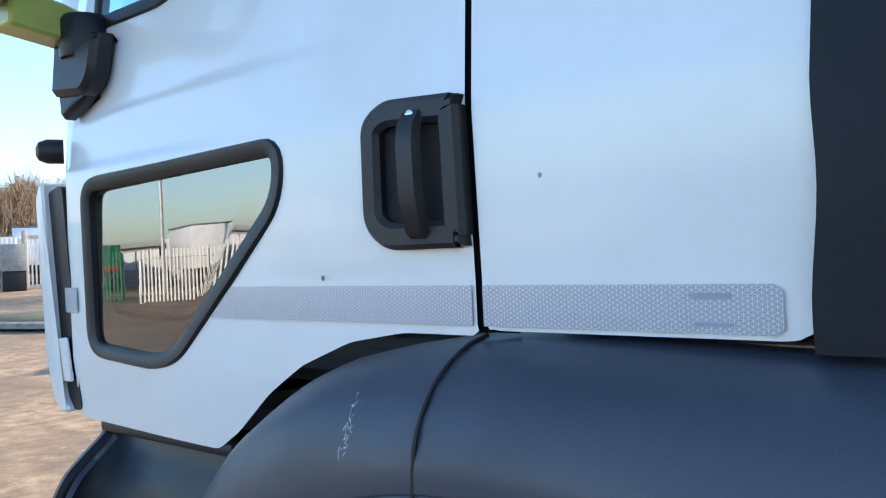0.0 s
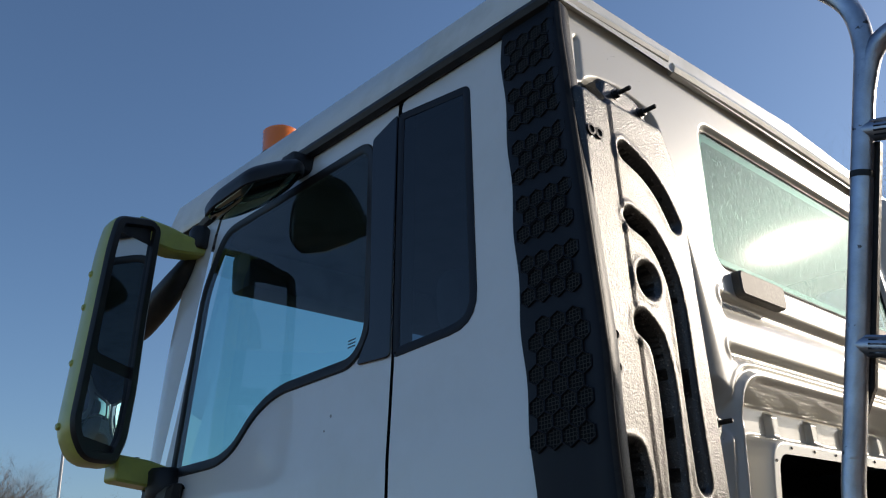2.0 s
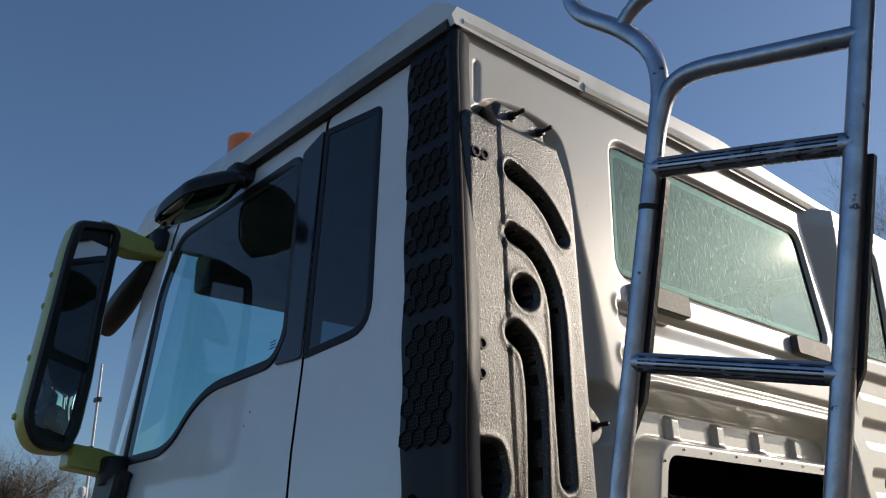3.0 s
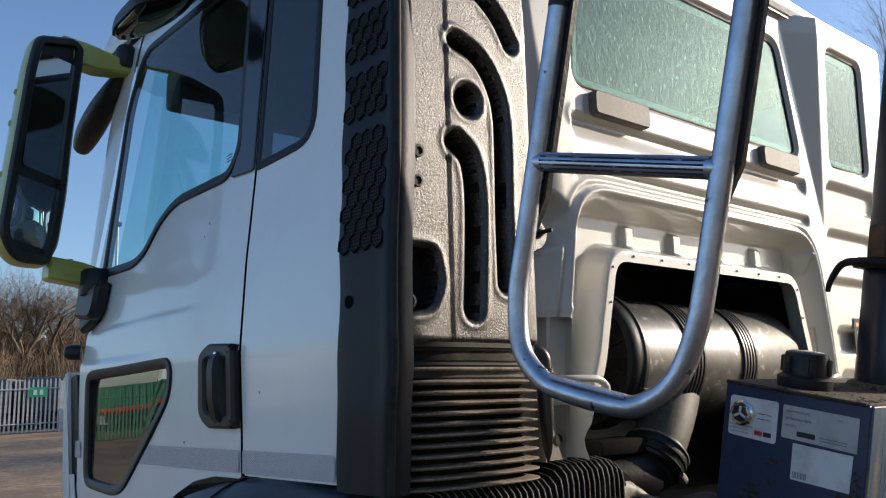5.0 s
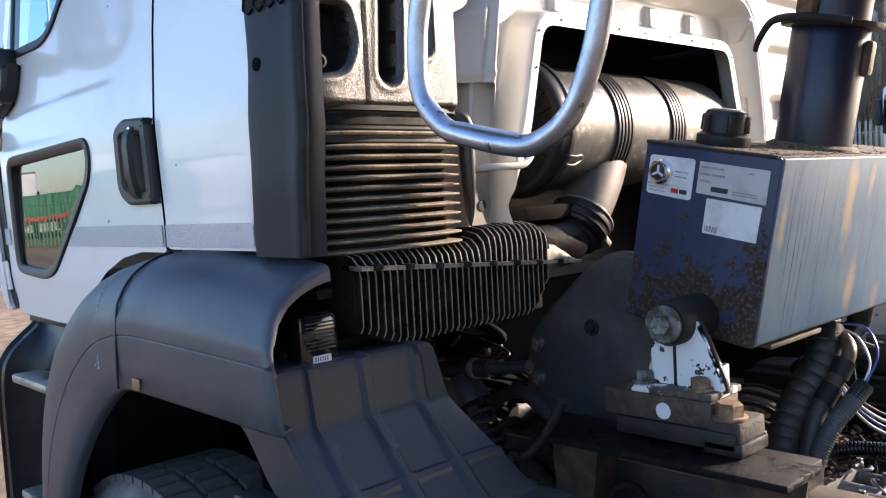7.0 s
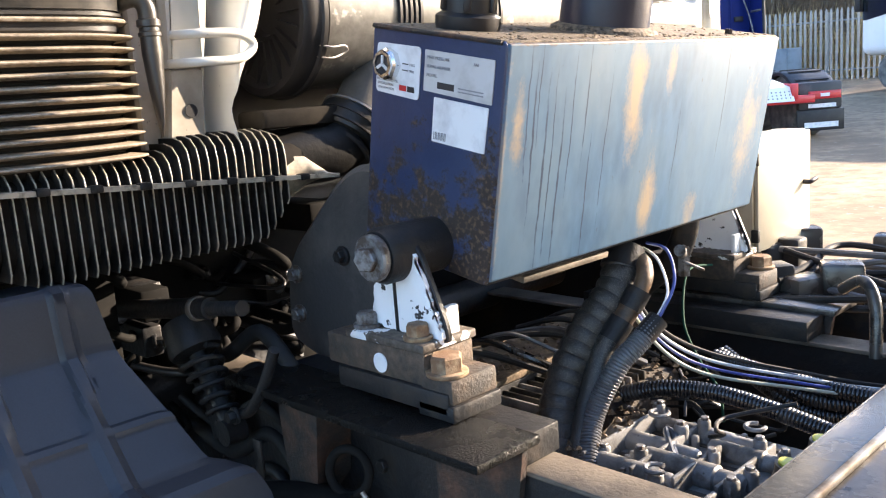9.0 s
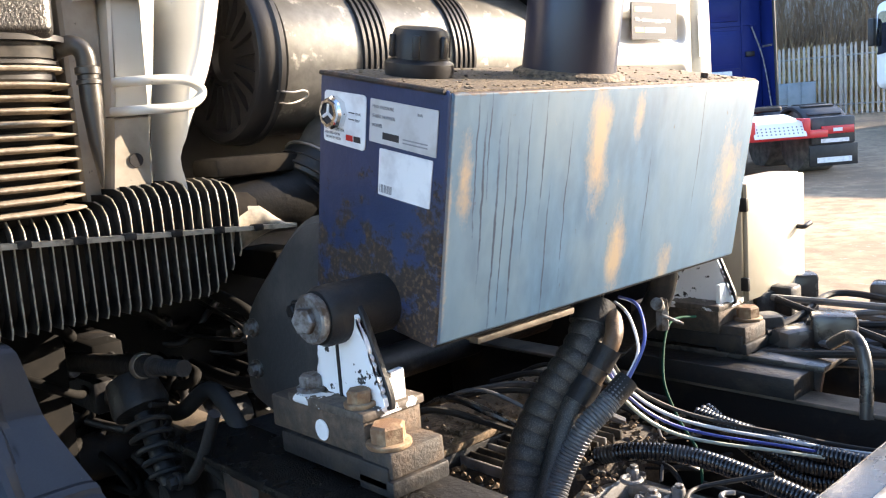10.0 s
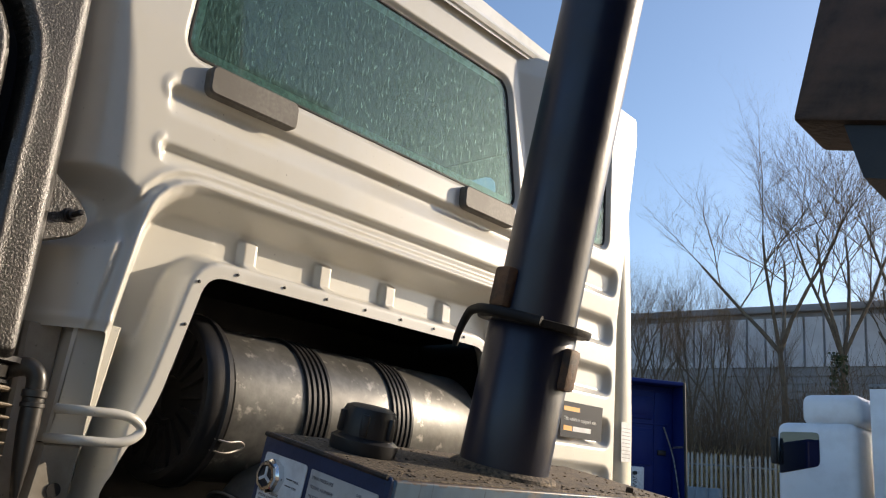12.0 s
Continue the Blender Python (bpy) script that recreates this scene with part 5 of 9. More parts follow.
for i in range(N):
    z = 0.008 + i * 0.0192
    prof += [(0.139, z), (0.150, z + 0.007), (0.152, z + 0.0095), (0.150, z + 0.012), (0.139, z + 0.0175)]
prof += [(0.14, 0.222)]
bellows = holder("rubber_bellows", "dusty black ribbed rubber bellows under the intake duct", "bellows", pose(-0.075, 0.236, 1.508))
part("core", lathe(prof, None, 72, 0.97, 1.17, 4.0), BELLOWS, bellows, angle=75)
for i in range(N):
    z = 0.008 + i * 0.0192
    part("rib", lathe([(0.145, z + 0.0040), (0.160, z + 0.0062), (0.1660, z + 0.0076), (0.1672, z + 0.0094), (0.1660, z + 0.0112), (0.160, z + 0.0122), (0.145, z + 0.0150)], None, 72, 0.97, 1.17, 4.0), DUST, bellows, "dust-coated rib")
GLOSSY_RUBBER = shader("dusty_soft_rubber", (0.030, 0.028, 0.026), 0.35, spec=0.5, second=(0.10, 0.088, 0.070), mix_scale=18, mix_lo=0.5, mix_hi=0.72, rough2=0.55)
drain = holder("drain_valve", "black rubber drain spout hanging beside the bellows", "valve", pose(0.03, 0.435, 1.77))
part("elbow", tube([(-0.04, -0.035, -0.008), (-0.012, -0.022, 0.006), (0.006, -0.004, 0.010), (0.014, 0.008, -0.004), (0.014, 0.010, -0.034)], 0.0155, 14), GLOSSY_RUBBER, drain)
part("collar", lathe([(0.016, 0.0), (0.0195, -0.002), (0.0195, -0.012), (0.0165, -0.014), (0.0165, -0.020), (0.019, -0.022), (0.019, -0.028), (0.015, -0.030)], pose(0.014, 0.010, -0.024), 20), GLOSSY_RUBBER, drain)
bm = lathe([(0.0165, 0.0), (0.0170, -0.03), (0.0160, -0.09), (0.0150, -0.12), (0.0115, -0.145), (0.003, -0.168)], None, 18)
for v in bm.verts:
    if v.co.z < -0.06:
        v.co.y *= 1.0 - 0.7 * min(1.0, (-v.co.z - 0.06) / 0.08)
bmesh.ops.transform(bm, matrix=pose(0.014, 0.010, -0.050), verts=bm.verts)
part("spout", bm, GLOSSY_RUBBER, drain, "flattened rubber spout")

# ribbed cross duct
cross = holder("ribbed_air_duct", "black finned plastic air duct with a bolted flange", "air duct", pose(0.0, 0.42, 1.44))
C_INV = cross.matrix_world.inverted()
cross_mat = BELLOWS
FIN_EDGE = shader("pale_fin_edge", (0.29, 0.256, 0.20), 0.42, spec=0.4, second=(0.09, 0.08, 0.062), mix_scale=60, mix_lo=0.50, mix_hi=0.68)
PALE_WORN = shader("worn_pale_plastic", (0.36, 0.31, 0.235), 0.5, second=(0.09, 0.08, 0.066), mix_scale=12, grain=0.2, grain_scale=60)


def duct_sec(s):
    """Half sizes and middle of the cross duct at 0..1 along y."""
    y = 0.095 + 0.64 * s
    top = 1.512 + 0.006 * s + 0.024 * float(step(np.array(s), 0.50, 0.61)) - 0.028 * float(step(np.array(s), 0.84, 1.0))
    bot = 1.385 - 0.035 * float(step(np.array(s), 0.0, 0.2)) + 0.105 * float(step(np.array(s), 0.80, 1.0))
    xo = 0.085 - 0.05 * s
    return y, top, bot, xo


bm = bmesh.new()
rows = []
for i in range(33):
    y, top, bot, xo = duct_sec(i / 32)
    rows.append([bm.verts.new((x, y, z)) for x, z in ((-0.18, top), (xo - 0.04, top), (xo - 0.010, top - 0.012), (xo, top - 0.035), (xo, (top + bot) / 2), (xo - 0.004, bot + 0.03), (xo - 0.03, bot + 0.005), (-0.18, bot))])
for A, B in zip(rows, rows[1:]):
    for i in range(8):
        bm.faces.new((A[i], A[(i + 1) % 8], B[(i + 1) % 8], B[i]))
bm.faces.new(rows[0])
bm.faces.new(rows[-1])
o = part("shell", bm, cross_mat, cross, angle=60)
o.matrix_parent_inverse = C_INV
for i in range(32):
    s = 0.01 + 0.90 * i / 31
    y, top, bot, xo = duct_sec(s)
    bm = bmesh.new()
    sec = [(-0.12, top + 0.010), (xo - 0.035, top + 0.010), (xo - 0.008, top + 0.004), (xo + 0.009, top - 0.012), (xo + 0.014, top - 0.034), (xo + 0.014, bot + 0.006), (xo + 0.006, bot - 0.006), (-0.12, bot - 0.01)]
    A = [bm.verts.new((x, y - 0.0021, z)) for x, z in sec]
    B = [bm.verts.new((x, y + 0.0021, z)) for x, z in sec]
    for k in range(8):
        bm.faces.new((A[k], A[(k + 1) % 8], B[(k + 1) % 8], B[k]))
    bm.faces.new(A)
    bm.faces.new(B)
    o = part("fin", bm, FIN, cross, smooth=False)
    o.matrix_parent_inverse = C_INV
    # thin tube traces each fin's edge in a paler colour
    o = part("fin_edge", tube([(x + 0.001, y, z) for x, z in sec[1:7]], 0.0013, 5, 1), FIN_EDGE, cross, "pale fin edge")
    o.matrix_parent_inverse = C_INV
bm = bmesh.new()
A, B = [], []
for i in range(17):
    s = i / 16 * 1.06
    y, top, bot, xo = duct_sec(min(s, 1))
    y = 0.095 + 0.66 * s
    zf = 1.497 - 0.048 * s
    A.append([bm.verts.new((x, y, z)) for x, z in ((xo - 0.03, zf - 0.004), (xo + 0.028, zf - 0.004), (xo + 0.028, zf + 0.004), (xo - 0.03, zf + 0.004))])
for P, Q in zip(A, A[1:]):
    for k in range(4):
        bm.faces.new((P[k], P[(k + 1) % 4], Q[(k + 1) % 4], Q[k]))
bm.faces.new(A[0])
bm.faces.new(A[-1])
o = part("flange", bm, FIN_EDGE, cross, "worn bolted flange")
o.matrix_parent_inverse = C_INV
for i in range(8):
    s = 0.06 + 0.9 * i / 7
    y, top, bot, xo = duct_sec(s)
    o = part("flange_clip", box(xo + 0.012, xo + 0.034, y - 0.010, y + 0.010, 1.497 - 0.048 * s - 0.004, 1.497 - 0.048 * s + 0.008, 0.003), FIN, cross)
    o.matrix_parent_inverse = C_INV
bm = bmesh.new()
rows = []
for y, top, bot, xo in ((0.640, 1.530, 1.372, 0.040), (0.685, 1.527, 1.388, 0.040), (0.712, 1.519, 1.404, 0.043), (0.735, 1.504, 1.420, 0.048), (0.755, 1.482, 1.432, 0.056), (0.772, 1.460, 1.440, 0.064), (0.788, 1.451, 1.444, 0.068)):
    mid, hh = (top + bot) / 2, (top - bot) / 2
    rows.append([bm.verts.new((-0.10 + (xo + 0.10) * max(0.0, math.cos(a)) ** 0.45, y, mid + hh * math.sin(a))) for a in [radians(-90 + 15 * k) for k in range(13)]])
for A, B in zip(rows, rows[1:]):
    for i in range(12):
        bm.faces.new((A[i], A[i + 1], B[i + 1], B[i]))
bm.faces.new(rows[-1])
o = part("end_shell", bm, PALE_WORN, cross, "pale worn duct end", angle=60)
o.matrix_parent_inverse = C_INV
elbow = holder("rubber_elbow", "black rubber elbow joining the air duct to the filter", "hose", pose(-0.05, 0.8, 1.55))
o = part("pipe", tube([(-0.10, 0.60, 1.455), (-0.07, 0.69, 1.478), (-0.045, 0.78, 1.484), (-0.03, 0.85, 1.490), (-0.03, 0.905, 1.520)], 0.060, 24), shader("matte_black_hose", (0.007, 0.007, 0.007), 0.5, spec=0.25, second=(0.014, 0.013, 0.012), mix_scale=12, bump=0.3, bump_scale=90), elbow)
o.matrix_parent_inverse = elbow.matrix_world.inverted()
for k, (d, r) in enumerate(((-0.022, 0.066), (0.0, 0.072), (0.014, 0.069))):
    o = part("clamp", lathe([(r - 0.006, -0.006), (r, -0.004), (r, 0.004), (r - 0.006, 0.006)], Matrix.Translation((-0.03, 0.895 + 0.68 * d, 1.512 + 0.73 * d)) @ pose(0, 0, 0, -43, 0, 0), 32), (RUBBER, GRIME, RUBBER)[k], elbow, "hose clamp")
    o.matrix_parent_inverse = elbow.matrix_world.inverted()
o = part("clamp_band", lathe([(0.060, -0.034), (0.074, -0.032), (0.080, -0.018), (0.080, 0.018), (0.074, 0.032), (0.060, 0.034)], Matrix.Translation((-0.03, 0.912, 1.530)) @ pose(0, 0, 0, -43, 0, 0), 36), shader("dusty_clamp_band", (0.014, 0.014, 0.013), 0.4, spec=0.35, second=(0.07, 0.06, 0.046), mix_scale=16, mix_lo=0.55, mix_hi=0.70), elbow, "broad dusty clamp band")
o.matrix_parent_inverse = elbow.matrix_world.inverted()
for d in (-0.022, 0.0, 0.022):
    o = part("clamp", lathe([(0.078, -0.003), (0.083, -0.002), (0.083, 0.002), (0.078, 0.003)], Matrix.Translation((-0.03, 0.912 + 0.68 * d, 1.530 + 0.73 * d)) @ pose(0, 0, 0, -43, 0, 0), 36), STEEL if d > 0.01 else GRIME, elbow)
    o.matrix_parent_inverse = elbow.matrix_world.inverted()
o = part("hose_flange", box(-0.10, 0.0, 0.675, 0.868, 1.545, 1.582, 0.010), BELLOWS, elbow, "flat black rubber flange")
o.matrix_parent_inverse = elbow.matrix_world.inverted()
o = part("clamp_screw", box(-0.012, 0.012, -0.02, 0.02, -0.008, 0.008, 0.003, Matrix.Translation((0.03, 0.93, 1.485)) @ pose(0, 0, 0, -43, 0, 0)), STEEL, elbow)
o.matrix_parent_inverse = elbow.matrix_world.inverted()

can = holder("air_filter", "grey cylindrical air filter with black ribbed bands", "air filter", pose(-0.135, 0.805, 1.775, -90, 0, 0))
part("can", lathe([(0.150, 0.03), (0.158, 0.035)] + [(0.158, 0.40), (0.158, 0.80), (0.15, 0.81), (0.10, 0.82)], None, 56), FILTER, can)
part("end_cap", lathe([(0.04, -0.004), (0.045, -0.016), (0.06, -0.016), (0.10, -0.010), (0.140, -0.018), (0.150, -0.034), (0.164, -0.034), (0.170, -0.026), (0.171, -0.010), (0.172, 0.004), (0.176, 0.008), (0.176, 0.018), (0.170, 0.021), (0.159, 0.024)], None, 64), BLACK, can, "black ribbed end cap")
for k in range(20):
    part("cap_rib", box(0.055, 0.148, -0.003, 0.003, -0.024, -0.006, 0.0, pose(0, 0, 0, 0, 0, k * 18)), BLACK, can, smooth=False)
for b0 in (0.215, 0.475):
    for k in range(5):
        part("band", lathe([(0.156, b0 + k * 0.015), (0.164, b0 + 0.002 + k * 0.015), (0.164, b0 + 0.009 + k * 0.015), (0.156, b0 + 0.011 + k * 0.015)], None, 48), BLACK, can)
for a in (150, -95, 30, 265):
    w = pose(0, 0, 0, 0, 0, a)
    part("spring_clip", tube([w @ Vector(p) for p in ((0.168, -0.012, 0.0), (0.180, -0.012, 0.03), (0.170, -0.010, 0.065), (0.168, 0.0, 0.08), (0.170, 0.010, 0.065), (0.180, 0.012, 0.03), (0.168, 0.012, 0.0))], 0.0022, 6, 5), STEEL, can, "wire spring clip")
inlet = holder("filter_outlet_pipe", "broad grey metal pipe running down from the air filter", "pipe", pose(0, 0.95, 1.5))
o = part("pipe", tube([(-0.03, 0.895, 1.510), (-0.032, 0.935, 1.552), (-0.050, 1.005, 1.620), (-0.085, 1.085, 1.690), (-0.14, 1.15, 1.745)], lambda s: 0.060 + 0.020 * s, 28), shader("soot_grey_pipe", (0.135, 0.125, 0.108), 0.6, 0.1, spec=0.2, second=(0.06, 0.055, 0.048), mix_scale=6, bump=0.2), inlet)
o.matrix_parent_inverse = inlet.matrix_world.inverted()

# ---- oil tank with the tipping ram ----
TANK = pose(0.317, 0.700, 1.712, 0, 11, 0)
tank = holder("hydraulic_oil_tank", "blue hydraulic oil tank with faded side, rust and oil runs", "oil tank", TANK)
LX, LY, LZ = 0.291, 0.862, 0.372
tank_poly = rounded([(0, 0), (LX, 0), (LX, -LZ), (0, -LZ)], 0.012, 3)
part("front_plate", prism(tank_poly, 0.0, 0.006, lambda u, v, h: (u, h, v), 0.002), TANK_BLUE, tank, "dark blue end plate with rust blooms")
part("back_plate", prism(tank_poly, LY - 0.006, LY, lambda u, v, h: (u, h, v), 0.002), TANK_BLUE, tank)
part("side_plate", box(LX - 0.006, LX + 0.003, 0.004, LY - 0.002, -LZ + 0.006, -0.003, 0.004, None, 3), TANK_SIDE, tank, "sun-faded blue side with oil runs and rust streaks")
part("inner_side_plate", box(0.0, 0.006, 0.006, LY - 0.006, -LZ + 0.005, -0.005, 0.002), TANK_BLUE, tank)
part("top_plate", box(0.004, LX - 0.003, 0.004, LY - 0.002, -0.008, 0.0, 0.003), TANK_TOP, tank, "tank top covered with rusty grit")
part("bottom_plate", box(0.004, LX - 0.003, 0.004, LY - 0.002, -LZ, -LZ + 0.006, 0.002), GRIME, tank)
part("bottom_bracket", box(LX - 0.11, LX - 0.008, 0.10, 0.34, -LZ - 0.020, -LZ - 0.008, 0.003), RAIL_TOP, tank, "rusty plate under the tank")
part("weld", tube([(0.002, -0.001, -0.004), (LX - 0.008, -0.001, -0.003)], 0.004, 8), RUST, tank)
rag = random.Random(9)
bm = bmesh.new()
for k in range(260):
    r = rag.uniform(0.0012, 0.0034)
    edge = rag.random() < 0.4
    u, v = (rag.uniform(0.01, LX - 0.01), rag.uniform(0.01, LY - 0.02)) if not edge else (LX - 0.012 - abs(rag.gauss(0, 0.015)), rag.uniform(0.01, LY - 0.02))
    bmesh.ops.create_icosphere(bm, subdivisions=1, radius=r, matrix=Matrix.Translation((u, v, r * 0.4)) @ Matrix.Diagonal((1, rag.uniform(0.7, 1.4), 0.6, 1)))
tagged(part("grit", bm, shader("loose_grit", (0.20, 0.15, 0.10), 0.9, second=(0.07, 0.055, 0.045), mix_scale=30), tank, "loose gravel grit"), kind="stuff")
cap = part("filler_cap", lathe([(0.052, 0), (0.054, 0.006), (0.054, 0.020), (0.048, 0.024), (0.044, 0.026), (0.044, 0.060), (0.040, 0.070), (0.030, 0.074), (0.004, 0.075)], pose(0.112, 0.105, 0.0), 30), BLACK, tank, "black oily filler cap")
for k in range(6):
    a = k * 60 + 10
    part("cap_lug", box(0.040, 0.050, -0.006, 0.006, 0.028, 0.062, 0.003, pose(0.112, 0.105, 0) @ pose(0, 0, 0, 0, 0, a)), BLACK, cap)
part("top_screw", hexbolt(0.008, 0.01), RUST, tank).matrix_basis = pose(0.25, 0.72, 0)
front = lambda u, v, h: (u, -h, v)
RF = Matrix(((1, 0, 0, 0), (0, 0, -1, 0), (0, 1, 0, 0), (0, 0, 0, 1)))


def front_text(body, u, v, size, mat, parent=tank):
    return text("lettering", body, size, mat, parent, Matrix.Translation((u, -0.0028, v)) @ RF)


part("gauge_label", prism(rounded([(0.0137, -0.029), (0.117, -0.027), (0.117, -0.110), (0.0137, -0.108)], 0.008), 0.0005, 0.002, front), LABEL, tank, "white label round the level gauge")
part("data_plate", prism(rounded([(0.127, -0.029), (0.273, -0.029), (0.273, -0.094), (0.127, -0.092)], 0.002), 0.0005, 0.002, front), LABEL_GREY, tank, "worn grey maker's data plate")
part("blank_label", prism(rounded([(0.152, -0.099), (0.267, -0.099), (0.265, -0.168), (0.152, -0.168)], 0.002), 0.0005, 0.002, front), LABEL, tank, "scuffed blank white label")
part("sight_gauge", lathe([(0.026, 0), (0.026, 0.010), (0.022, 0.014), (0.022, 0.018), (0.017, 0.0185), (0.017, 0.012)], Matrix.Translation((0.046, -0.002, -0.061)) @ pose(0, 0, 0, 90, 0, 0), 8), CHROME, tank, "hexagonal metal sight gauge")
part("gauge_eye", lathe([(0.0165, 0), (0.0165, 0.004), (0.010, 0.006)], Matrix.Translation((0.046, -0.012, -0.061)) @ pose(0, 0, 0, 90, 0, 0), 20), INK, tank)
for a in (90, 210, 330):
    part("gauge_spoke", box(0.001, 0.014, -0.0022, 0.0022, 0, 0.002, 0.0, Matrix.Translation((0.046, -0.018, -0.061)) @ pose(0, 0, 0, 90, 0, 0) @ pose(0, 0, 0, 0, 0, a)), LABEL, tank)
for dv in (-0.056, -0.066):
    part("gauge_tick", prism([Vector(p) for p in ((0.076, dv), (0.090, dv), (0.090, dv - 0.0016), (0.076, dv - 0.0016))], 0.002, 0.0026, front), INK, tank)
front_text("MAX", 0.093, -0.059, 0.006, INK_GREY)
front_text("MIN", 0.093, -0.069, 0.006, INK_GREY)
for i, s in enumerate(("RECOMMENDED OIL", "SPECIFICATION", "ISO/ASTM VG32")):
    front_text(s, 0.0165 + 0.002 * i, -0.0885 - 0.0068 * i, 0.0055, INK_GREY)
for u0, mt in ((0.071, RED), (0.090, INK)):
    part("maker_mark", prism([Vector(p) for p in ((u0, -0.091), (u0 + 0.016, -0.091), (u0 + 0.017, -0.1), (u0, -0.1))], 0.002, 0.0026, front), mt, tank)
for i, s in enumerate(("MAX PRESSURE", "SERIAL NUMBER", "MODEL")):
    front_text(s, 0.133, -0.042 - 0.0135 * i, 0.0072, INK_GREY)
front_text("BAR", 0.232, -0.042, 0.006, INK_GREY)
part("maker_mark", prism([Vector(p) for p in ((0.158, -0.075), (0.194, -0.075), (0.194, -0.085), (0.158, -0.085))], 0.002, 0.0026, front), INK, tank)
for v in (-0.078, -0.083):
    part("plate_bar", prism([Vector(p) for p in ((0.203, v), (0.255, v), (0.255, v - 0.002), (0.203, v - 0.002))], 0.002, 0.0026, front), INK_GREY, tank)
for i in range(9):
    u = 0.156 + i * 0.0032
    part("plate_bar", prism([Vector(p) for p in ((u, -0.152), (u + 0.0012 + 0.0008 * (i % 2), -0.152), (u + 0.0012 + 0.0008 * (i % 2), -0.164), (u, -0.164))], 0.002, 0.0026, front), INK_GREY, tank)

ram = holder("tipping_ram", "dark blue hydraulic tipping cylinder standing on the oil tank", "hydraulic ram", TANK @ pose(0.168, 0.405, 0.0))
part("base_ring", lathe([(0.098, 0.0), (0.096, 0.006), (0.086, 0.012)], None, 48), TANK_TOP, ram, "gritty weld ring")
part("outer_tube", lathe([(0.0815, 0.0), (0.0815, 0.27), (0.078, 0.275)], None, 56), RAM, ram)
part("collar", lathe([(0.083, 0.262), (0.104, 0.264), (0.106, 0.270), (0.106, 0.276), (0.083, 0.279)], None, 56), GRIME, ram, "thin flange plate")
part("upper_tube", lathe([(0.0765, 0.27), (0.0765, 1.05), (0.080, 1.052), (0.080, 1.08), (0.070, 1.085), (0.066, 1.9)], None, 56), RAM, ram)
LUG = shader("bright_rust", (0.15, 0.075, 0.038), 0.7, second=(0.05, 0.032, 0.024), mix_scale=24, mix_lo=0.4, mix_hi=0.6, bump=0.5, bump_scale=140)
for a, z in ((12, 0.165), (-108, 0.285)):
    part("lug", box(0.070, 0.094, -0.024, 0.024, z, z + 0.075, 0.008, pose(0, 0, 0, 0, 0, a)), LUG, ram, "rusty welded lug")
part("cable_tail", tube([(0.075, -0.082, 0.272), (-0.02, -0.108, 0.276), (-0.09, -0.07, 0.275), (-0.125, -0.045, 0.262), (-0.150, -0.03, 0.225), (-0.155, -0.025, 0.205)], lambda t: 0.0095 - 0.004 * t * t, 10), RUBBER, ram, "black cable tied round the ram")

# ---- trunnion mounts ----
FLAKED = shader("flaked_paint_on_steel", (0.075, 0.060, 0.048), 0.65, second=(0.74, 0.75, 0.76), mix_scale=26, mix_lo=0.555, mix_hi=0.57, rough2=0.4, grain=0.4, grain_scale=90, bump=0.5, bump_scale=120)
BLOCK = shader("dusty_brown_steel", (0.085, 0.058, 0.040), 0.75, second=(0.030, 0.026, 0.023), mix_scale=16, mix_lo=0.40, mix_hi=0.62, grain=0.35, grain_scale=90, bump=0.8, bump_scale=130)


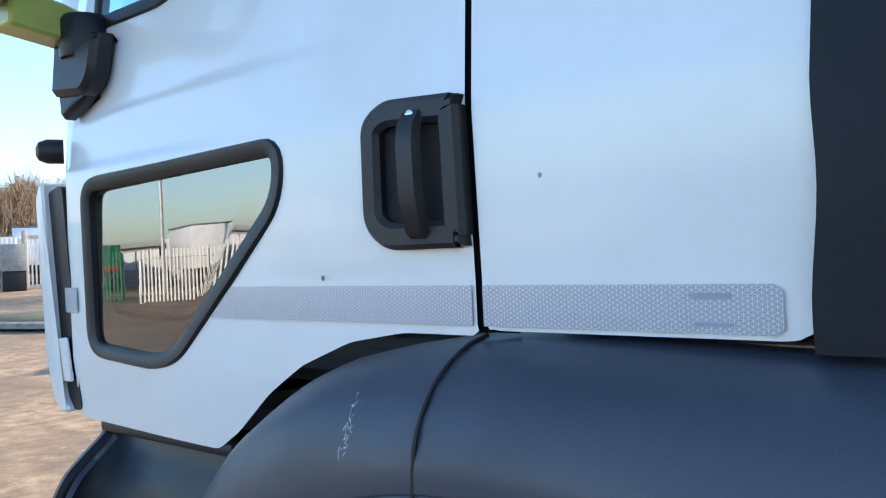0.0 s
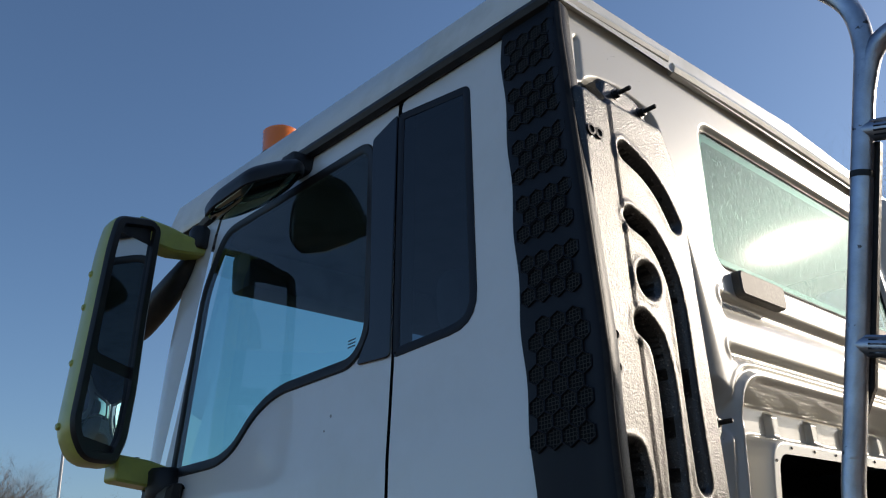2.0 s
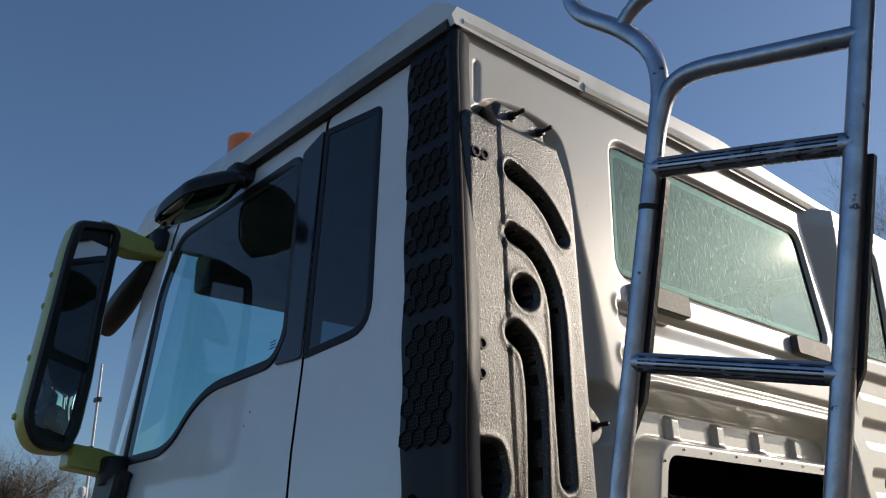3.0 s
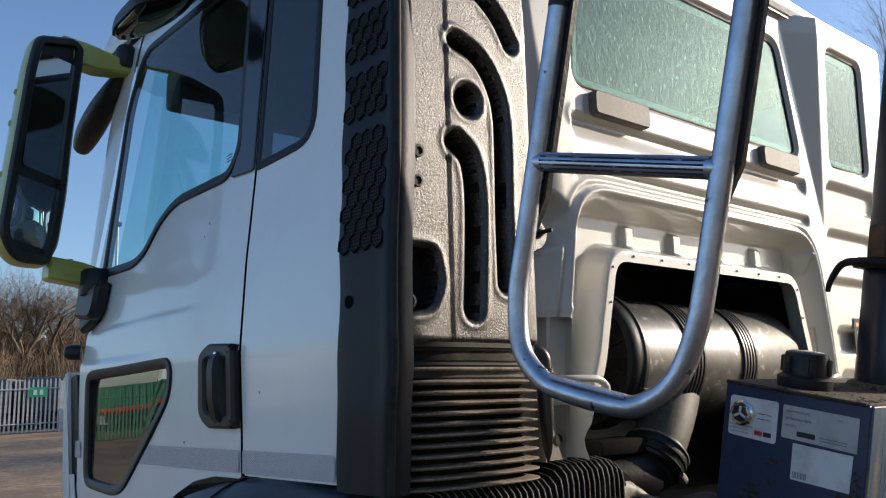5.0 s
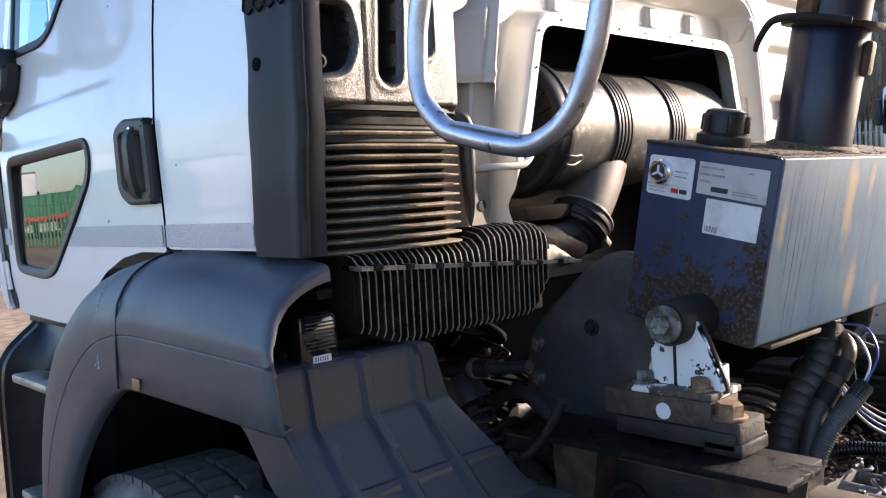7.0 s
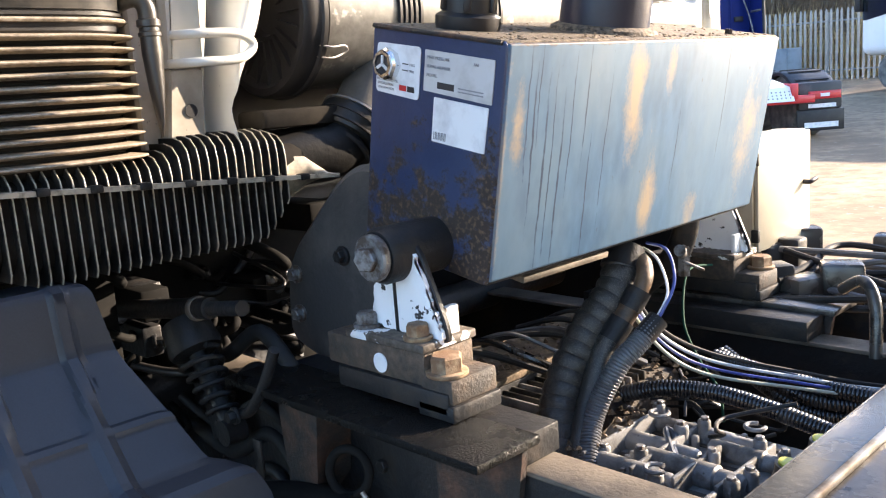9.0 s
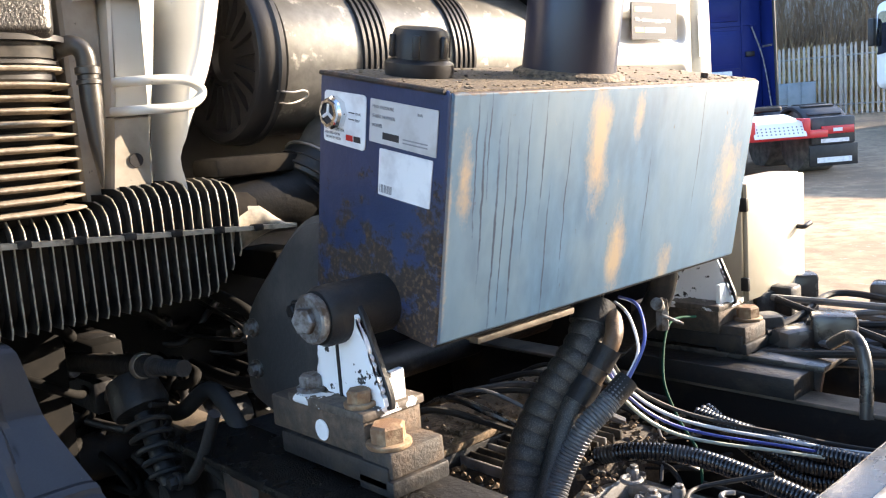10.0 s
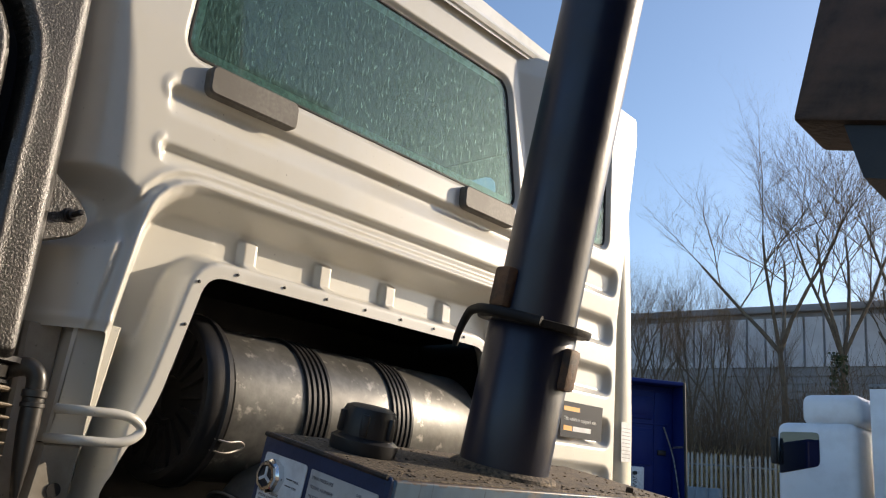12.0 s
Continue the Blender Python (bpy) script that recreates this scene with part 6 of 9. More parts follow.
def trunnion(name, label, flip):
    s = -1 if flip else 1
    ob = holder(name, label, "mounting bracket", pose(0.38, 1.70, 1.055) if flip else pose(0.43, 0.62, 1.12), "ram trunnion mounts")
    P = lambda u, v, h: (u - 0.43, s * (h - 0.62), v - 1.12)
    B = lambda x0, x1, y0, y1, z0, z1, bv: box(x0 - 0.43, x1 - 0.43, s * (y0 - 0.62), s * (y1 - 0.62), z0 - 1.12, z1 - 1.12, bv)
    web = rounded([(0.352, 1.228), (0.366, 1.30), (0.385, 1.335), (0.452, 1.372), (0.470, 1.350), (0.515, 1.245), (0.518, 1.222)], 0.006, 2)
    part("web_plate", prism(inset(web, -0.004), 0.619, 0.630, P, 0.002), GRIME, ob, "bare black edge of the web")
    ragged = random.Random(11)
    fine = []
    for a, b in zip(web, web[1:] + web[:1]):
        k = max(1, int((b - a).length / 0.006))
        fine += [a.lerp(b, q / k) for q in range(k)]
    jag = [p.lerp(q, ragged.uniform(0, 1) ** 2) for p, q in zip(fine, inset(fine, 0.006))]
    part("web", prism(jag, *((0.6115, 0.619) if not flip else (0.630, 0.6375)), P), CHIPPED, ob, "white bracket web with flaking paint")
    part("edge_rib", B(0.490, 0.502, 0.625, 0.665, 1.222, 1.270, 0.003), CHIPPED, ob)
    part("base_plate", B(0.325, 0.512, 0.575, 0.690, 1.212, 1.226, 0.003), FLAKED, ob, "dark base plate with flakes of white paint")
    part("upper_block", B(0.270, 0.508, 0.578, 0.685, 1.160, 1.212, 0.004), BLOCK, ob, "dusty brown clamp block")
    part("lower_block", B(0.300, 0.560, 0.572, 0.680, 1.125, 1.160, 0.004), GRIME, ob)
    part("end_block", B(0.500, 0.566, 0.576, 0.674, 1.142, 1.180, 0.005), BLOCK, ob)
    part("end_foot", B(0.494, 0.570, 0.572, 0.678, 1.117, 1.142, 0.004), GRIME, ob, "oily black foot under the block")
    m = lambda x, y, z, *r: Matrix.Translation((x - 0.43, s * (y - 0.62), z - 1.12)) @ pose(0, 0, 0, *r)
    if not flip:
        part("pin", lathe([(0.040, -0.022), (0.045, -0.014), (0.045, 0.10)], m(0.420, 0.600, 1.352, -90 * s, 0, 0), 28), GRIME, ob, "greasy black pivot pin")
        part("pin_washer", lathe([(0.034, 0), (0.037, 0.003), (0.037, 0.012), (0.034, 0.016)], m(0.420, 0.562, 1.352, -90 * s, 0, 0), 30), BOLT, ob)
        part("paint_run", box(-0.016, -0.010, -0.0105, -0.008, 0.100, 0.205, 0.0), GRIME, ob, "black oil run down the web")
        part("pin_bolt", hexbolt(0.020, 0.016), BOLT, ob).matrix_basis = m(0.420, 0.563, 1.352, 90 * s, 0, 15)
    for x, y, z, mt in ((0.352, 0.603, 1.226, BOLT), (0.478, 0.598, 1.226, BOLT_RUST), (0.534, 0.600, 1.180, BOLT_RUST)):
        r = 0.026 if z < 1.2 else 0.019
        part("bolt", hexbolt(r, r * 0.95, r * 1.25), mt, ob).matrix_basis = m(x, y, z, 0, 0, 12)
    if not flip:
        part("dot_sticker", lathe([(0.016, 0), (0.016, 0.0015)], m(0.409, 0.5765, 1.182, 90, 0, 0), 24), LABEL, ob, "round white sticker")
    return ob


trunnion("ram_mount", "rusty ram mount with flaking white paint on the chassis rail", False)
trunnion("ram_mount", "rusty ram mount with flaking white paint on the far chassis rail", True)

# ---- chassis ----
chassis = holder("chassis_frame", "oily black ladder chassis with rust and wet patches", "chassis", pose(0, MID, 0.8))
CH_INV = chassis.matrix_world.inverted()


def ch_part(name, bm, material=None, label="", **k):
    ob = part(name, bm, material or GRIME, chassis, label, **k)
    ob.matrix_parent_inverse = CH_INV
    return ob


for f, dz in ((lambda y: y, 0.0), (lambda y: 2.27 - y, -0.065)):
    ch_part("rail_web", box(-1.4, 5.2, f(0.612), f(0.622), 0.75 + dz, 1.055 + dz, 0.003))
    ch_part("rail_flange", box(-1.4, 5.2, f(0.612), f(0.690), 1.048 + dz, 1.058 + dz, 0.003), RAIL_TOP, "dusty top flange of the rail")
    ch_part("rail_flange", box(-1.4, 5.2, f(0.612), f(0.690), 0.745 + dz, 0.755 + dz, 0.003))
    # far shelf wears a paler metal in place of its sunlit, reflecting top
    ch_part("shelf_plate", box(0.06, 0.690, f(0.492), f(0.622), 1.102 + dz, 1.116 + dz, 0.003), WET if dz == 0 else CHANNEL, "wet black mounting shelf" if dz == 0 else "mounting shelf paled for its sunlit top")
    ch_part("shelf_gusset", prism([Vector(p) for p in ((0.50, 1.10), (0.68, 1.10), (0.66, 0.98), (0.58, 0.80), (0.50, 0.80))], f(0.594), f(0.606), lambda u, v, h: (u, h, v + dz)), RUST, "rusty gusset")
    ch_part("shelf_gusset", prism([Vector(p) for p in ((0.16, 1.10), (0.28, 1.10), (0.26, 0.95), (0.18, 0.86))], f(0.535), f(0.608), lambda u, v, h: (u, h, v + dz)), RUST)
    ch_part("shelf_packer", box(0.06, 0.66, f(0.60), f(0.70), 1.058 + dz, 1.104 + dz, 0.003))
    for k in range(12):
        ch_part("rivet", hexbolt(0.012, 0.01), GRIME).matrix_basis = Matrix.Translation((-0.2 + k * 0.11, f(0.611), 0.86 + dz + 0.12 * (k % 2))) @ pose(0, 0, 0, 90 if dz == 0 else -90, 0, 0)
cheek = rounded([(-0.085, 1.10), (0.02, 1.07), (0.26, 1.08), (0.31, 1.30), (0.29, 1.46), (0.20, 1.480), (0.124, 1.445), (0.021, 1.355), (-0.051, 1.293), (-0.080, 1.22)], [0.04, 0.04, 0.04, 0.04, 0.04, 0.04, 0.05, 0.05, 0.05, 0.05])
ch_part("cab_mount_plate", prism(cheek, 0.735, 0.775, lambda u, v, h: (u, h, v), 0.012), shader("dusty_black_casting", (0.050, 0.050, 0.051), 0.6, spec=0.25, second=(0.110, 0.102, 0.094), mix_scale=7, mix_lo=0.45, mix_hi=0.75, bump=0.5, bump_scale=90), "dusty black cab mount casting")
for z in (1.248, 1.165):
    ch_part("mount_bolt", hexbolt(0.013, 0.012, 0.019), BOLT).matrix_basis = Matrix.Translation((-0.032, 0.735, z)) @ pose(0, 0, 0, 90, 0, 0)
ch_part("mount_bolt", hexbolt(0.013, 0.012, 0.019), GRIME).matrix_basis = Matrix.Translation((0.13, 0.735, 1.30)) @ pose(0, 0, 0, 90, 0, 0)
ch_part("cross_member", box(0.93, 1.10, 0.73, FAR - 0.73, 1.035, 1.050, 0.004), CHANNEL, "worn grey cross member")
ch_part("cross_member_lip", box(0.93, 0.945, 0.73, FAR - 0.73, 0.93, 1.05, 0.003), STEEL)
ch_part("cross_member_lip", box(1.0, 1.012, 0.73, FAR - 0.73, 1.05, 1.062, 0.003), STEEL)
ch_part("cross_tube", tube([(-0.35, 0.3, 0.98), (-0.35, FAR - 0.3, 0.98)], 0.05, 16))
# grimy black taken darker, so the shade under the cab is in the colour
SHADE_BLACK = shader("grimy_shade_black", (0.007, 0.007, 0.007), 0.8, spec=0.1, second=(0.012, 0.011, 0.010), mix_scale=9)
ch_part("engine_mass", box(-1.3, -0.46, 0.45, FAR - 0.30, 0.50, 1.40, 0.06), SHADE_BLACK, "black engine block under the cab")
eng = random.Random(21)
for k in range(60):
    y, z, back = eng.uniform(0.46, 0.98), eng.uniform(0.90, 1.36), eng.uniform(-0.46, -0.24)
    if k % 3 == 0:
        w, h = eng.uniform(0.015, 0.05), eng.uniform(0.012, 0.035)
        ch_part("engine_lug", box(-0.47, back, y - w, y + w, z - h, z + h, 0.006), eng.choice((SHADE_BLACK, SHADE_BLACK, SHADE_BLACK, GRIME)))
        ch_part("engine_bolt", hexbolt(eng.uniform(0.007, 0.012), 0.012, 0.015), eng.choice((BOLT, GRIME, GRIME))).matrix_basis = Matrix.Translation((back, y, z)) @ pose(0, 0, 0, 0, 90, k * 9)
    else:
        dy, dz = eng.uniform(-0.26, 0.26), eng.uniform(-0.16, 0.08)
        ch_part("engine_pipe", tube([(-0.47, y, z), (back, y + dy * 0.3, z + dz * 0.2 - 0.02), (back + 0.02, y + dy * 0.7, z + dz * 0.8), (-0.47, y + dy, z + dz)], eng.uniform(0.005, 0.015), 10), eng.choice((SHADE_BLACK, SHADE_BLACK, BLACK, SHADE_BLACK)))
# added panel hides sunlit ground and keeps low sun off the engine
ch_part("far_closing_panel", box(-1.14, 0.16, 1.96, 1.98, 0.40, 1.36, 0.004), SHADE_BLACK, "added black panel closing off the far side")
ch_part("sump", box(-0.25, 0.20, 0.72, FAR - 0.72, 0.45, 0.80, 0.06), GRIME)
ch_part("arch_front_wall", box(-1.14, -1.10, 0.12, 0.46, 0.40, 1.40, 0.004), RUBBER, "black front wall of the wheel arch")
ch_part("arch_roof", box(-1.12, 0.02, 0.06, 0.46, 1.44, 1.46, 0.004), RUBBER)
# added sheet: blacks out the bright ground seen below the frame
ch_part("blackout_sheet", box(-0.20, 1.40, 0.30, FAR - 0.62, 0.40, 0.43, 0.01), GRIME, "added black sheet hiding the ground below")
ch_part("splash_guard", box(-0.30, -0.285, 0.10, 0.46, 0.42, 1.30, 0.004), SHADE_BLACK)
ch_part("pivot_tube", tube([(-0.45, 0.50, 1.172), (0.03, 0.50, 1.238)], 0.020, 18), GRIME, "greasy black pivot tube")
ch_part("pivot_rod", tube([(0.0, 0.50, 1.233), (0.14, 0.50, 1.252)], 0.014, 16), GRIME, "dirty steel rod")
ch_part("pivot_ring", lathe([(0.022, -0.008), (0.024, -0.004), (0.024, 0.004), (0.022, 0.008)], Matrix.Translation((-0.02, 0.50, 1.231)) @ pose(0, 0, 0, 0, 83, 0), 20), STEEL)
ch_part("holed_plate", prism([Vector(p) for p in ((-0.17, 1.18), (-0.10, 1.16), (-0.04, 0.95), (-0.12, 0.93))], 0.55, 0.562, lambda u, v, h: (u, h, v)), GRIME)
ch_part("plate_hole", lathe([(0.02, 0), (0.02, 0.003)], Matrix.Translation((-0.115, 0.55, 1.10)) @ pose(0, 0, 0, 90, 0, 0), 18), GAP)
ch_part("axle_tube", tube([(0.05, 0.50, 0.86), (0.20, 0.52, 0.90), (0.36, 0.54, 0.92)], 0.04, 18), SHADE_BLACK, "oily black link tube")
ch_part("link_ring", tube([Matrix.Translation((0.34, 0.545, 0.99)) @ pose(0, 0, 0, 80, 0, 20) @ Vector((0.038 * math.cos(radians(30 * k)), 0.038 * math.sin(radians(30 * k)), 0)) for k in range(12)], 0.008, 10, 4, closed=True), SHADE_BLACK)
ch_part("small_tab", box(0.12, 0.145, 0.50, 0.506, 0.94, 1.01, 0.002), GRIME)
ch_part("brake_line", tube([(0.43, 0.50, 1.00), (0.47, 0.51, 0.94), (0.52, 0.52, 0.86)], 0.004, 8), STEEL)
for k in range(6):
    yy, zz = 0.56 + 0.012 * (k % 3), 0.78 + 0.07 * k
    ch_part("engine_hose", tube([(-0.26, yy, zz), (-0.14, yy + 0.02, zz - 0.04), (0.0, yy + 0.03, zz + 0.03), (0.12, 0.605, zz - 0.03)], 0.010 + 0.003 * (k % 3), 10), (RUBBER, GRIME, RUBBER)[k % 3])

spring = holder("cab_spring_strut", "black coil spring cab strut", "spring strut", pose(-0.005, 0.495, 1.105, 0, -36, 0))
part("cup", lathe([(0.020, 0.045), (0.048, 0.05), (0.052, 0.06), (0.044, 0.115), (0.03, 0.12)], None, 24), GRIME, spring)
pts = [((0.040 - 0.0004 * a) * math.cos(a * 0.9), (0.040 - 0.0004 * a) * math.sin(a * 0.9), 0.045 - a * 0.0034) for a in range(40)]
part("coil", tube(pts, 0.0055, 8, 3), GRIME, spring, "worn coil spring")
part("damper", lathe([(0.018, -0.12), (0.018, 0.06)], None, 14), GRIME, spring)
part("eye", lathe([(0.024, -0.02), (0.024, 0.02)], pose(0, 0, -0.115, 90, 0, 0), 18), GRIME, spring)
arm = holder("strut_arm", "curved black strut arm with bolt", "bracket", pose(0.15, 0.50, 1.10))
part("bar", tube([(0.07, 0.004, 0.09), (0.03, 0.0, 0.02), (-0.02, -0.002, -0.035), (-0.055, -0.004, -0.048)], 0.010, 10), GRIME, arm)
part("bolt", hexbolt(0.012, 0.012, 0.016), GRIME, arm).matrix_basis = pose(-0.053, -0.012, -0.048, 90, 0, 0)

# ---- gearbox and hoses ----
gear = holder("gearbox", "cast aluminium gearbox casing with webs and bosses", "gearbox", pose(0.60, 1.04, 0.90))
rng = random.Random(5)
part("case", box(-0.33, 0.33, -0.26, 0.26, -0.25, -0.01, 0.05), CAST, gear)
part("cover", box(-0.12, 0.245, -0.155, 0.125, -0.02, 0.018, 0.014), CAST, gear)
DARK_CAST = shader("dark_casting_strip", (0.020, 0.019, 0.018), 0.5, spec=0.3, second=(0.05, 0.044, 0.036), mix_scale=24, bump=0.4, bump_scale=120)
# dark strips standing a little above the cover's top; nothing is cut in
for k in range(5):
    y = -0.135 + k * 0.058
    part("recess", box(-0.10 + 0.01 * (k % 2), 0.20, y + 0.024, y + 0.036, 0.010, 0.0205, 0.002), DARK_CAST, gear)
for x0, x1, y, r in ((-0.06, 0.12, -0.118, 0.021), (0.02, 0.215, -0.060, 0.024), (-0.09, 0.10, -0.006, 0.020), (0.09, 0.232, 0.045, 0.019), (-0.05, 0.17, 0.092, 0.016)):
    part("shift_rod_housing", lathe([(r * 0.4, 0.0), (r * 0.9, 0.004), (r, 0.012), (r, (x1 - x0) * 0.72), (r * 0.82, (x1 - x0) * 0.74), (r * 0.82, (x1 - x0) - 0.012), (r * 0.70, (x1 - x0) - 0.004), (r * 0.4, x1 - x0), (r * 0.36, x1 - x0 - 0.006)], pose(x0, y, 0.030, 0, 90, 0), 20), CAST, gear)
    part("rod_foot", box(x0 + 0.02, x1 - 0.01, y - r * 0.55, y + r * 0.55, 0.0, 0.030, 0.003), CAST, gear)
for x, y0, y1, h in ((-0.045, -0.15, 0.11, 0.058), (0.045, -0.14, 0.12, 0.050), (0.125, -0.14, 0.02, 0.054), (0.185, -0.11, 0.10, 0.044), (0.235, -0.15, 0.03, 0.040)):
    part("web", box(x - 0.004, x + 0.004, y0, y1, 0.0, h, 0.003), CAST, gear)
for x, y, r, h in ((0.03, -0.084, 0.0125, 0.060), (0.035, 0.041, 0.0135, 0.064), (0.211, -0.045, 0.0125, 0.056), (0.201, -0.089, 0.0130, 0.052), (0.100, -0.148, 0.014, 0.060), (-0.045, 0.105, 0.012, 0.066), (0.058, 0.088, 0.012, 0.062), (0.174, 0.067, 0.012, 0.060), (-0.032, -0.104, 0.012, 0.055), (0.13, -0.02, 0.012, 0.058), (0.225, 0.055, 0.011, 0.054)):
    part("boss", lathe([(r * 1.35, 0.0), (r * 1.05, 0.018), (r, h - 0.004), (r * 0.8, h)], pose(x, y, 0, rng.uniform(-3, 3), rng.uniform(-3, 3), 0), 16), CAST, gear)
    part("bolt", hexbolt(r * 0.66, 0.007), BOLT, gear).matrix_basis = pose(x, y, h - 0.001, 0, 0, x * 900)
for x, y, turn in ((0.100, -0.148, 30), (-0.02, 0.06, 100), (0.15, 0.10, 60)):
    part("clip", tube([pose(x, y, 0.066, 0, 0, turn) @ Vector((0.017 * math.cos(a), 0.017 * math.sin(a), 0)) for a in [radians(40 + 28 * k) for k in range(11)]], 0.0042, 8, 3), CAST, gear)
for k in range(26):
    x, y = rng.uniform(-0.12, 0.25), rng.uniform(-0.18, 0.15)
    w = rng.uniform(0.006, 0.018)
    part("lug", box(-w, w, -0.005, 0.005, 0.0, rng.uniform(0.026, 0.044), 0.003, pose(x, y, 0, 0, 0, rng.choice((0, 90, 45, 90)))), CAST, gear)
for x, y in ((0.265, 0.081), (0.260, -0.036)):
    part("plug_housing", lathe([(0.026, -0.04), (0.024, 0.050), (0.021, 0.062), (0.021, 0.078), (0.018, 0.079)], pose(x, y, 0.0, 0, 8, 0), 22), BLACK, gear, "black plug housing")
    part("yellow_plug", lathe([(0.0165, 0.0), (0.0165, 0.006), (0.013, 0.008), (0.004, 0.008)], pose(x, y, 0.0, 0, 8, 0) @ pose(0, 0, 0.077), 20), shader("yellow_plug", (0.60, 0.56, 0.10), 0.4), gear, "yellow round plug")
CAKED = shader("caked_brown_dirt", (0.060, 0.046, 0.034), 0.9, second=(0.022, 0.020, 0.019), mix_scale=12, mix_lo=0.42, mix_hi=0.62, grain=0.6, grain_scale=130, bump=1.0, bump_scale=110)
valve = holder("valve_block", "ribbed cast valve block with pipes beside the gearbox", "valve block", pose(0.26, 1.12, 0.895))
part("block", box(-0.24, 0.20, -0.26, 0.26, -0.14, 0.06, 0.015), CAKED, valve, "block caked with brown dirt")
for k in range(12):
    part("rib", box(-0.12 + 0.012 * (k % 3), 0.18, -0.14 + k * 0.026, -0.133 + k * 0.026, 0.055, 0.080, 0.002), DARK_CAST if k % 3 else CAST, valve)
for k in range(9):
    x, y = rng.uniform(-0.14, 0.18), rng.uniform(-0.2, 0.18)
    part("union", hexbolt(0.013, 0.05), rng.choice((BOLT, STEEL, BOLT_RUST)), valve).matrix_basis = pose(x, y, 0.06, rng.uniform(-40, 40), rng.uniform(-40, 40), 0)


def hose(name, label, pts, r, mat, ribs=0.0, pitch=0.0, category="hose"):
    ob = holder(name, label, category, pose(*pts[0]))
    o = part("hose", tube(pts, r, 14 if r > 0.01 else 8, 10, ribs, pitch), mat, ob)
    o.matrix_parent_inverse = ob.matrix_world.inverted()
    if r > 0.017:
        a, b = Vector(pts[0]), Vector(pts[1])
        o = part("end_fitting", tube([a, a.lerp(b, min(1, 0.045 / (b - a).length))], r * 1.14, 16, 2), GRIME, ob, "dirty crimped end fitting")
        o.matrix_parent_inverse = ob.matrix_world.inverted()
    return ob


SLEEVE = shader("dusty_hose_sleeve", (0.011, 0.011, 0.011), 0.34, spec=0.6, second=(0.030, 0.028, 0.026), mix_scale=40, mix_lo=0.5, mix_hi=0.75, rough2=0.5, bump=0.5, bump_scale=420, spots=(0.17, 0.155, 0.135), spot_scale=620, spot_lo=0.50, spot_hi=0.66)
RUSTY_PIPE = shader("brown_grimy_pipe", (0.13, 0.075, 0.042), 0.5, spec=0.4, second=(0.045, 0.032, 0.024), mix_scale=26, mix_lo=0.45, mix_hi=0.65, bump=0.4, bump_scale=160)
GREY_HOSE = shader("grey_conduit", (0.105, 0.108, 0.115), 0.28, second=(0.06, 0.06, 0.062), mix_scale=14, mix_lo=0.5, mix_hi=0.7)
GLOSSY = shader("glossy_black_conduit", (0.010, 0.010, 0.011), 0.26, spec=0.7, second=(0.05, 0.047, 0.043), mix_scale=14, mix_lo=0.5, mix_hi=0.7, rough2=0.5)
hose("hydraulic_hose", "thick black hydraulic hose in spiral guard", [(0.49, 1.14, 1.27), (0.497, 1.09, 1.20), (0.470, 1.02, 1.115), (0.463, 0.95, 1.015), (0.50, 0.88, 0.90), (0.51, 0.86, 0.80)], 0.034, SLEEVE, 0.0032, 0.027)
hose("pipe_elbow", "brown rusty steel elbow on the tank outlet", [(0.50, 1.16, 1.25), (0.535, 1.13, 1.245), (0.556, 1.10, 1.225), (0.55, 1.08, 1.19), (0.532, 1.06, 1.15)], 0.016, RUSTY_PIPE, category="pipe")
hose("pipe_ferrule", "brown crimped ferrule on the outlet hose", [(0.551, 1.092, 1.205), (0.540, 1.072, 1.172), (0.528, 1.052, 1.140)], 0.0205, RUSTY_PIPE, category="ferrule")
hose("corrugated_hose", "grey corrugated conduit below the tank", [(0.592, 1.085, 1.155), (0.575, 1.035, 1.115), (0.557, 1.0, 1.08), (0.535, 0.95, 0.99), (0.572, 0.88, 0.90), (0.59, 0.86, 0.80)], 0.018, GREY_HOSE, 0.0022, 0.0062)
hose("hydraulic_hose", "black hose with dusty sleeve", [(0.530, 1.06, 1.15), (0.515, 1.02, 1.10), (0.512, 0.975, 1.02), (0.53, 0.90, 0.92), (0.54, 0.87, 0.82)], 0.022, SLEEVE)
hose("wiring", "blue sheathed electric wire under the tank", [(0.50, 1.20, 1.27), (0.575, 1.15, 1.27), (0.612, 1.11, 1.22), (0.592, 1.085, 1.155)], 0.0032, shader("blue_wire", (0.03, 0.06, 0.26), 0.3), category="cable")
hose("wiring", "thin white electric wire under the tank", [(0.49, 1.20, 1.26), (0.555, 1.15, 1.25), (0.592, 1.12, 1.20), (0.588, 1.085, 1.155)], 0.0028, LABEL, category="cable")
hose("wiring", "thin green electric wire over the gearbox", [(0.42, 1.60, 1.14), (0.414, 1.50, 1.143), (0.459, 1.40, 1.057), (0.522, 1.35, 0.995), (0.594, 1.30, 0.955), (0.62, 1.27, 0.90)], 0.003, shader("green_wire", (0.008, 0.055, 0.035), 0.7, spec=0.1), category="cable")
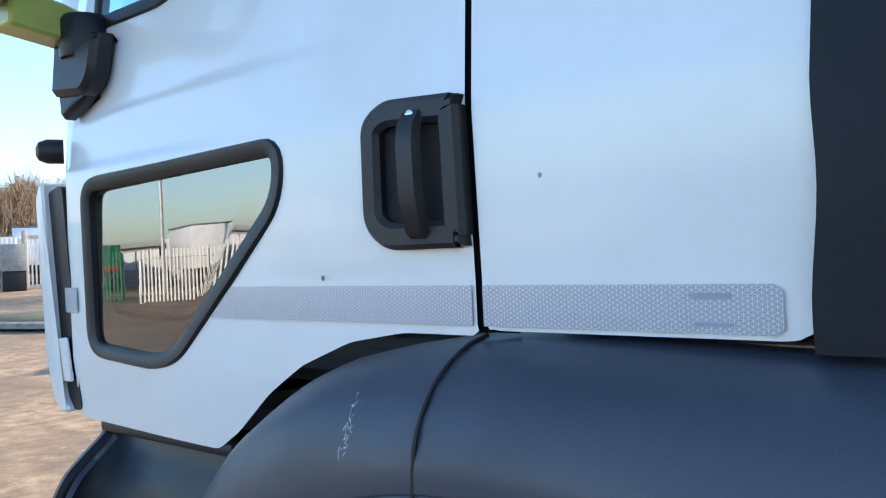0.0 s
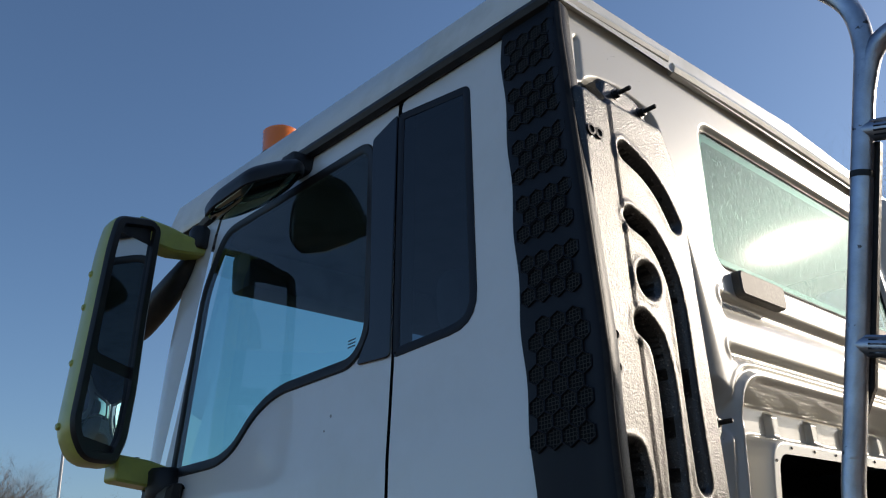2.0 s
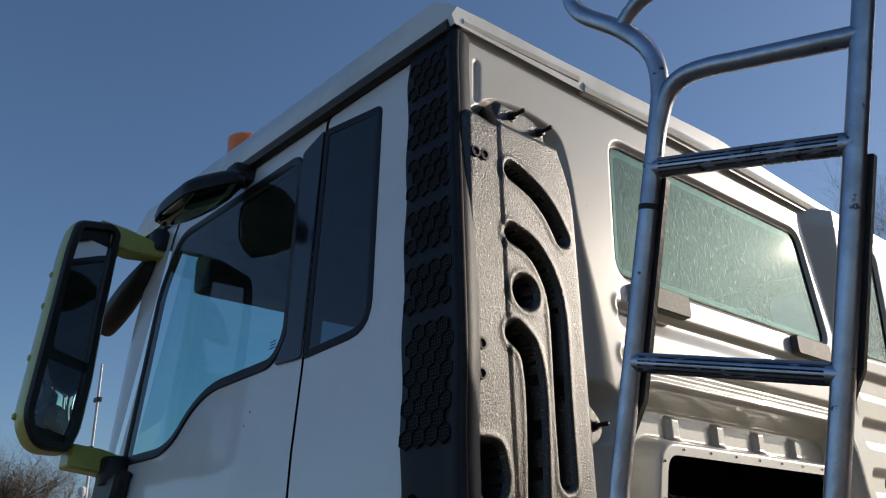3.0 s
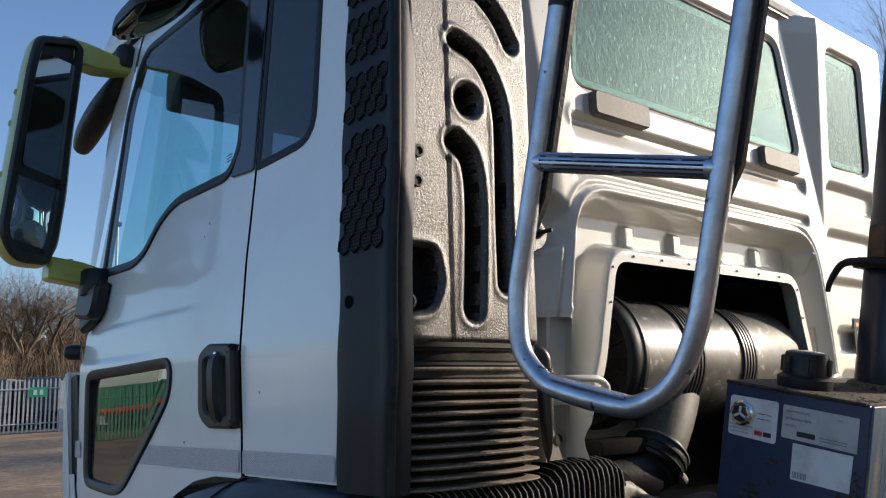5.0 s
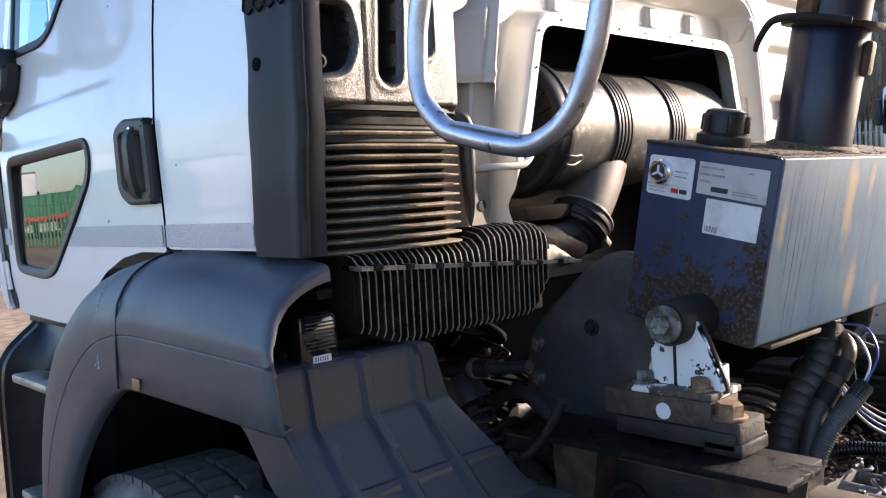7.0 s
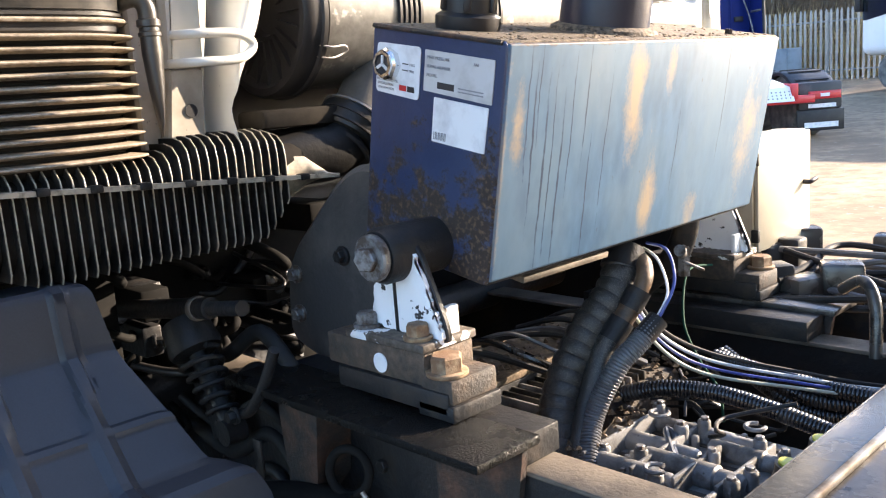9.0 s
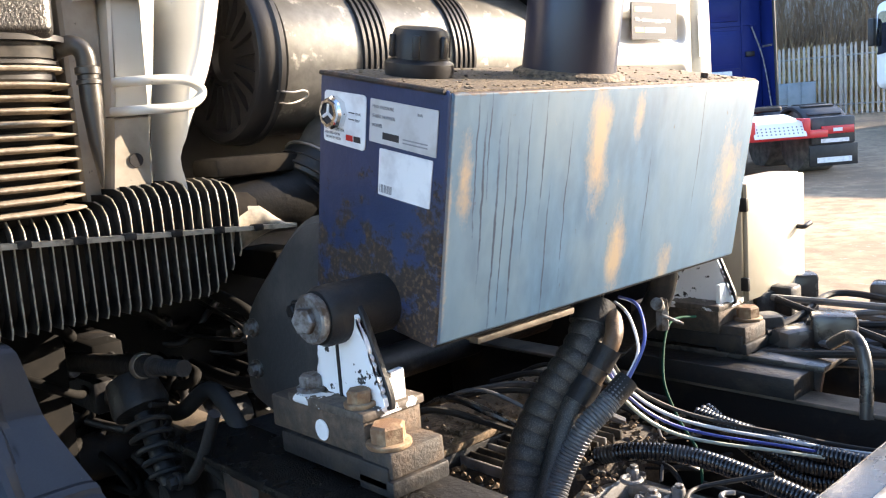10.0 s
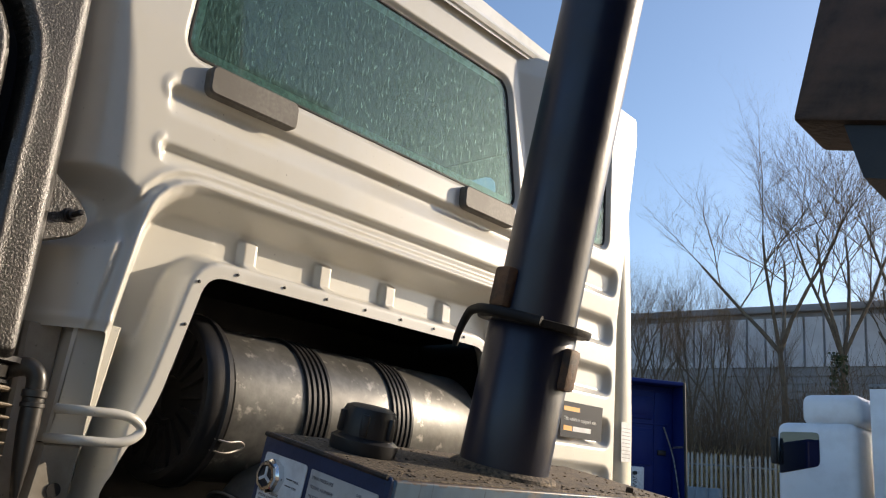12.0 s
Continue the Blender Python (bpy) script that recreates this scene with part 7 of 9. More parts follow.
for k, (mt, lab) in enumerate(((shader("cream_wire", (0.33, 0.35, 0.29), 0.4), "cream air line"), (shader("blue_line", (0.03, 0.05, 0.25), 0.35), "blue air line"), (shader("white_line", (0.50, 0.51, 0.52), 0.35), "white air line"), (RUBBER, "black cable"))):
    hose("air_line", lab + " along the chassis", [(0.44, 1.20 + 0.01 * k, 1.31), (0.47, 1.16 + 0.01 * k, 1.23), (0.515, 1.13 + 0.012 * k, 1.135), (0.575, 1.23 + 0.012 * k, 1.015 + 0.010 * k), (0.72, 1.385 + 0.012 * k, 0.958 + 0.007 * k), (0.86, 1.49 + 0.01 * k, 0.935 + 0.004 * k), (1.10, 1.64 + 0.01 * k, 0.93)], (0.0036, 0.0032, 0.0036, 0.004)[k], mt, category="air line")
for k in range(3):
    hose("conduit", "black corrugated conduit along the far rail", [(0.52, 1.42 + 0.02 * k, 0.98), (0.72, 1.44, 0.95 - 0.03 * k), (0.92, 1.46 + 0.02 * k, 0.94 - 0.02 * k), (1.3, 1.48, 0.93)], 0.015, GLOSSY, 0.0022, 0.008, "conduit")
for k in range(22):
    x, y, z = rng.uniform(0.1, 0.7), rng.uniform(0.88, 1.45), rng.uniform(0.86, 0.95)
    pts = [(x, y, z)]
    for q in range(4):
        x, y, z = x + rng.uniform(-0.10, 0.12), y + rng.uniform(-0.08, 0.10), z + rng.uniform(-0.03, 0.05)
        pts.append((x, y, z))
    hose("cable", "greasy black cable over the gearbox", pts, rng.uniform(0.003, 0.006), rng.choice((RUBBER, RUBBER, GRIME, GREY_HOSE)), category="cable")
hose("conduit", "black corrugated conduit over the gearbox", [(0.45, 1.17, 0.955), (0.527, 1.199, 0.975), (0.60, 1.238, 0.972), (0.66, 1.252, 0.965), (0.74, 1.262, 0.95), (0.83, 1.27, 0.93), (0.95, 1.27, 0.90)], 0.016, GLOSSY, 0.0018, 0.0075, "conduit")
DRY_DIRT = shader("dry_brown_dirt", (0.150, 0.105, 0.066), 0.95, second=(0.075, 0.054, 0.036), mix_scale=18, grain=0.5, grain_scale=140, bump=1.0, bump_scale=120)
ch_part("cross_plate", box(0.06, 0.27, 0.72, 1.55, 0.985, 1.000, 0.004), DRY_DIRT, "cross plate caked with dry dirt")
ch_part("cross_plate_web", box(0.255, 0.268, 0.72, 1.55, 0.80, 0.984, 0.003), GRIME)
loops = random.Random(17)
for k in range(7):
    y, z = 0.95 + 0.06 * k, 1.012 + 0.006 * (k % 3)
    hose("service_line", "dusty grey service line looping over the cross plate", [(0.10, y, z), (0.20, y + loops.uniform(0.0, 0.06), z + loops.uniform(0.01, 0.05)), (0.30, y + loops.uniform(0.02, 0.12), z + loops.uniform(-0.01, 0.03)), (0.40, y + loops.uniform(0.08, 0.22), 0.965)], loops.uniform(0.004, 0.009), loops.choice((GREY_HOSE, GLOSSY, RUBBER)), category="pipe")
debris = random.Random(31)
V, F = [], []
for k in range(620):
    x, y = debris.uniform(0.06, 0.56), debris.uniform(0.80, 1.45)
    r = debris.uniform(0.003, 0.010)
    c = Vector((x, y, (1.0 if x < 0.27 else 0.958) + r * 0.3))
    n0 = len(V)
    for ux, uy, uz in ((1, 0, 0), (0, 1, 0), (-1, 0, 0), (0, -1, 0), (0, 0, 0.8), (0, 0, -0.5)):
        V.append(c + Vector((ux, uy, uz)) * r * debris.uniform(0.7, 1.4))
    F += [(n0 + a, n0 + b, n0 + t) for t in (4, 5) for a, b in ((0, 1), (1, 2), (2, 3), (3, 0))]
me = bpy.data.meshes.new("dirt")
me.from_pydata(V, [], F)
me.materials.append(DRY_DIRT)
tagged(new("dirt", me), "clods of dry brown dirt round the valve block", "dirt", "", "stuff")
hose("drop_pipe", "bent steel pipe over the far rail", [(0.70, 1.66, 1.10), (0.755, 1.63, 1.13), (0.79, 1.60, 1.09), (0.80, 1.58, 0.98)], 0.013, CHANNEL, category="pipe")
far_gear = holder("far_valves", "cluster of black air valves and pipes beyond the far rail", "valves", pose(0.55, 1.95, 0.95))
part("tank", lathe([(0.02, -0.3), (0.10, -0.28), (0.10, 0.42), (0.02, 0.45)], pose(0.30, 0.05, -0.02, 0, 90, 0), 24), GRIME, far_gear, "black air tank")
for k in range(22):
    x, y = rng.uniform(-0.3, 0.5), rng.uniform(-0.2, 0.35)
    part("valve", box(-0.05, 0.05, -0.035, 0.035, 0.0, rng.uniform(0.06, 0.13), 0.012, pose(x, y, 0.05, 0, 0, rng.uniform(0, 90))), rng.choice((GRIME, BLACK, CHANNEL, GRIME)), far_gear)
for k in range(8):
    pts = [(rng.uniform(-0.35, 0.45), rng.uniform(-0.25, 0.25), rng.uniform(0.06, 0.16)) for q in range(4)]
    part("pipe", tube(pts, 0.009, 8), rng.choice((RUBBER, GREY_HOSE)), far_gear)
bbox = holder("battery_box", "dusty black battery box beyond the far rail", "battery box", pose(0.48, 2.22, 0.72))
part("case", box(-0.13, 0.13, -0.10, 0.12, 0.0, 0.262, 0.012), GRIME, bbox)
part("lid", box(-0.14, 0.15, -0.11, 0.13, 0.263, 0.288, 0.010), CHANNEL, bbox, "dusty grey lid")
hose("sump_hose", "fat black hose under the oil tank", [(0.28, 1.47, 1.08), (0.36, 1.43, 1.135), (0.44, 1.40, 1.20), (0.475, 1.39, 1.27), (0.475, 1.39, 1.345)], 0.028, GRIME)
tap = holder("drain_tap", "bright metal drain tap under the oil tank", "tap", pose(0.475, 1.38, 1.165))
part("body", hexbolt(0.014, 0.07), BOLT, tap)
part("branch", lathe([(0.009, 0), (0.009, 0.035), (0.013, 0.037), (0.013, 0.05)], pose(0, 0, 0.045, 60, 40, 0), 10), BOLT, tap)
part("lever", box(-0.006, 0.045, -0.005, 0.005, 0.0, 0.006, 0.002, pose(0.005, -0.01, 0.03, 0, 25, 30)), BOLT, tap)
# cream darkened so its colour carries the dimming of grazing sunlight
CABINET = shader("cabinet_cream_darkened", (0.37, 0.335, 0.26), 0.4, second=(0.31, 0.275, 0.21), mix_scale=5, mix_lo=0.5, mix_hi=0.75, spots=(0.12, 0.08, 0.05), spot_scale=60, spot_lo=0.72, spot_hi=0.75)
cbox = holder("control_cabinet", "cream painted metal control cabinet with a black latch", "cabinet", pose(0.25, 2.14, 1.09))
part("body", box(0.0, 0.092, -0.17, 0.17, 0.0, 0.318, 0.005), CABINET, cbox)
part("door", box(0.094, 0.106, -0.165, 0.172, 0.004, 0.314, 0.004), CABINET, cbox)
part("latch", tube([(0.105, 0.125, 0.165), (0.125, 0.125, 0.165), (0.130, 0.155, 0.172)], 0.007, 8), BLACK, cbox, "black turn latch")
for z in (0.05, 0.26):
    part("hinge", box(0.088, 0.11, -0.175, -0.162, z - 0.018, z + 0.018, 0.003), GRIME, cbox)
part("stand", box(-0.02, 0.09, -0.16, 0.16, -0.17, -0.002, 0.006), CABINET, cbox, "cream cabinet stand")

# ---- mudguard, heat shield, wheel, step ----
guard = holder("mudguard", "charcoal plastic front mudguard in two pieces with scuffs", "mudguard", pose(-0.4, -0.02, 1.2))
G_INV = guard.matrix_world.inverted()


def guard_part(name, bm, material, label="", **k):
    ob = part(name, bm, material, guard, label, **k)
    ob.matrix_parent_inverse = G_INV
    return ob


OUT = [(-1.12, 0.70), (-1.115, 0.85), (-1.09, 1.02), (-1.025, 1.19), (-0.92, 1.335), (-0.80, 1.425), (-0.66, 1.49), (-0.44, 1.528), (-0.30, 1.532), (-0.10, 1.526), (0.05, 1.520), (0.10, 1.515)]
INN = [(-0.86, 0.70), (-0.845, 0.82), (-0.80, 0.935), (-0.73, 1.034), (-0.63, 1.132), (-0.56, 1.185), (-0.49, 1.228), (-0.425, 1.250), (-0.30, 1.252), (-0.10, 1.250), (0.05, 1.248), (0.135, 1.247)]


def guard_piece(i0, i1, sub=5):
    O = spline([(x, 0, z) for x, z in OUT], sub)[i0 * sub:i1 * sub + 1]
    I = spline([(x, 0, z) for x, z in INN], sub)[i0 * sub:i1 * sub + 1]
    bm = bmesh.new()
    rows = []
    for o, i in zip(O, I):
        d = (i - o)
        n = d.normalized()
        L = d.length
        sec = [(-0.0, 0.12), (0.0, 0.045), (0.002, 0.01), (0.010, -0.025), (0.026, -0.058), (0.050, -0.088), (0.082, -0.110), (0.115, -0.121), (L * 0.45, -0.1245), (L * 0.50, -0.1262), (L * 0.568, -0.1262), (L * 0.5745, -0.1262), (L * 0.5785, -0.1238), (L * 0.5815, -0.1238), (L * 0.5855, -0.1262), (L * 0.592, -0.1262), (L * 0.65, -0.1262), (L * 0.8, -0.1255), (L - 0.008, -0.123), (L, -0.114), (L - 0.004, -0.095)]
        rows.append([bm.verts.new((o.x + n.x * a, y, o.z + n.z * a)) for a, y in sec])
    for A, B in zip(rows, rows[1:]):
        for k in range(len(A) - 1):
            bm.faces.new((A[k], A[k + 1], B[k + 1], B[k]))
    return bm, rows


bm, _ = guard_piece(0, 7)
guard_part("front_piece", bm, CHARCOAL, "scuffed front half of the mudguard", angle=70)
bm, rows = guard_piece(7, 11)
# the rear end is a thin turned rim, deepest along its top lip
for row in rows:
    w = float(step(np.array(row[0].co.x), -0.10, 0.04))
    for v, y in zip(row[:3], (0.020, 0.012, 0.004)):
        v.co.y += (min(v.co.y, y) - v.co.y) * w
last = rows[-1]
flat = [Vector((v.co.y, v.co.z)) for v in last]
prev = last
ends = [last[0]]
for dx, f in ((0.010, 0.06), (0.018, 0.22), (0.021, 0.5), (0.020, 0.95), (-0.03, 1.0)):
    ring = []
    for k, v in enumerate(last):
        t = (flat[min(k + 1, len(flat) - 1)] - flat[max(k - 1, 0)]).normalized()
        nrm = Vector((-t.y, t.x))
        if nrm.dot(Vector((0.05, 1.36)) - flat[k]) < 0:
            nrm = -nrm
        q = flat[k] + nrm * (0.013 + 0.020 * max(0.0, -nrm.y) ** 2) * f
        ring.append(bm.verts.new((v.co.x + dx, q.x, q.y)))
    for k in range(len(ring) - 1):
        bm.faces.new((prev[k], prev[k + 1], ring[k + 1], ring[k]))
    prev = ring
    ends.append(ring[0])
bm.faces.new(ends)
guard_part("rear_piece", bm, CHARCOAL, angle=70)
guard_part("seam_line", tube([(-0.434 - 0.01 * (1 - t), y, 1.252 + (0.278 - a)) for t, a, y in ((0, 0.276, -0.128), (0.3, 0.20, -0.1275), (0.6, 0.115, -0.122), (0.7, 0.082, -0.111), (0.8, 0.050, -0.0895), (0.9, 0.026, -0.060), (1.0, 0.010, -0.027), (1.0, 0.002, 0.01))], 0.0028, 6), BLACK)
guard_part("badge", box(-0.372, -0.338, -0.1295, -0.126, 1.262, 1.286, 0.001), shader("brass_badge", (0.25, 0.18, 0.08), 0.4, 0.6), "small bronze sticker")
scuff = shader("white_scuff", (0.62, 0.62, 0.62), 0.6, second=(0.16, 0.16, 0.17), mix_scale=300, mix_lo=0.42, mix_hi=0.55)
for k in range(64):
    z0 = 1.468 - 0.18 * rng.random() ** 1.1
    x = -0.549 + rng.gauss(0, 0.008) + 0.004 * math.sin(z0 * 70)
    L = rng.uniform(0.004, 0.026)
    pts = []
    for q in range(5):
        z = z0 - L * q / 4
        y = float(np.interp(1.512 - z, [0.026, 0.050, 0.082, 0.115, 0.15, 0.3], [-0.058, -0.088, -0.110, -0.121, -0.1245, -0.1262]))
        pts.append((x + rng.uniform(-0.0016, 0.0016) + 0.002 * q * rng.uniform(-1, 1), y - 0.0003, z))
    guard_part("scuff", tube(pts, rng.uniform(0.0004, 0.0011), 5, 2), scuff)
for f in (0,):
    lamp = holder("marker_lamp", "black louvred sensor box with a white tag behind the mudguard", "sensor box", pose(0.06, 0.012, 1.335))
    part("box", box(-0.03, 0.03, -0.042, 0.042, 0.0, 0.092, 0.010), GLOSS_BLACK, lamp)
    for k in range(8):
        part("louvre", box(0.028, 0.034, -0.030, 0.030, 0.030 + k * 0.0065, 0.0325 + k * 0.0065, 0.001), CHANNEL, lamp, smooth=False)
    part("tag", box(0.030, 0.0325, -0.018, 0.020, 0.008, 0.020, 0.0), LABEL, lamp, "small white barcode tag")
    for k in range(6):
        part("tag_bar", box(0.0325, 0.033, -0.014 + k * 0.005, -0.012 + k * 0.005, 0.010, 0.018), INK, lamp)
shield = holder("wheel_arch_liner", "dark plastic wheel arch liner with raised steps behind the wheel", "wheel arch liner", pose(0.2, 0.1, 1.0))
S_INV = shield.matrix_world.inverted()
SEC = [(0.020, 1.345), (0.090, 1.344), (0.098, 1.340), (0.102, 1.332), (0.116, 1.246), (0.120, 1.236), (0.128, 1.228), (0.222, 1.142), (0.284, 1.084), (0.298, 1.076), (0.330, 1.070), (0.344, 1.060), (0.366, 1.000), (0.385, 0.930), (0.400, 0.800), (0.420, 0.550)]


def along(s):
    """The liner's profile by its length, with the way its face looks."""
    P = [Vector(p) for p in SEC]
    for a, b in zip(P, P[1:]):
        d = (b - a).length
        if s <= d or b is P[-1]:
            t = (b - a).normalized()
            return a.lerp(b, min(1.0, s / d)), Vector((-t.y, t.x))
        s -= d


def liner_edge(z):
    return float(np.interp(z, [0.55, 0.93, 1.03, 1.068, 1.085, 1.14, 1.22, 1.33, 1.345], [0.40, 0.39, 0.388, 0.372, 0.328, 0.312, 0.286, 0.266, 0.258]))


def trough(d, flat, wall):
    return float(step(np.array(abs(d)), flat + wall, flat))


length = sum((Vector(a) - Vector(b)).length for a, b in zip(SEC, SEC[1:]))
marks = [0.0]
for a, b in zip(SEC, SEC[1:]):
    marks.append(marks[-1] + (Vector(a) - Vector(b)).length)
stations = sorted(set(marks + [length * k / 70 for k in range(71)] + [marks[7] + q for q in (-0.013, -0.009, -0.005, 0.005, 0.009, 0.013)]))
grooves = (-0.022, 0.093, 0.212)
cols = sorted([-0.088 + (k / 30) * 0.40 for k in range(31)] + [c + q for c in grooves for q in (-0.016, -0.012, -0.008, 0.008, 0.012, 0.016)])
bm = bmesh.new()
rows = []
for st in stations:
    p, n = along(st)
    row = []
    right = liner_edge(p.y)
    for c in cols:
        y = -0.088 + (c + 0.088) / 0.40 * (right + 0.088) if c > grooves[-1] + 0.03 else c
        y = min(y, right)
        drift = -0.012 * float(step(np.array(p.y), 1.24, 1.12))
        deep = max(trough(y - g - drift, 0.009, 0.005) for g in grooves) * (1.0 if st > marks[2] else 0.35)
        deep = max(deep, 0.55 * trough(st - marks[7], 0.006, 0.005))
        rim = 0.010 * math.exp(-((right - y) / 0.012) ** 2)
        row.append(bm.verts.new((p.x - n.x * (-0.009 * deep), y, p.y - n.y * (-0.009 * deep) - rim * 0.4)))
    rows.append(row)
for A, B in zip(rows, rows[1:]):
    for k in range(len(cols) - 1):
        if (A[k].co - A[k + 1].co).length > 1e-6 or (B[k].co - B[k + 1].co).length > 1e-6:
            bm.faces.new((A[k], A[k + 1], B[k + 1], B[k]))
bmesh.ops.remove_doubles(bm, verts=bm.verts, dist=1e-5)
o = part("liner", bm, LINER, shield, "charcoal liner with pressed channels", angle=24)
o.matrix_parent_inverse = S_INV
cheek_at = lambda u, v, h: (u, h + 0.02 * float(step(np.array(u), 0.10, -0.12)), v)
cheek_poly = rounded([(-0.13, 1.262), (0.100, 1.262), (0.118, 1.244), (0.215, 1.150), (0.222, 1.122), (0.085, 1.128), (0.055, 1.150), (0.022, 1.182), (-0.030, 1.222), (-0.080, 1.240)], [0.01, 0.01, 0.02, 0.02, 0.01, 0.02, 0.03, 0.03, 0.03, 0.01], 4)
o = part("cheek", prism(cheek_poly, -0.092, -0.080, cheek_at, 0.003), LINER, shield, "curved cheek beside the tyre")
o.matrix_parent_inverse = S_INV
o = part("ledge", box(0.00, 0.235, -0.128, -0.075, 1.112, 1.130, 0.008), LINER, shield)
o.matrix_parent_inverse = S_INV
low_poly = rounded([(0.010, 1.118), (0.240, 1.118), (0.335, 1.060), (0.385, 0.93), (0.41, 0.55), (-0.06, 0.55), (-0.03, 0.90)], 0.02, 3)
o = part("lower_cheek", prism(low_poly, -0.124, -0.112, lambda u, v, h: (u, h, v), 0.003), LINER, shield)
o.matrix_parent_inverse = S_INV

for side_y, far in ((0.10, False), (FAR - 0.10, True)):
    wheel = ch_part("wheel", lathe([(0.30, -0.02), (0.34, -0.13), (0.42, -0.155), (0.455, -0.15), (0.480, -0.135), (0.490, -0.12), (0.490, 0.12), (0.480, 0.135), (0.455, 0.15), (0.44, 0.155), (0.34, 0.13), (0.30, 0.02)], None, 72), TYRE, "worn black lorry tyre")
    wheel.matrix_basis = pose(-0.62, side_y, 0.498, 90, 0, 0)
    part("rim", lathe([(0.06, 0.05), (0.20, 0.05), (0.24, 0.10), (0.30, 0.13), (0.31, 0.10)], None, 40), STEEL, wheel)
    if not far:
        block = part("tread_block", box(0.483, 0.502, -0.021, 0.021, -0.129, -0.055), TYRE, wheel, smooth=False)
        for k in range(60):
            for j, zz in enumerate((0, 0.092, 0.184)):
                if k or j:
                    share(block, "tread_block", wheel, pose(0, 0, zz, 0, 0, k * 6 + (3 if j == 1 else 0)))

steps = holder("cab_steps", "black plastic cab entry steps with metal treads ahead of the mudguard", "steps", pose(-1.3, 0.05, 0.9))
ST_INV = steps.matrix_world.inverted()
EDGE = spline([(0.030, 0, 1.335), (0.010, 0, 1.305), (-0.030, 0, 1.272), (-0.072, 0, 1.230), (-0.095, 0, 1.16), (-0.098, 0, 0.95), (-0.095, 0, 0.5)], 4)
bm = bmesh.new()
rows = []
for x, k, dz in ((-1.395, 0.86, -0.012), (-1.393, 1.0, 0.0), (-1.378, 1.02, 0.002), (-1.372, 0.90, -0.006), (-1.362, 0.88, -0.008), (-1.352, 1.0, -0.004), (-1.335, 0.98, -0.006), (-1.328, 0.62, -0.012), (-1.30, 0.40, -0.02), (-1.22, 0.34, -0.02), (-1.05, 0.34, -0.02), (-0.96, 0.34, -0.02)):
    rows.append([bm.verts.new((x, 0.04 + (p.x - 0.04) * k, p.z + dz)) for p in EDGE])
for A, B in zip(rows, rows[1:]):
    for k in range(len(EDGE) - 1):
        bm.faces.new((A[k], A[k + 1], B[k + 1], B[k]))
o = part("housing", bm, shader("step_plastic", (0.008, 0.009, 0.012), 0.3, spec=0.25, second=(0.02, 0.02, 0.022), mix_scale=7, bump=0.08, bump_scale=400), steps, "glossy black ribbed step housing", angle=45)
o.matrix_parent_inverse = ST_INV
o = part("sill_board", box(-1.385, -0.96, 0.005, 0.05, 1.312, 1.336, 0.006), BLACK, steps)
o.matrix_parent_inverse = ST_INV
for z in (1.13, 0.80):
    o = part("tread", box(-1.26, -0.99, -0.095, -0.005, z + 0.03, z + 0.055, 0.008), STEEL, steps, "perforated metal tread")
    o.matrix_parent_inverse = ST_INV

# ---- raised tipper body with its ladder ----
TILT_BODY = pose(1.15, 0.68, 2.05, 0, 13.5, 0)
body = holder("tipper_body", "raised steel tipper body with rusty runners and an alloy ladder", "tipper body", TILT_BODY)
BODY_STEEL = shader("rust_brown_body_steel", (0.060, 0.035, 0.024), 0.6, 0.2, second=(0.15, 0.08, 0.05), mix_scale=7, mix_lo=0.45, mix_hi=0.65, grain=0.35, grain_scale=40, bump=0.6, bump_scale=90)
part("runner", box(0.0, 4.2, 0.0, 0.10, 0.0, 0.26, 0.006), BODY_STEEL, body, "rusty brown runner beam")
part("runner", box(0.0, 4.2, 0.87, 0.97, 0.0, 0.26, 0.006), BODY_STEEL, body)
part("runner_foot", prism([Vector(p) for p in ((0.05, 0.0), (0.40, 0.0), (0.40, -0.055), (0.08, -0.055))], 0.01, 0.09, lambda u, v, h: (u, h, v)), BLACK, body, "black wear pad under the runner")
part("floor", box(0.25, 4.4, -0.70, 1.70, 0.262, 0.30, 0.004), BODY_STEEL, body)
part("headboard", box(0.22, 0.26, -0.70, 1.70, 0.30, 1.45, 0.006), BODY_STEEL, body)
part("side_board", box(0.26, 4.4, -0.70, -0.665, 0.30, 1.35, 0.006), BODY_STEEL, body)
part("side_board", box(0.26, 4.4, 1.665, 1.70, 0.30, 1.35, 0.006), BODY_STEEL, body)
LAD = TILT_BODY.inverted() @ pose(0.475, -0.090, 1.762, 0, 13.8, 3.4)


def lad(u, w, y=0.0):
    return LAD @ Vector((u, y, w))


R = 0.0135
GROOVE = shader("scuffed_groove", (0.03, 0.032, 0.038), 0.6, spec=0.1, second=(0.30, 0.32, 0.36), mix_scale=35, mix_lo=0.55, mix_hi=0.62)
part("ladder_frame", tube([lad(0.0, 0.62), lad(0.0, 0.40), lad(0.0, 0.14), lad(0.002, 0.06), lad(0.020, -0.005), lad(0.060, -0.038), lad(0.10, -0.046), lad(0.175, -0.046), lad(0.215, -0.036), lad(0.252, 0.0), lad(0.268, 0.06), lad(0.271, 0.14), lad(0.271, 0.42), lad(0.271, 0.75)], R, 16, 6), ALU, body, "alloy tube ladder frame")
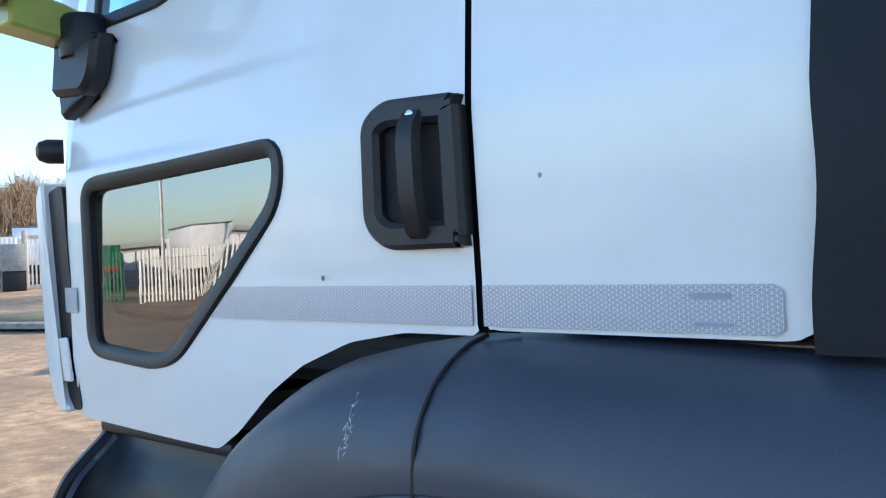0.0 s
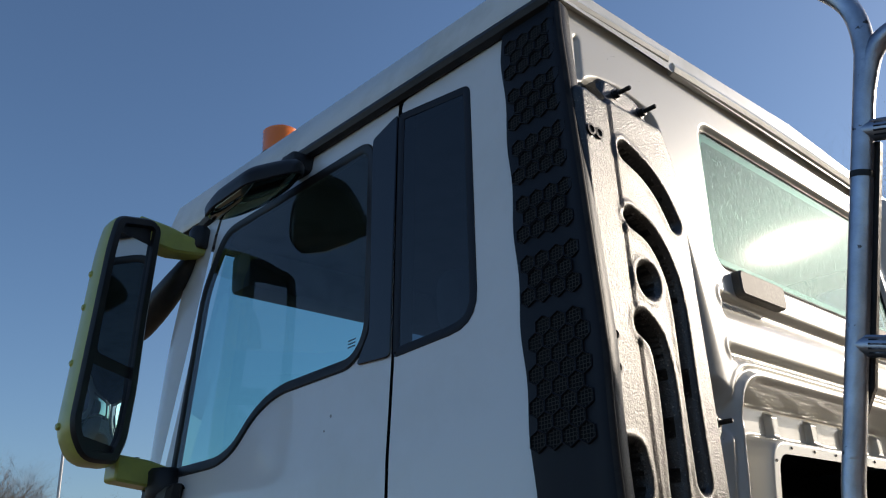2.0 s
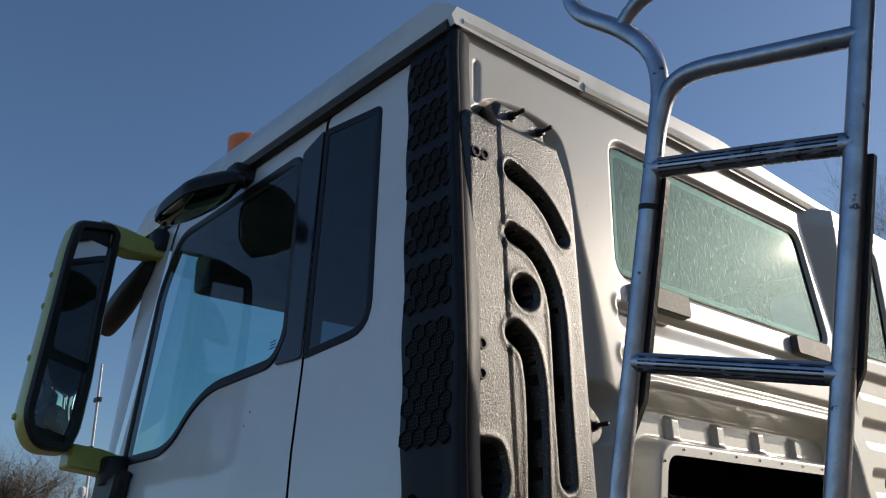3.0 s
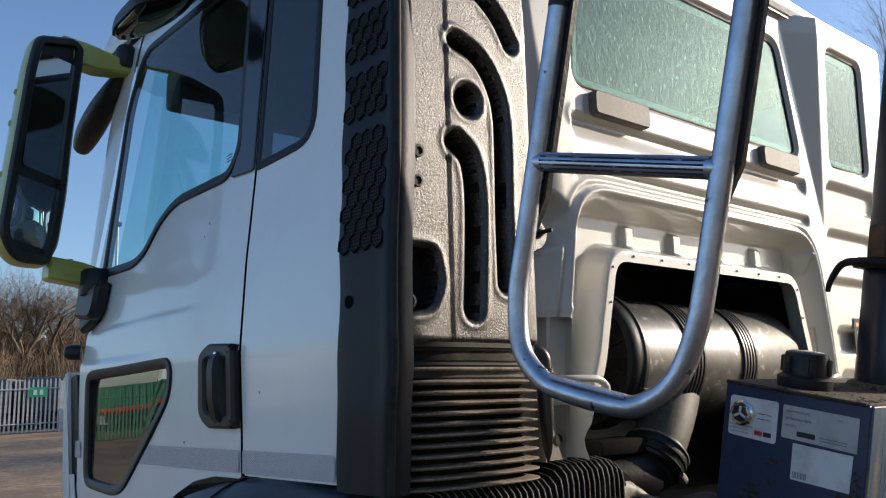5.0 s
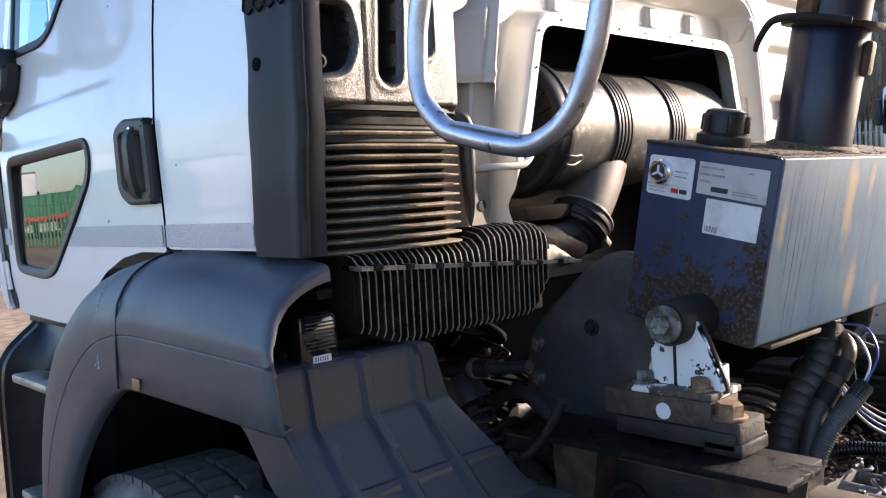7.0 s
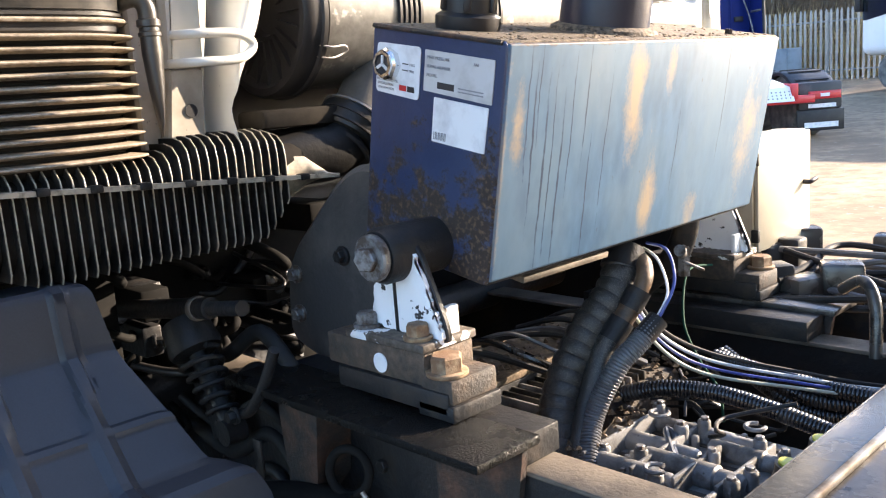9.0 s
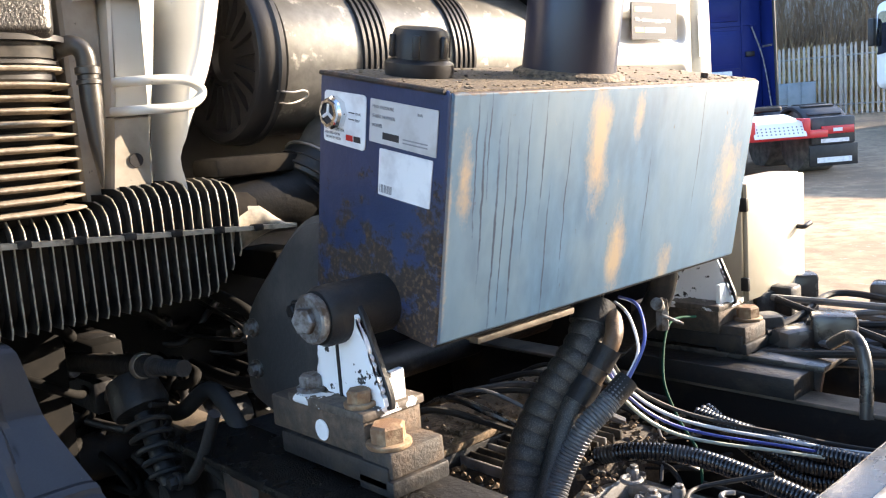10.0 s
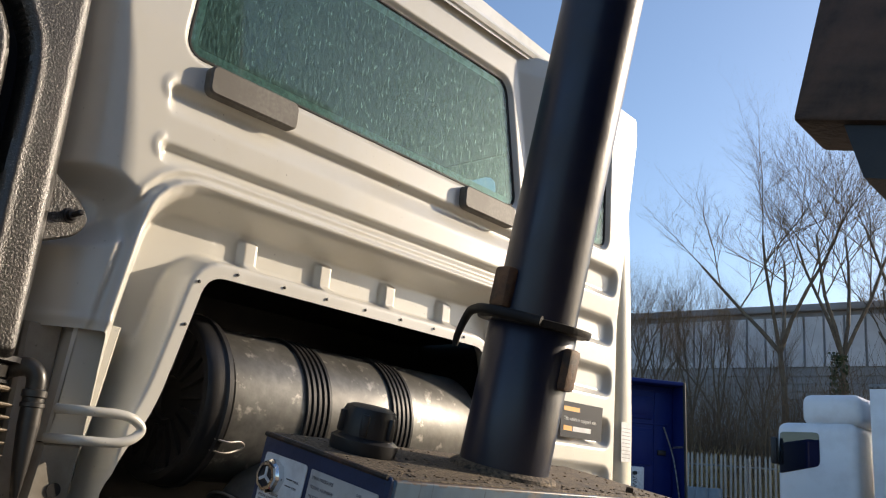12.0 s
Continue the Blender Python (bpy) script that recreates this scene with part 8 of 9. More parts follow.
for w in (0.242, 0.512):
    part("rung", tube([lad(0.0, w), lad(0.271, w)], 0.0135, 14, 2), ALU, body, "grooved alloy rung")
    for dy in (-0.008, 0.008):
        part("rung_rib", tube([lad(0.012, w, dy) + Vector((0, 0, 0.009)), lad(0.26, w, dy) + Vector((0, 0, 0.009))], 0.0035, 6, 2), ALU, body)
    for a in (128, 152, 176, 200, 224):
        c, d = 0.0128 * math.cos(math.radians(a)), 0.0128 * math.sin(math.radians(a))
        part("rung_groove", tube([lad(0.016, w + d, c), lad(0.255, w + d, c)], 0.0014, 6, 2), GROOVE, body)
bm = bmesh.new()
for dy in (-0.010, -0.005, 0.0, 0.005, 0.010):
    add_tube(bm, [lad(0.085, -0.0335, dy), lad(0.195, -0.0335, dy)], 0.0026, 6, 2)
part("grip_strip", bm, ALU, body, "ridged grip along the ladder foot")
# alloy backing bars use the black frame colour to carry their shade
for u, w0 in ((0.009, 0.150), (0.280, 0.205)):
    part("rail_backing", prism([Vector(p) for p in ((u - 0.008, 0.50), (u + 0.009, 0.50), (u + 0.009, w0 + 0.045), (u - 0.004, w0), (u - 0.008, w0 + 0.02))], 0.006, 0.020, lambda a, b, h: lad(a, b, h), 0.002), GRIME, body, "backing bar behind the ladder rail, blackened for shade")
part("tape_mark", lathe([(0.0142, -0.004), (0.0142, 0.004)], Matrix.Translation(lad(0.0, 0.455)), 18), BLACK, body)
part("top_bow", tube([lad(0.0, 0.56), lad(0.008, 0.615), lad(0.03, 0.642), lad(0.07, 0.65), lad(0.12, 0.65), lad(0.271, 0.65)], R, 14, 6), ALU, body)
part("stay", tube([lad(0.0, 0.55), lad(0.0, 0.62), lad(-0.022, 0.69), lad(-0.08, 0.742), lad(-0.168, 0.795), lad(-0.19, 0.85), lad(-0.15, 0.93), lad(0.3, 1.0), lad(0.8, 1.0)], R, 14, 6), ALU, body)
part("stay", tube([lad(-0.085, 0.742), lad(-0.04, 0.79), lad(0.10, 0.81), lad(0.8, 0.81)], R * 0.9, 12, 6), ALU, body)

# ---- surroundings ----
def ground_z(x, y):
    cx, cy = max(-70.0, min(70.0, x)), max(-70.0, min(70.0, y))
    return -0.0136 * cx + 0.030 * cy


def far_spot(az, d):
    """Place seen at az degrees left of +y from the walk's middle, d metres off, on the ground."""
    x, y = 1.2 - math.sin(radians(az)) * d, -0.5 + math.cos(radians(az)) * d
    return Vector((x, y, ground_z(x, y)))


GRAVEL = shader("gravel_yard", (0.30, 0.206, 0.122), 0.9, second=(0.165, 0.112, 0.067), mix_scale=0.5, mix_lo=0.4, mix_hi=0.62, grain=0.4, grain_scale=5, bump=1.0, bump_scale=14, spots=(0.31, 0.255, 0.185), spot_scale=9, spot_lo=0.60, spot_hi=0.70)
xs = sorted(set([-1500, -600, -300, -150, 1500, 600, 300, 150] + [i * 4 for i in range(-22, 23)]))
bm = bmesh.new()
G = [[bm.verts.new((x, y, ground_z(x, y) + (0.035 * noise.noise((x * 0.22, y * 0.22, 0)) if abs(x) < 95 and abs(y) < 95 else 0))) for y in xs] for x in xs]
for i in range(len(xs) - 1):
    for j in range(len(xs) - 1):
        bm.faces.new((G[i][j], G[i + 1][j], G[i + 1][j + 1], G[i][j + 1]))
tagged(part("ground", bm, GRAVEL), "dusty brown gravel yard with tyre marks", "ground", "", "structure")

GALV = shader("galvanised_fence", (0.52, 0.53, 0.53), 0.5, 0.3, second=(0.38, 0.39, 0.39), mix_scale=3, grain=0.15, grain_scale=20)
DULL = shader("weathered_fence", (0.34, 0.335, 0.315), 0.7, 0.1, second=(0.25, 0.24, 0.22), mix_scale=3, grain=0.2, grain_scale=20)


def palisade(label, a, b, material, height=2.1, gap=0.155, gaps=()):
    a, b = Vector(a), Vector(b)
    d = (b - a)
    L = d.to_2d().length
    yaw = math.degrees(math.atan2(d.y, d.x))
    ob = holder("palisade_fence", label, "fence", Matrix.Translation(a) @ pose(0, 0, 0, 0, 0, yaw))
    slope = d.z / L
    poly = [Vector(p) for p in ((-0.035, 0.04), (0.035, 0.04), (0.035, height - 0.10), (0.018, height), (0.0, height - 0.06), (-0.018, height), (-0.035, height - 0.10))]
    first = None
    for k in range(min(290, int(L / gap))):
        x = (k + 0.5) * gap
        if any(g0 < x < g1 for g0, g1 in gaps):
            continue
        if first is None:
            first = part("pale", prism(poly, -0.012, 0.006, lambda u, v, h: (u, h, v)), material, ob, smooth=False)
            first.matrix_basis = pose(x, -0.03, x * slope)
        else:
            share(first, "pale", ob, pose(x, -0.03, x * slope, 0, 0.4 * math.sin(k * 2.7), 0))
    for z in (0.35, height - 0.38):
        bm = bmesh.new()
        add_tube(bm, [(0, 0, z), (L, 0, z + L * slope)], 0.028, 4, 1)
        part("rail", bm, material, ob)
    n = int(L / 2.75) + 1
    for k in range(n):
        part("post", box(-0.05, 0.05, 0.0, 0.10, 0.0, height - 0.1, 0.0, pose(k * L / max(1, n - 1), 0.03, k * L / max(1, n - 1) * slope)), material, ob)
    return ob


palisade("pale galvanised palisade fence round the neighbouring yard", far_spot(68.2, 37.5), far_spot(84, 37), GALV, 2.05)
palisade("pale galvanised palisade fence beside the gate", far_spot(55, 40), far_spot(64.6, 38), GALV, 2.05)
palisade("weathered grey palisade fence before the scrub", far_spot(27.5, 31.5), far_spot(8, 30), DULL, 2.25)
palisade("pale galvanised palisade fence across the yard", far_spot(150, 33), far_spot(117, 36), GALV, 2.1)
palisade("green painted palisade fence across the yard", far_spot(116, 38), far_spot(99, 40), shader("fence_green", (0.03, 0.16, 0.09), 0.5, second=(0.05, 0.20, 0.12), mix_scale=3), 2.1)
mast = holder("lamp_mast", "tall slim grey mast across the yard", "pole", Matrix.Translation(far_spot(119, 45)))
part("shaft", lathe([(0.11, 0), (0.09, 4), (0.06, 9)], None, 12), GALV, mast)
part("flood_lamp", box(-0.3, 0.3, -0.15, 0.15, 8.9, 9.1, 0.02), BLACK, mast)

# sliding gate
g0, g1 = far_spot(68.0, 37.0), far_spot(64.7, 37.4)
gd = g1 - g0
gate = holder("yard_gate", "grey steel sliding gate with upright bars", "gate", Matrix.Translation(g0) @ pose(0, 0, 0, 0, 0, math.degrees(math.atan2(gd.y, gd.x))))
GL = gd.length
for z in (0.12, 2.0):
    part("gate_rail", box(0, GL, -0.04, 0.04, z - 0.07, z + 0.07), DULL, gate)
for x in (0, GL):
    part("gate_post", box(x - 0.09, x + 0.09, -0.08, 0.08, 0, 2.25, 0.01), DULL, gate)
first = part("gate_bar", box(0.07, 0.13, -0.02, 0.02, 0.15, 1.98), GALV, gate)
for k in range(1, int(GL / 0.14)):
    share(first, "gate_bar", gate, pose(k * 0.14, 0, 0))
p = far_spot(68.6, 36.6)
kiosk = holder("gate_motor_box", "dark grey gate control box on legs", "control box", Matrix.Translation(p))
part("case", box(-0.45, 0.45, -0.3, 0.3, 0.75, 1.75, 0.02, pose(0, 0, 0, 0, 0, 68)), DULL, kiosk)
part("leg", box(-0.4, 0.4, -0.25, 0.25, 0, 0.75, 0.02, pose(0, 0, 0, 0, 0, 68)), GRIME, kiosk)
p = far_spot(70.5, 43)
pole = holder("lamp_post", "tall slim grey camera pole behind the fence", "pole", Matrix.Translation(p))
part("shaft", lathe([(0.09, 0), (0.075, 4), (0.06, 11)], None, 12), GALV, pole)
part("camera_dome", lathe([(0.10, 0), (0.17, 0.12), (0.16, 0.35), (0.06, 0.45)], pose(0.15, -0.25, 4.9), 16), LABEL, pole, "white camera dome")
part("flood_lamp", box(-0.25, 0.25, -0.12, 0.12, 9.2, 9.4, 0.02), BLACK, pole)
p = far_spot(74.6, 37.0)
sign = holder("fire_exit_sign", "small green sign with white bars on the fence", "sign", Matrix.Translation(p) @ pose(0, -0.06, 1.35, 0, 0, 74))
part("plate", box(-0.30, 0.30, -0.07, -0.06, 0.0, 0.38), shader("sign_green", (0.02, 0.42, 0.16), 0.4), sign)
for x in (-0.16, 0.06):
    part("mark", box(x, x + 0.12, -0.075, -0.0705, 0.08, 0.28), LABEL, sign)

# kerbed island
isl = far_spot(65.6, 20.5)
bmk = lathe([(1.9, 0.0), (1.9, 0.10), (1.8, 0.13)], None, 40, 1.6, 0.9)
island = holder("kerb_island", "low kerbed island with rough winter grass", "traffic island", Matrix.Translation(isl) @ pose(0, 0, 0, 0, 0, 20))
part("kerb", bmk, shader("kerb_concrete", (0.30, 0.28, 0.25), 0.85, second=(0.2, 0.18, 0.16), mix_scale=4, bump=0.4), island)
part("turf", lathe([(1.78, 0.10), (1.7, 0.16), (0.8, 0.24), (0.05, 0.26)], None, 40, 1.6, 0.9), shader("winter_grass", (0.16, 0.15, 0.07), 0.95, second=(0.24, 0.20, 0.11), mix_scale=5, grain=0.4, grain_scale=60, bump=1, bump_scale=60), island)

# ---- bare trees ----
BARK = shader("bark", (0.11, 0.085, 0.06), 0.9, second=(0.17, 0.14, 0.10), mix_scale=6, grain=0.3, grain_scale=30, bump=0.6, bump_scale=40)
TWIG = shader("twigs", (0.14, 0.095, 0.062), 0.9, second=(0.25, 0.18, 0.11), mix_scale=2, grain=0.3, grain_scale=10)
IVY = shader("ivy_leaf", (0.03, 0.055, 0.018), 0.5, second=(0.06, 0.08, 0.03), mix_scale=8, grain=0.3, grain_scale=40)


def cone_seg(V, F, a, b, ra, rb, sides):
    d = b - a
    if d.length < 1e-5:
        return
    s = d.cross(Vector((0.3, 0.2, 1.0)) if abs(d.normalized().z) < 0.95 else Vector((1, 0, 0))).normalized()
    t = s.cross(d).normalized()
    n = len(V)
    for c, r in ((a, ra), (b, rb)):
        for k in range(sides):
            w = 2 * math.pi * k / sides
            V.append(c + (s * math.cos(w) + t * math.sin(w)) * r)
    for k in range(sides):
        F.append((n + k, n + (k + 1) % sides, n + sides + (k + 1) % sides, n + sides + k))


def grow(V1, F1, V2, F2, p, d, length, r, depth, rnd, spread, lift):
    """One limb and its children; thick wood goes to the first mesh, fine twigs to the second."""
    steps = 4 if depth > 1 else 2
    V, F = (V1, F1) if depth > 2 else (V2, F2)
    q, dd = p, d.normalized()
    for k in range(steps):
        dd = (dd + Vector((rnd.uniform(-1, 1), rnd.uniform(-1, 1), rnd.uniform(-0.6, 1) * lift)) * 0.16).normalized()
        e = q + dd * (length / steps)
        cone_seg(V, F, q, e, r * (1 - 0.5 * k / steps), r * (1 - 0.5 * (k + 1) / steps), 6 if depth > 3 else 3)
        if depth > 0 and (k > 0 or depth < 4):
            for c in range(1 if depth > 3 else 2):
                side = Vector((rnd.uniform(-1, 1), rnd.uniform(-1, 1), rnd.uniform(-0.2, 0.9))).normalized()
                nd = (dd * (1 - spread) + side * spread).normalized()
                grow(V1, F1, V2, F2, e, nd, length * rnd.uniform(0.5, 0.75), r * (1 - 0.5 * (k + 1) / steps) * 0.55, depth - 1, rnd, spread, lift)
        q = e


def bare_tree(label, seed, height, depth=4, spread=0.55, lift=0.5, r=None, ivy=0.0, lean=(0, 0)):
    rnd = random.Random(seed)
    V1, F1, V2, F2 = [], [], [], []
    r = r or height * 0.022
    base = Vector((0, 0, -0.2))
    trunk_h = height * 0.36
    q, d = base, Vector((lean[0], lean[1], 1)).normalized()
    for k in range(5):
        e = q + d * (trunk_h + 0.2) / 5
        cone_seg(V1, F1, q, e, r * (1.25 if k == 0 else 1 - 0.07 * k), r * (1 - 0.07 * (k + 1)), 8)
        q = e
        d = (d + Vector((rnd.uniform(-1, 1), rnd.uniform(-1, 1), 0.4)) * 0.08).normalized()
    for k in range(4):
        side = Vector((math.cos(k * 1.7 + seed), math.sin(k * 1.7 + seed), 0.6 + 0.5 * rnd.random()))
        grow(V1, F1, V2, F2, q, (d * (1 - spread) + side.normalized() * spread), height * rnd.uniform(0.26, 0.36), r * 0.6, depth, rnd, spread, lift)
    ob = holder("bare_tree", label, "tree")
    for nm, V, F, mt in (("trunk", V1, F1, BARK), ("crown", V2, F2, TWIG)):
        me = bpy.data.meshes.new(nm)
        me.from_pydata(V, [], F)
        me.materials.append(mt)
        o = new(nm, me)
        o.parent = ob
    if ivy:
        V, F = [], []
        for k in range(1400):
            h = rnd.uniform(0.0, ivy)
            a = rnd.uniform(0, 6.28)
            rr = r * rnd.uniform(0.9, 2.2)
            c = Vector((rr * math.cos(a), rr * math.sin(a), h))
            s = rnd.uniform(0.05, 0.10)
            n = len(V)
            u, w = Vector((rnd.uniform(-1, 1), rnd.uniform(-1, 1), rnd.uniform(-1, 1))).normalized() * s, Vector((rnd.uniform(-1, 1), rnd.uniform(-1, 1), rnd.uniform(-1, 1))).normalized() * s
            V += [c - u, c + w, c + u, c - w]
            F.append((n, n + 1, n + 2, n + 3))
        me = bpy.data.meshes.new("ivy")
        me.from_pydata(V, [], F)
        me.materials.append(IVY)
        o = new("ivy", me)
        o.parent = ob
        o["label"] = "climbing ivy leaves"
    return ob


def put(ob, az, d, turn=0, s=1.0):
    ob.matrix_world = Matrix.Translation(far_spot(az, d)) @ pose(0, 0, 0, 0, 0, turn) @ Matrix.Diagonal((s, s, s, 1))
    return ob


oak = put(bare_tree("spreading bare oak behind the fence", 3, 9.0, 4, 0.62, 0.35), 75.3, 52, 20)
ash = put(bare_tree("tall bare tree with ivy on its trunk", 11, 17.5, 4, 0.45, 0.8, 0.15, 6.5), 16.0, 37, 0)
fork = put(bare_tree("bare forked tree with leaning trunk", 7, 17.5, 4, 0.55, 0.5, 0.15, 0.0, (-0.08, 0.02)), 18.6, 36, 40)
slim = bare_tree("slender bare young tree", 21, 12.5, 4, 0.33, 1.1, 0.10)
put(slim, 27.2, 38, 0, 0.85)
slim2 = bare_tree("slender bare young tree", 25, 12.5, 4, 0.30, 1.2, 0.095)
put(slim2, 24.8, 38, 0, 0.85)
for i, (src, az, d, s, turn) in enumerate(((slim, 26.0, 40, 0.8, 40), (slim2, 22.6, 37, 0.8, 120), (slim, 28.6, 39, 0.9, 200), (slim, 20.6, 41, 0.75, 310), (slim2, 30, 40, 0.85, 10), (ash, 11.5, 40, 1.0, 140), (fork, 13.2, 43, 0.95, 200))):
    c = copy_thing(src, Matrix.Identity(4))
    put(c, az, d, turn, s)
for i, (src, az, d, s, turn) in enumerate(((oak, 74.2, 54, 1.0, 200), (oak, 76.4, 53, 0.95, 290), (oak, 77.8, 55, 0.9, 60), (oak, 72.8, 55, 0.9, 130), (oak, 80.5, 50, 1.05, 150), (oak, 71.0, 58, 0.85, 70), (slim, 68.5, 55, 0.5, 20), (slim2, 66.5, 56, 0.48, 70), (slim, 64.0, 58, 0.5, 120), (slim2, 78, 56, 0.5, 190), (slim, 73, 60, 0.45, 270))):
    put(copy_thing(src, Matrix.Identity(4)), az, d, turn, s)


def no_rise(az, d):
    return 0.0


def bank_rise(az, d):
    hh = 3.6 + 0.5 * math.sin((az - 50) * 0.5) + (0.3 if az > 72 else 0)
    return hh * float(np.interp(d, [46, 52, 60, 80], [0, 0.45, 0.85, 1.0]))


def thicket(label, a0, a1, d0, d1, count, h0, h1, material, seed, thick=0.012, rise=no_rise):
    rnd = random.Random(seed)
    V, F = [], []
    for k in range(count):
        az, d = rnd.uniform(a0, a1), rnd.uniform(d0, d1)
        p = far_spot(az, d) + Vector((0, 0, rise(az, d)))
        h = rnd.uniform(h0, h1) * (0.75 + 0.25 * math.sin(az * 2.3) * math.sin(az * 0.9 + 1))
        tip = p + Vector((rnd.uniform(-0.3, 0.3) * h, rnd.uniform(-0.3, 0.3) * h, h))
        mid = p.lerp(tip, 0.5) + Vector((rnd.uniform(-0.1, 0.1), rnd.uniform(-0.1, 0.1), 0)) * h
        cone_seg(V, F, p, mid, thick * 1.5, thick, 3)
        cone_seg(V, F, mid, tip, thick, thick * 0.3, 3)
        for q in range(4):
            b = p.lerp(tip, rnd.uniform(0.35, 0.9))
            e = b + Vector((rnd.uniform(-0.4, 0.4), rnd.uniform(-0.4, 0.4), rnd.uniform(0.0, 0.45))) * h * 0.5
            cone_seg(V, F, b, e, thick * 0.6, thick * 0.15, 3)
    me = bpy.data.meshes.new("thicket")
    me.from_pydata(V, [], F)
    me.materials.append(material)
    return tagged(new("thicket", me), label, "scrub", "", "stuff")


SCRUB = shader("winter_scrub", (0.125, 0.085, 0.055), 0.95, second=(0.19, 0.135, 0.085), mix_scale=0.8, grain=0.3, grain_scale=6)
REED = shader("dry_reeds", (0.50, 0.36, 0.17), 0.9, second=(0.36, 0.24, 0.12), mix_scale=3)
thicket("dark leafless scrub behind the fence", 8, 29, 32.8, 38, 3000, 2.0, 7.0, SCRUB, 1, 0.013)
thicket("tan dry reeds along the fence", 15, 27, 32.0, 33.2, 1300, 1.2, 2.9, REED, 2, 0.012)
thicket("brown leafless wood behind the yard", 54, 92, 48, 72, 15000, 1.4, 3.6, SCRUB, 3, 0.026, bank_rise)
thicket("low brambles behind the fence", 70, 86, 42, 50, 1200, 1.0, 3.6, SCRUB, 4, 0.020)

# earth bank under the wood
bm = bmesh.new()
rows = []
for k in range(40):
    az = 50 + k
    rows.append([bm.verts.new(far_spot(az, d) + Vector((0, 0, (bank_rise(az, d) if d < 83 else 0) - 0.1))) for d in (46, 52, 60, 80, 84)])
for A, B in zip(rows, rows[1:]):
    for i in range(4):
        bm.faces.new((A[i], A[i + 1], B[i + 1], B[i]))
tagged(part("earth_bank", bm, SCRUB), "low brown earth bank under the wood", "bank", "", "structure")

# ---- warehouse ----
CLAD = shader("pale_grey_cladding", (0.66, 0.68, 0.70), 0.6, second=(0.56, 0.58, 0.60), mix_scale=0.5, grain=0.08, grain_scale=4)
CLAD2 = shader("dark_grey_cladding", (0.30, 0.305, 0.31), 0.6, second=(0.24, 0.245, 0.25), mix_scale=0.6)


def warehouse(label, az0, d0, az1, d1, height, split, name="warehouse"):
    a, b = far_spot(az0, d0), far_spot(az1, d1)
    dd = b - a
    L = dd.to_2d().length
    ob = holder(name, label, "warehouse", Matrix.Translation(a) @ pose(0, 0, 0, 0, 0, math.degrees(math.atan2(dd.y, dd.x))))
    bm = box(0, L, 0.0, 12, -1.0, height)
    part("wall", bm, CLAD2, ob)
    bm = bmesh.new()
    n = int(L / 0.9)
    for k in range(n):
        add_box(bm, k * L / n + 0.06, (k + 1) * L / n - 0.06, -0.10, -0.003, split, height - 0.25)
    tagged(part("cladding", bm, CLAD, ob), kind="stuff")
    bm = bmesh.new()
    for k in range(14):
        z = split - 0.3 - k * 0.38
        if z > 0:
            add_box(bm, 0, L, -0.07, -0.003, z - 0.13, z + 0.13)
    tagged(part("lower_cladding", bm, CLAD2, ob), kind="stuff")
    part("roof", box(-0.3, L + 0.3, -0.35, 12.3, height, height + 0.35, 0.05), CLAD2, ob)
    return ob


warehouse("long grey clad warehouse behind the trees", 36, 52, 5, 44, 9.4, 6.7)
warehouse("long dark warehouse across the yard", 140, 62, 96, 70, 3.3, 1.9)

# ---- parked lorries ----
BLUE = shader("lorry_blue", (0.006, 0.018, 0.12), 0.4, second=(0.008, 0.022, 0.14), mix_scale=2, spec=0.15)
LWHITE = shader("lorry_white", (0.74, 0.76, 0.78), 0.4, second=(0.66, 0.67, 0.68), mix_scale=1.5, coat=0.3)
REDP = shader("lorry_red", (0.55, 0.02, 0.025), 0.4, coat=0.3)


def wheel_part(parent, x, y, r=0.5, w=0.3):
    t = part("wheel", lathe([(r * 0.55, -w / 2), (r * 0.93, -w / 2), (r, -w * 0.38), (r, w * 0.38), (r * 0.93, w / 2), (r * 0.55, w / 2)], pose(x, y, r, 90, 0, 0), 32), TYRE, parent)
    part("hub", lathe([(r * 0.54, -w * 0.40), (r * 0.50, -w * 0.15), (0.1, -w * 0.1), (0.1, w * 0.1), (r * 0.50, w * 0.15), (r * 0.54, w * 0.40)], pose(x, y, r, 90, 0, 0), 24), STEEL, t)


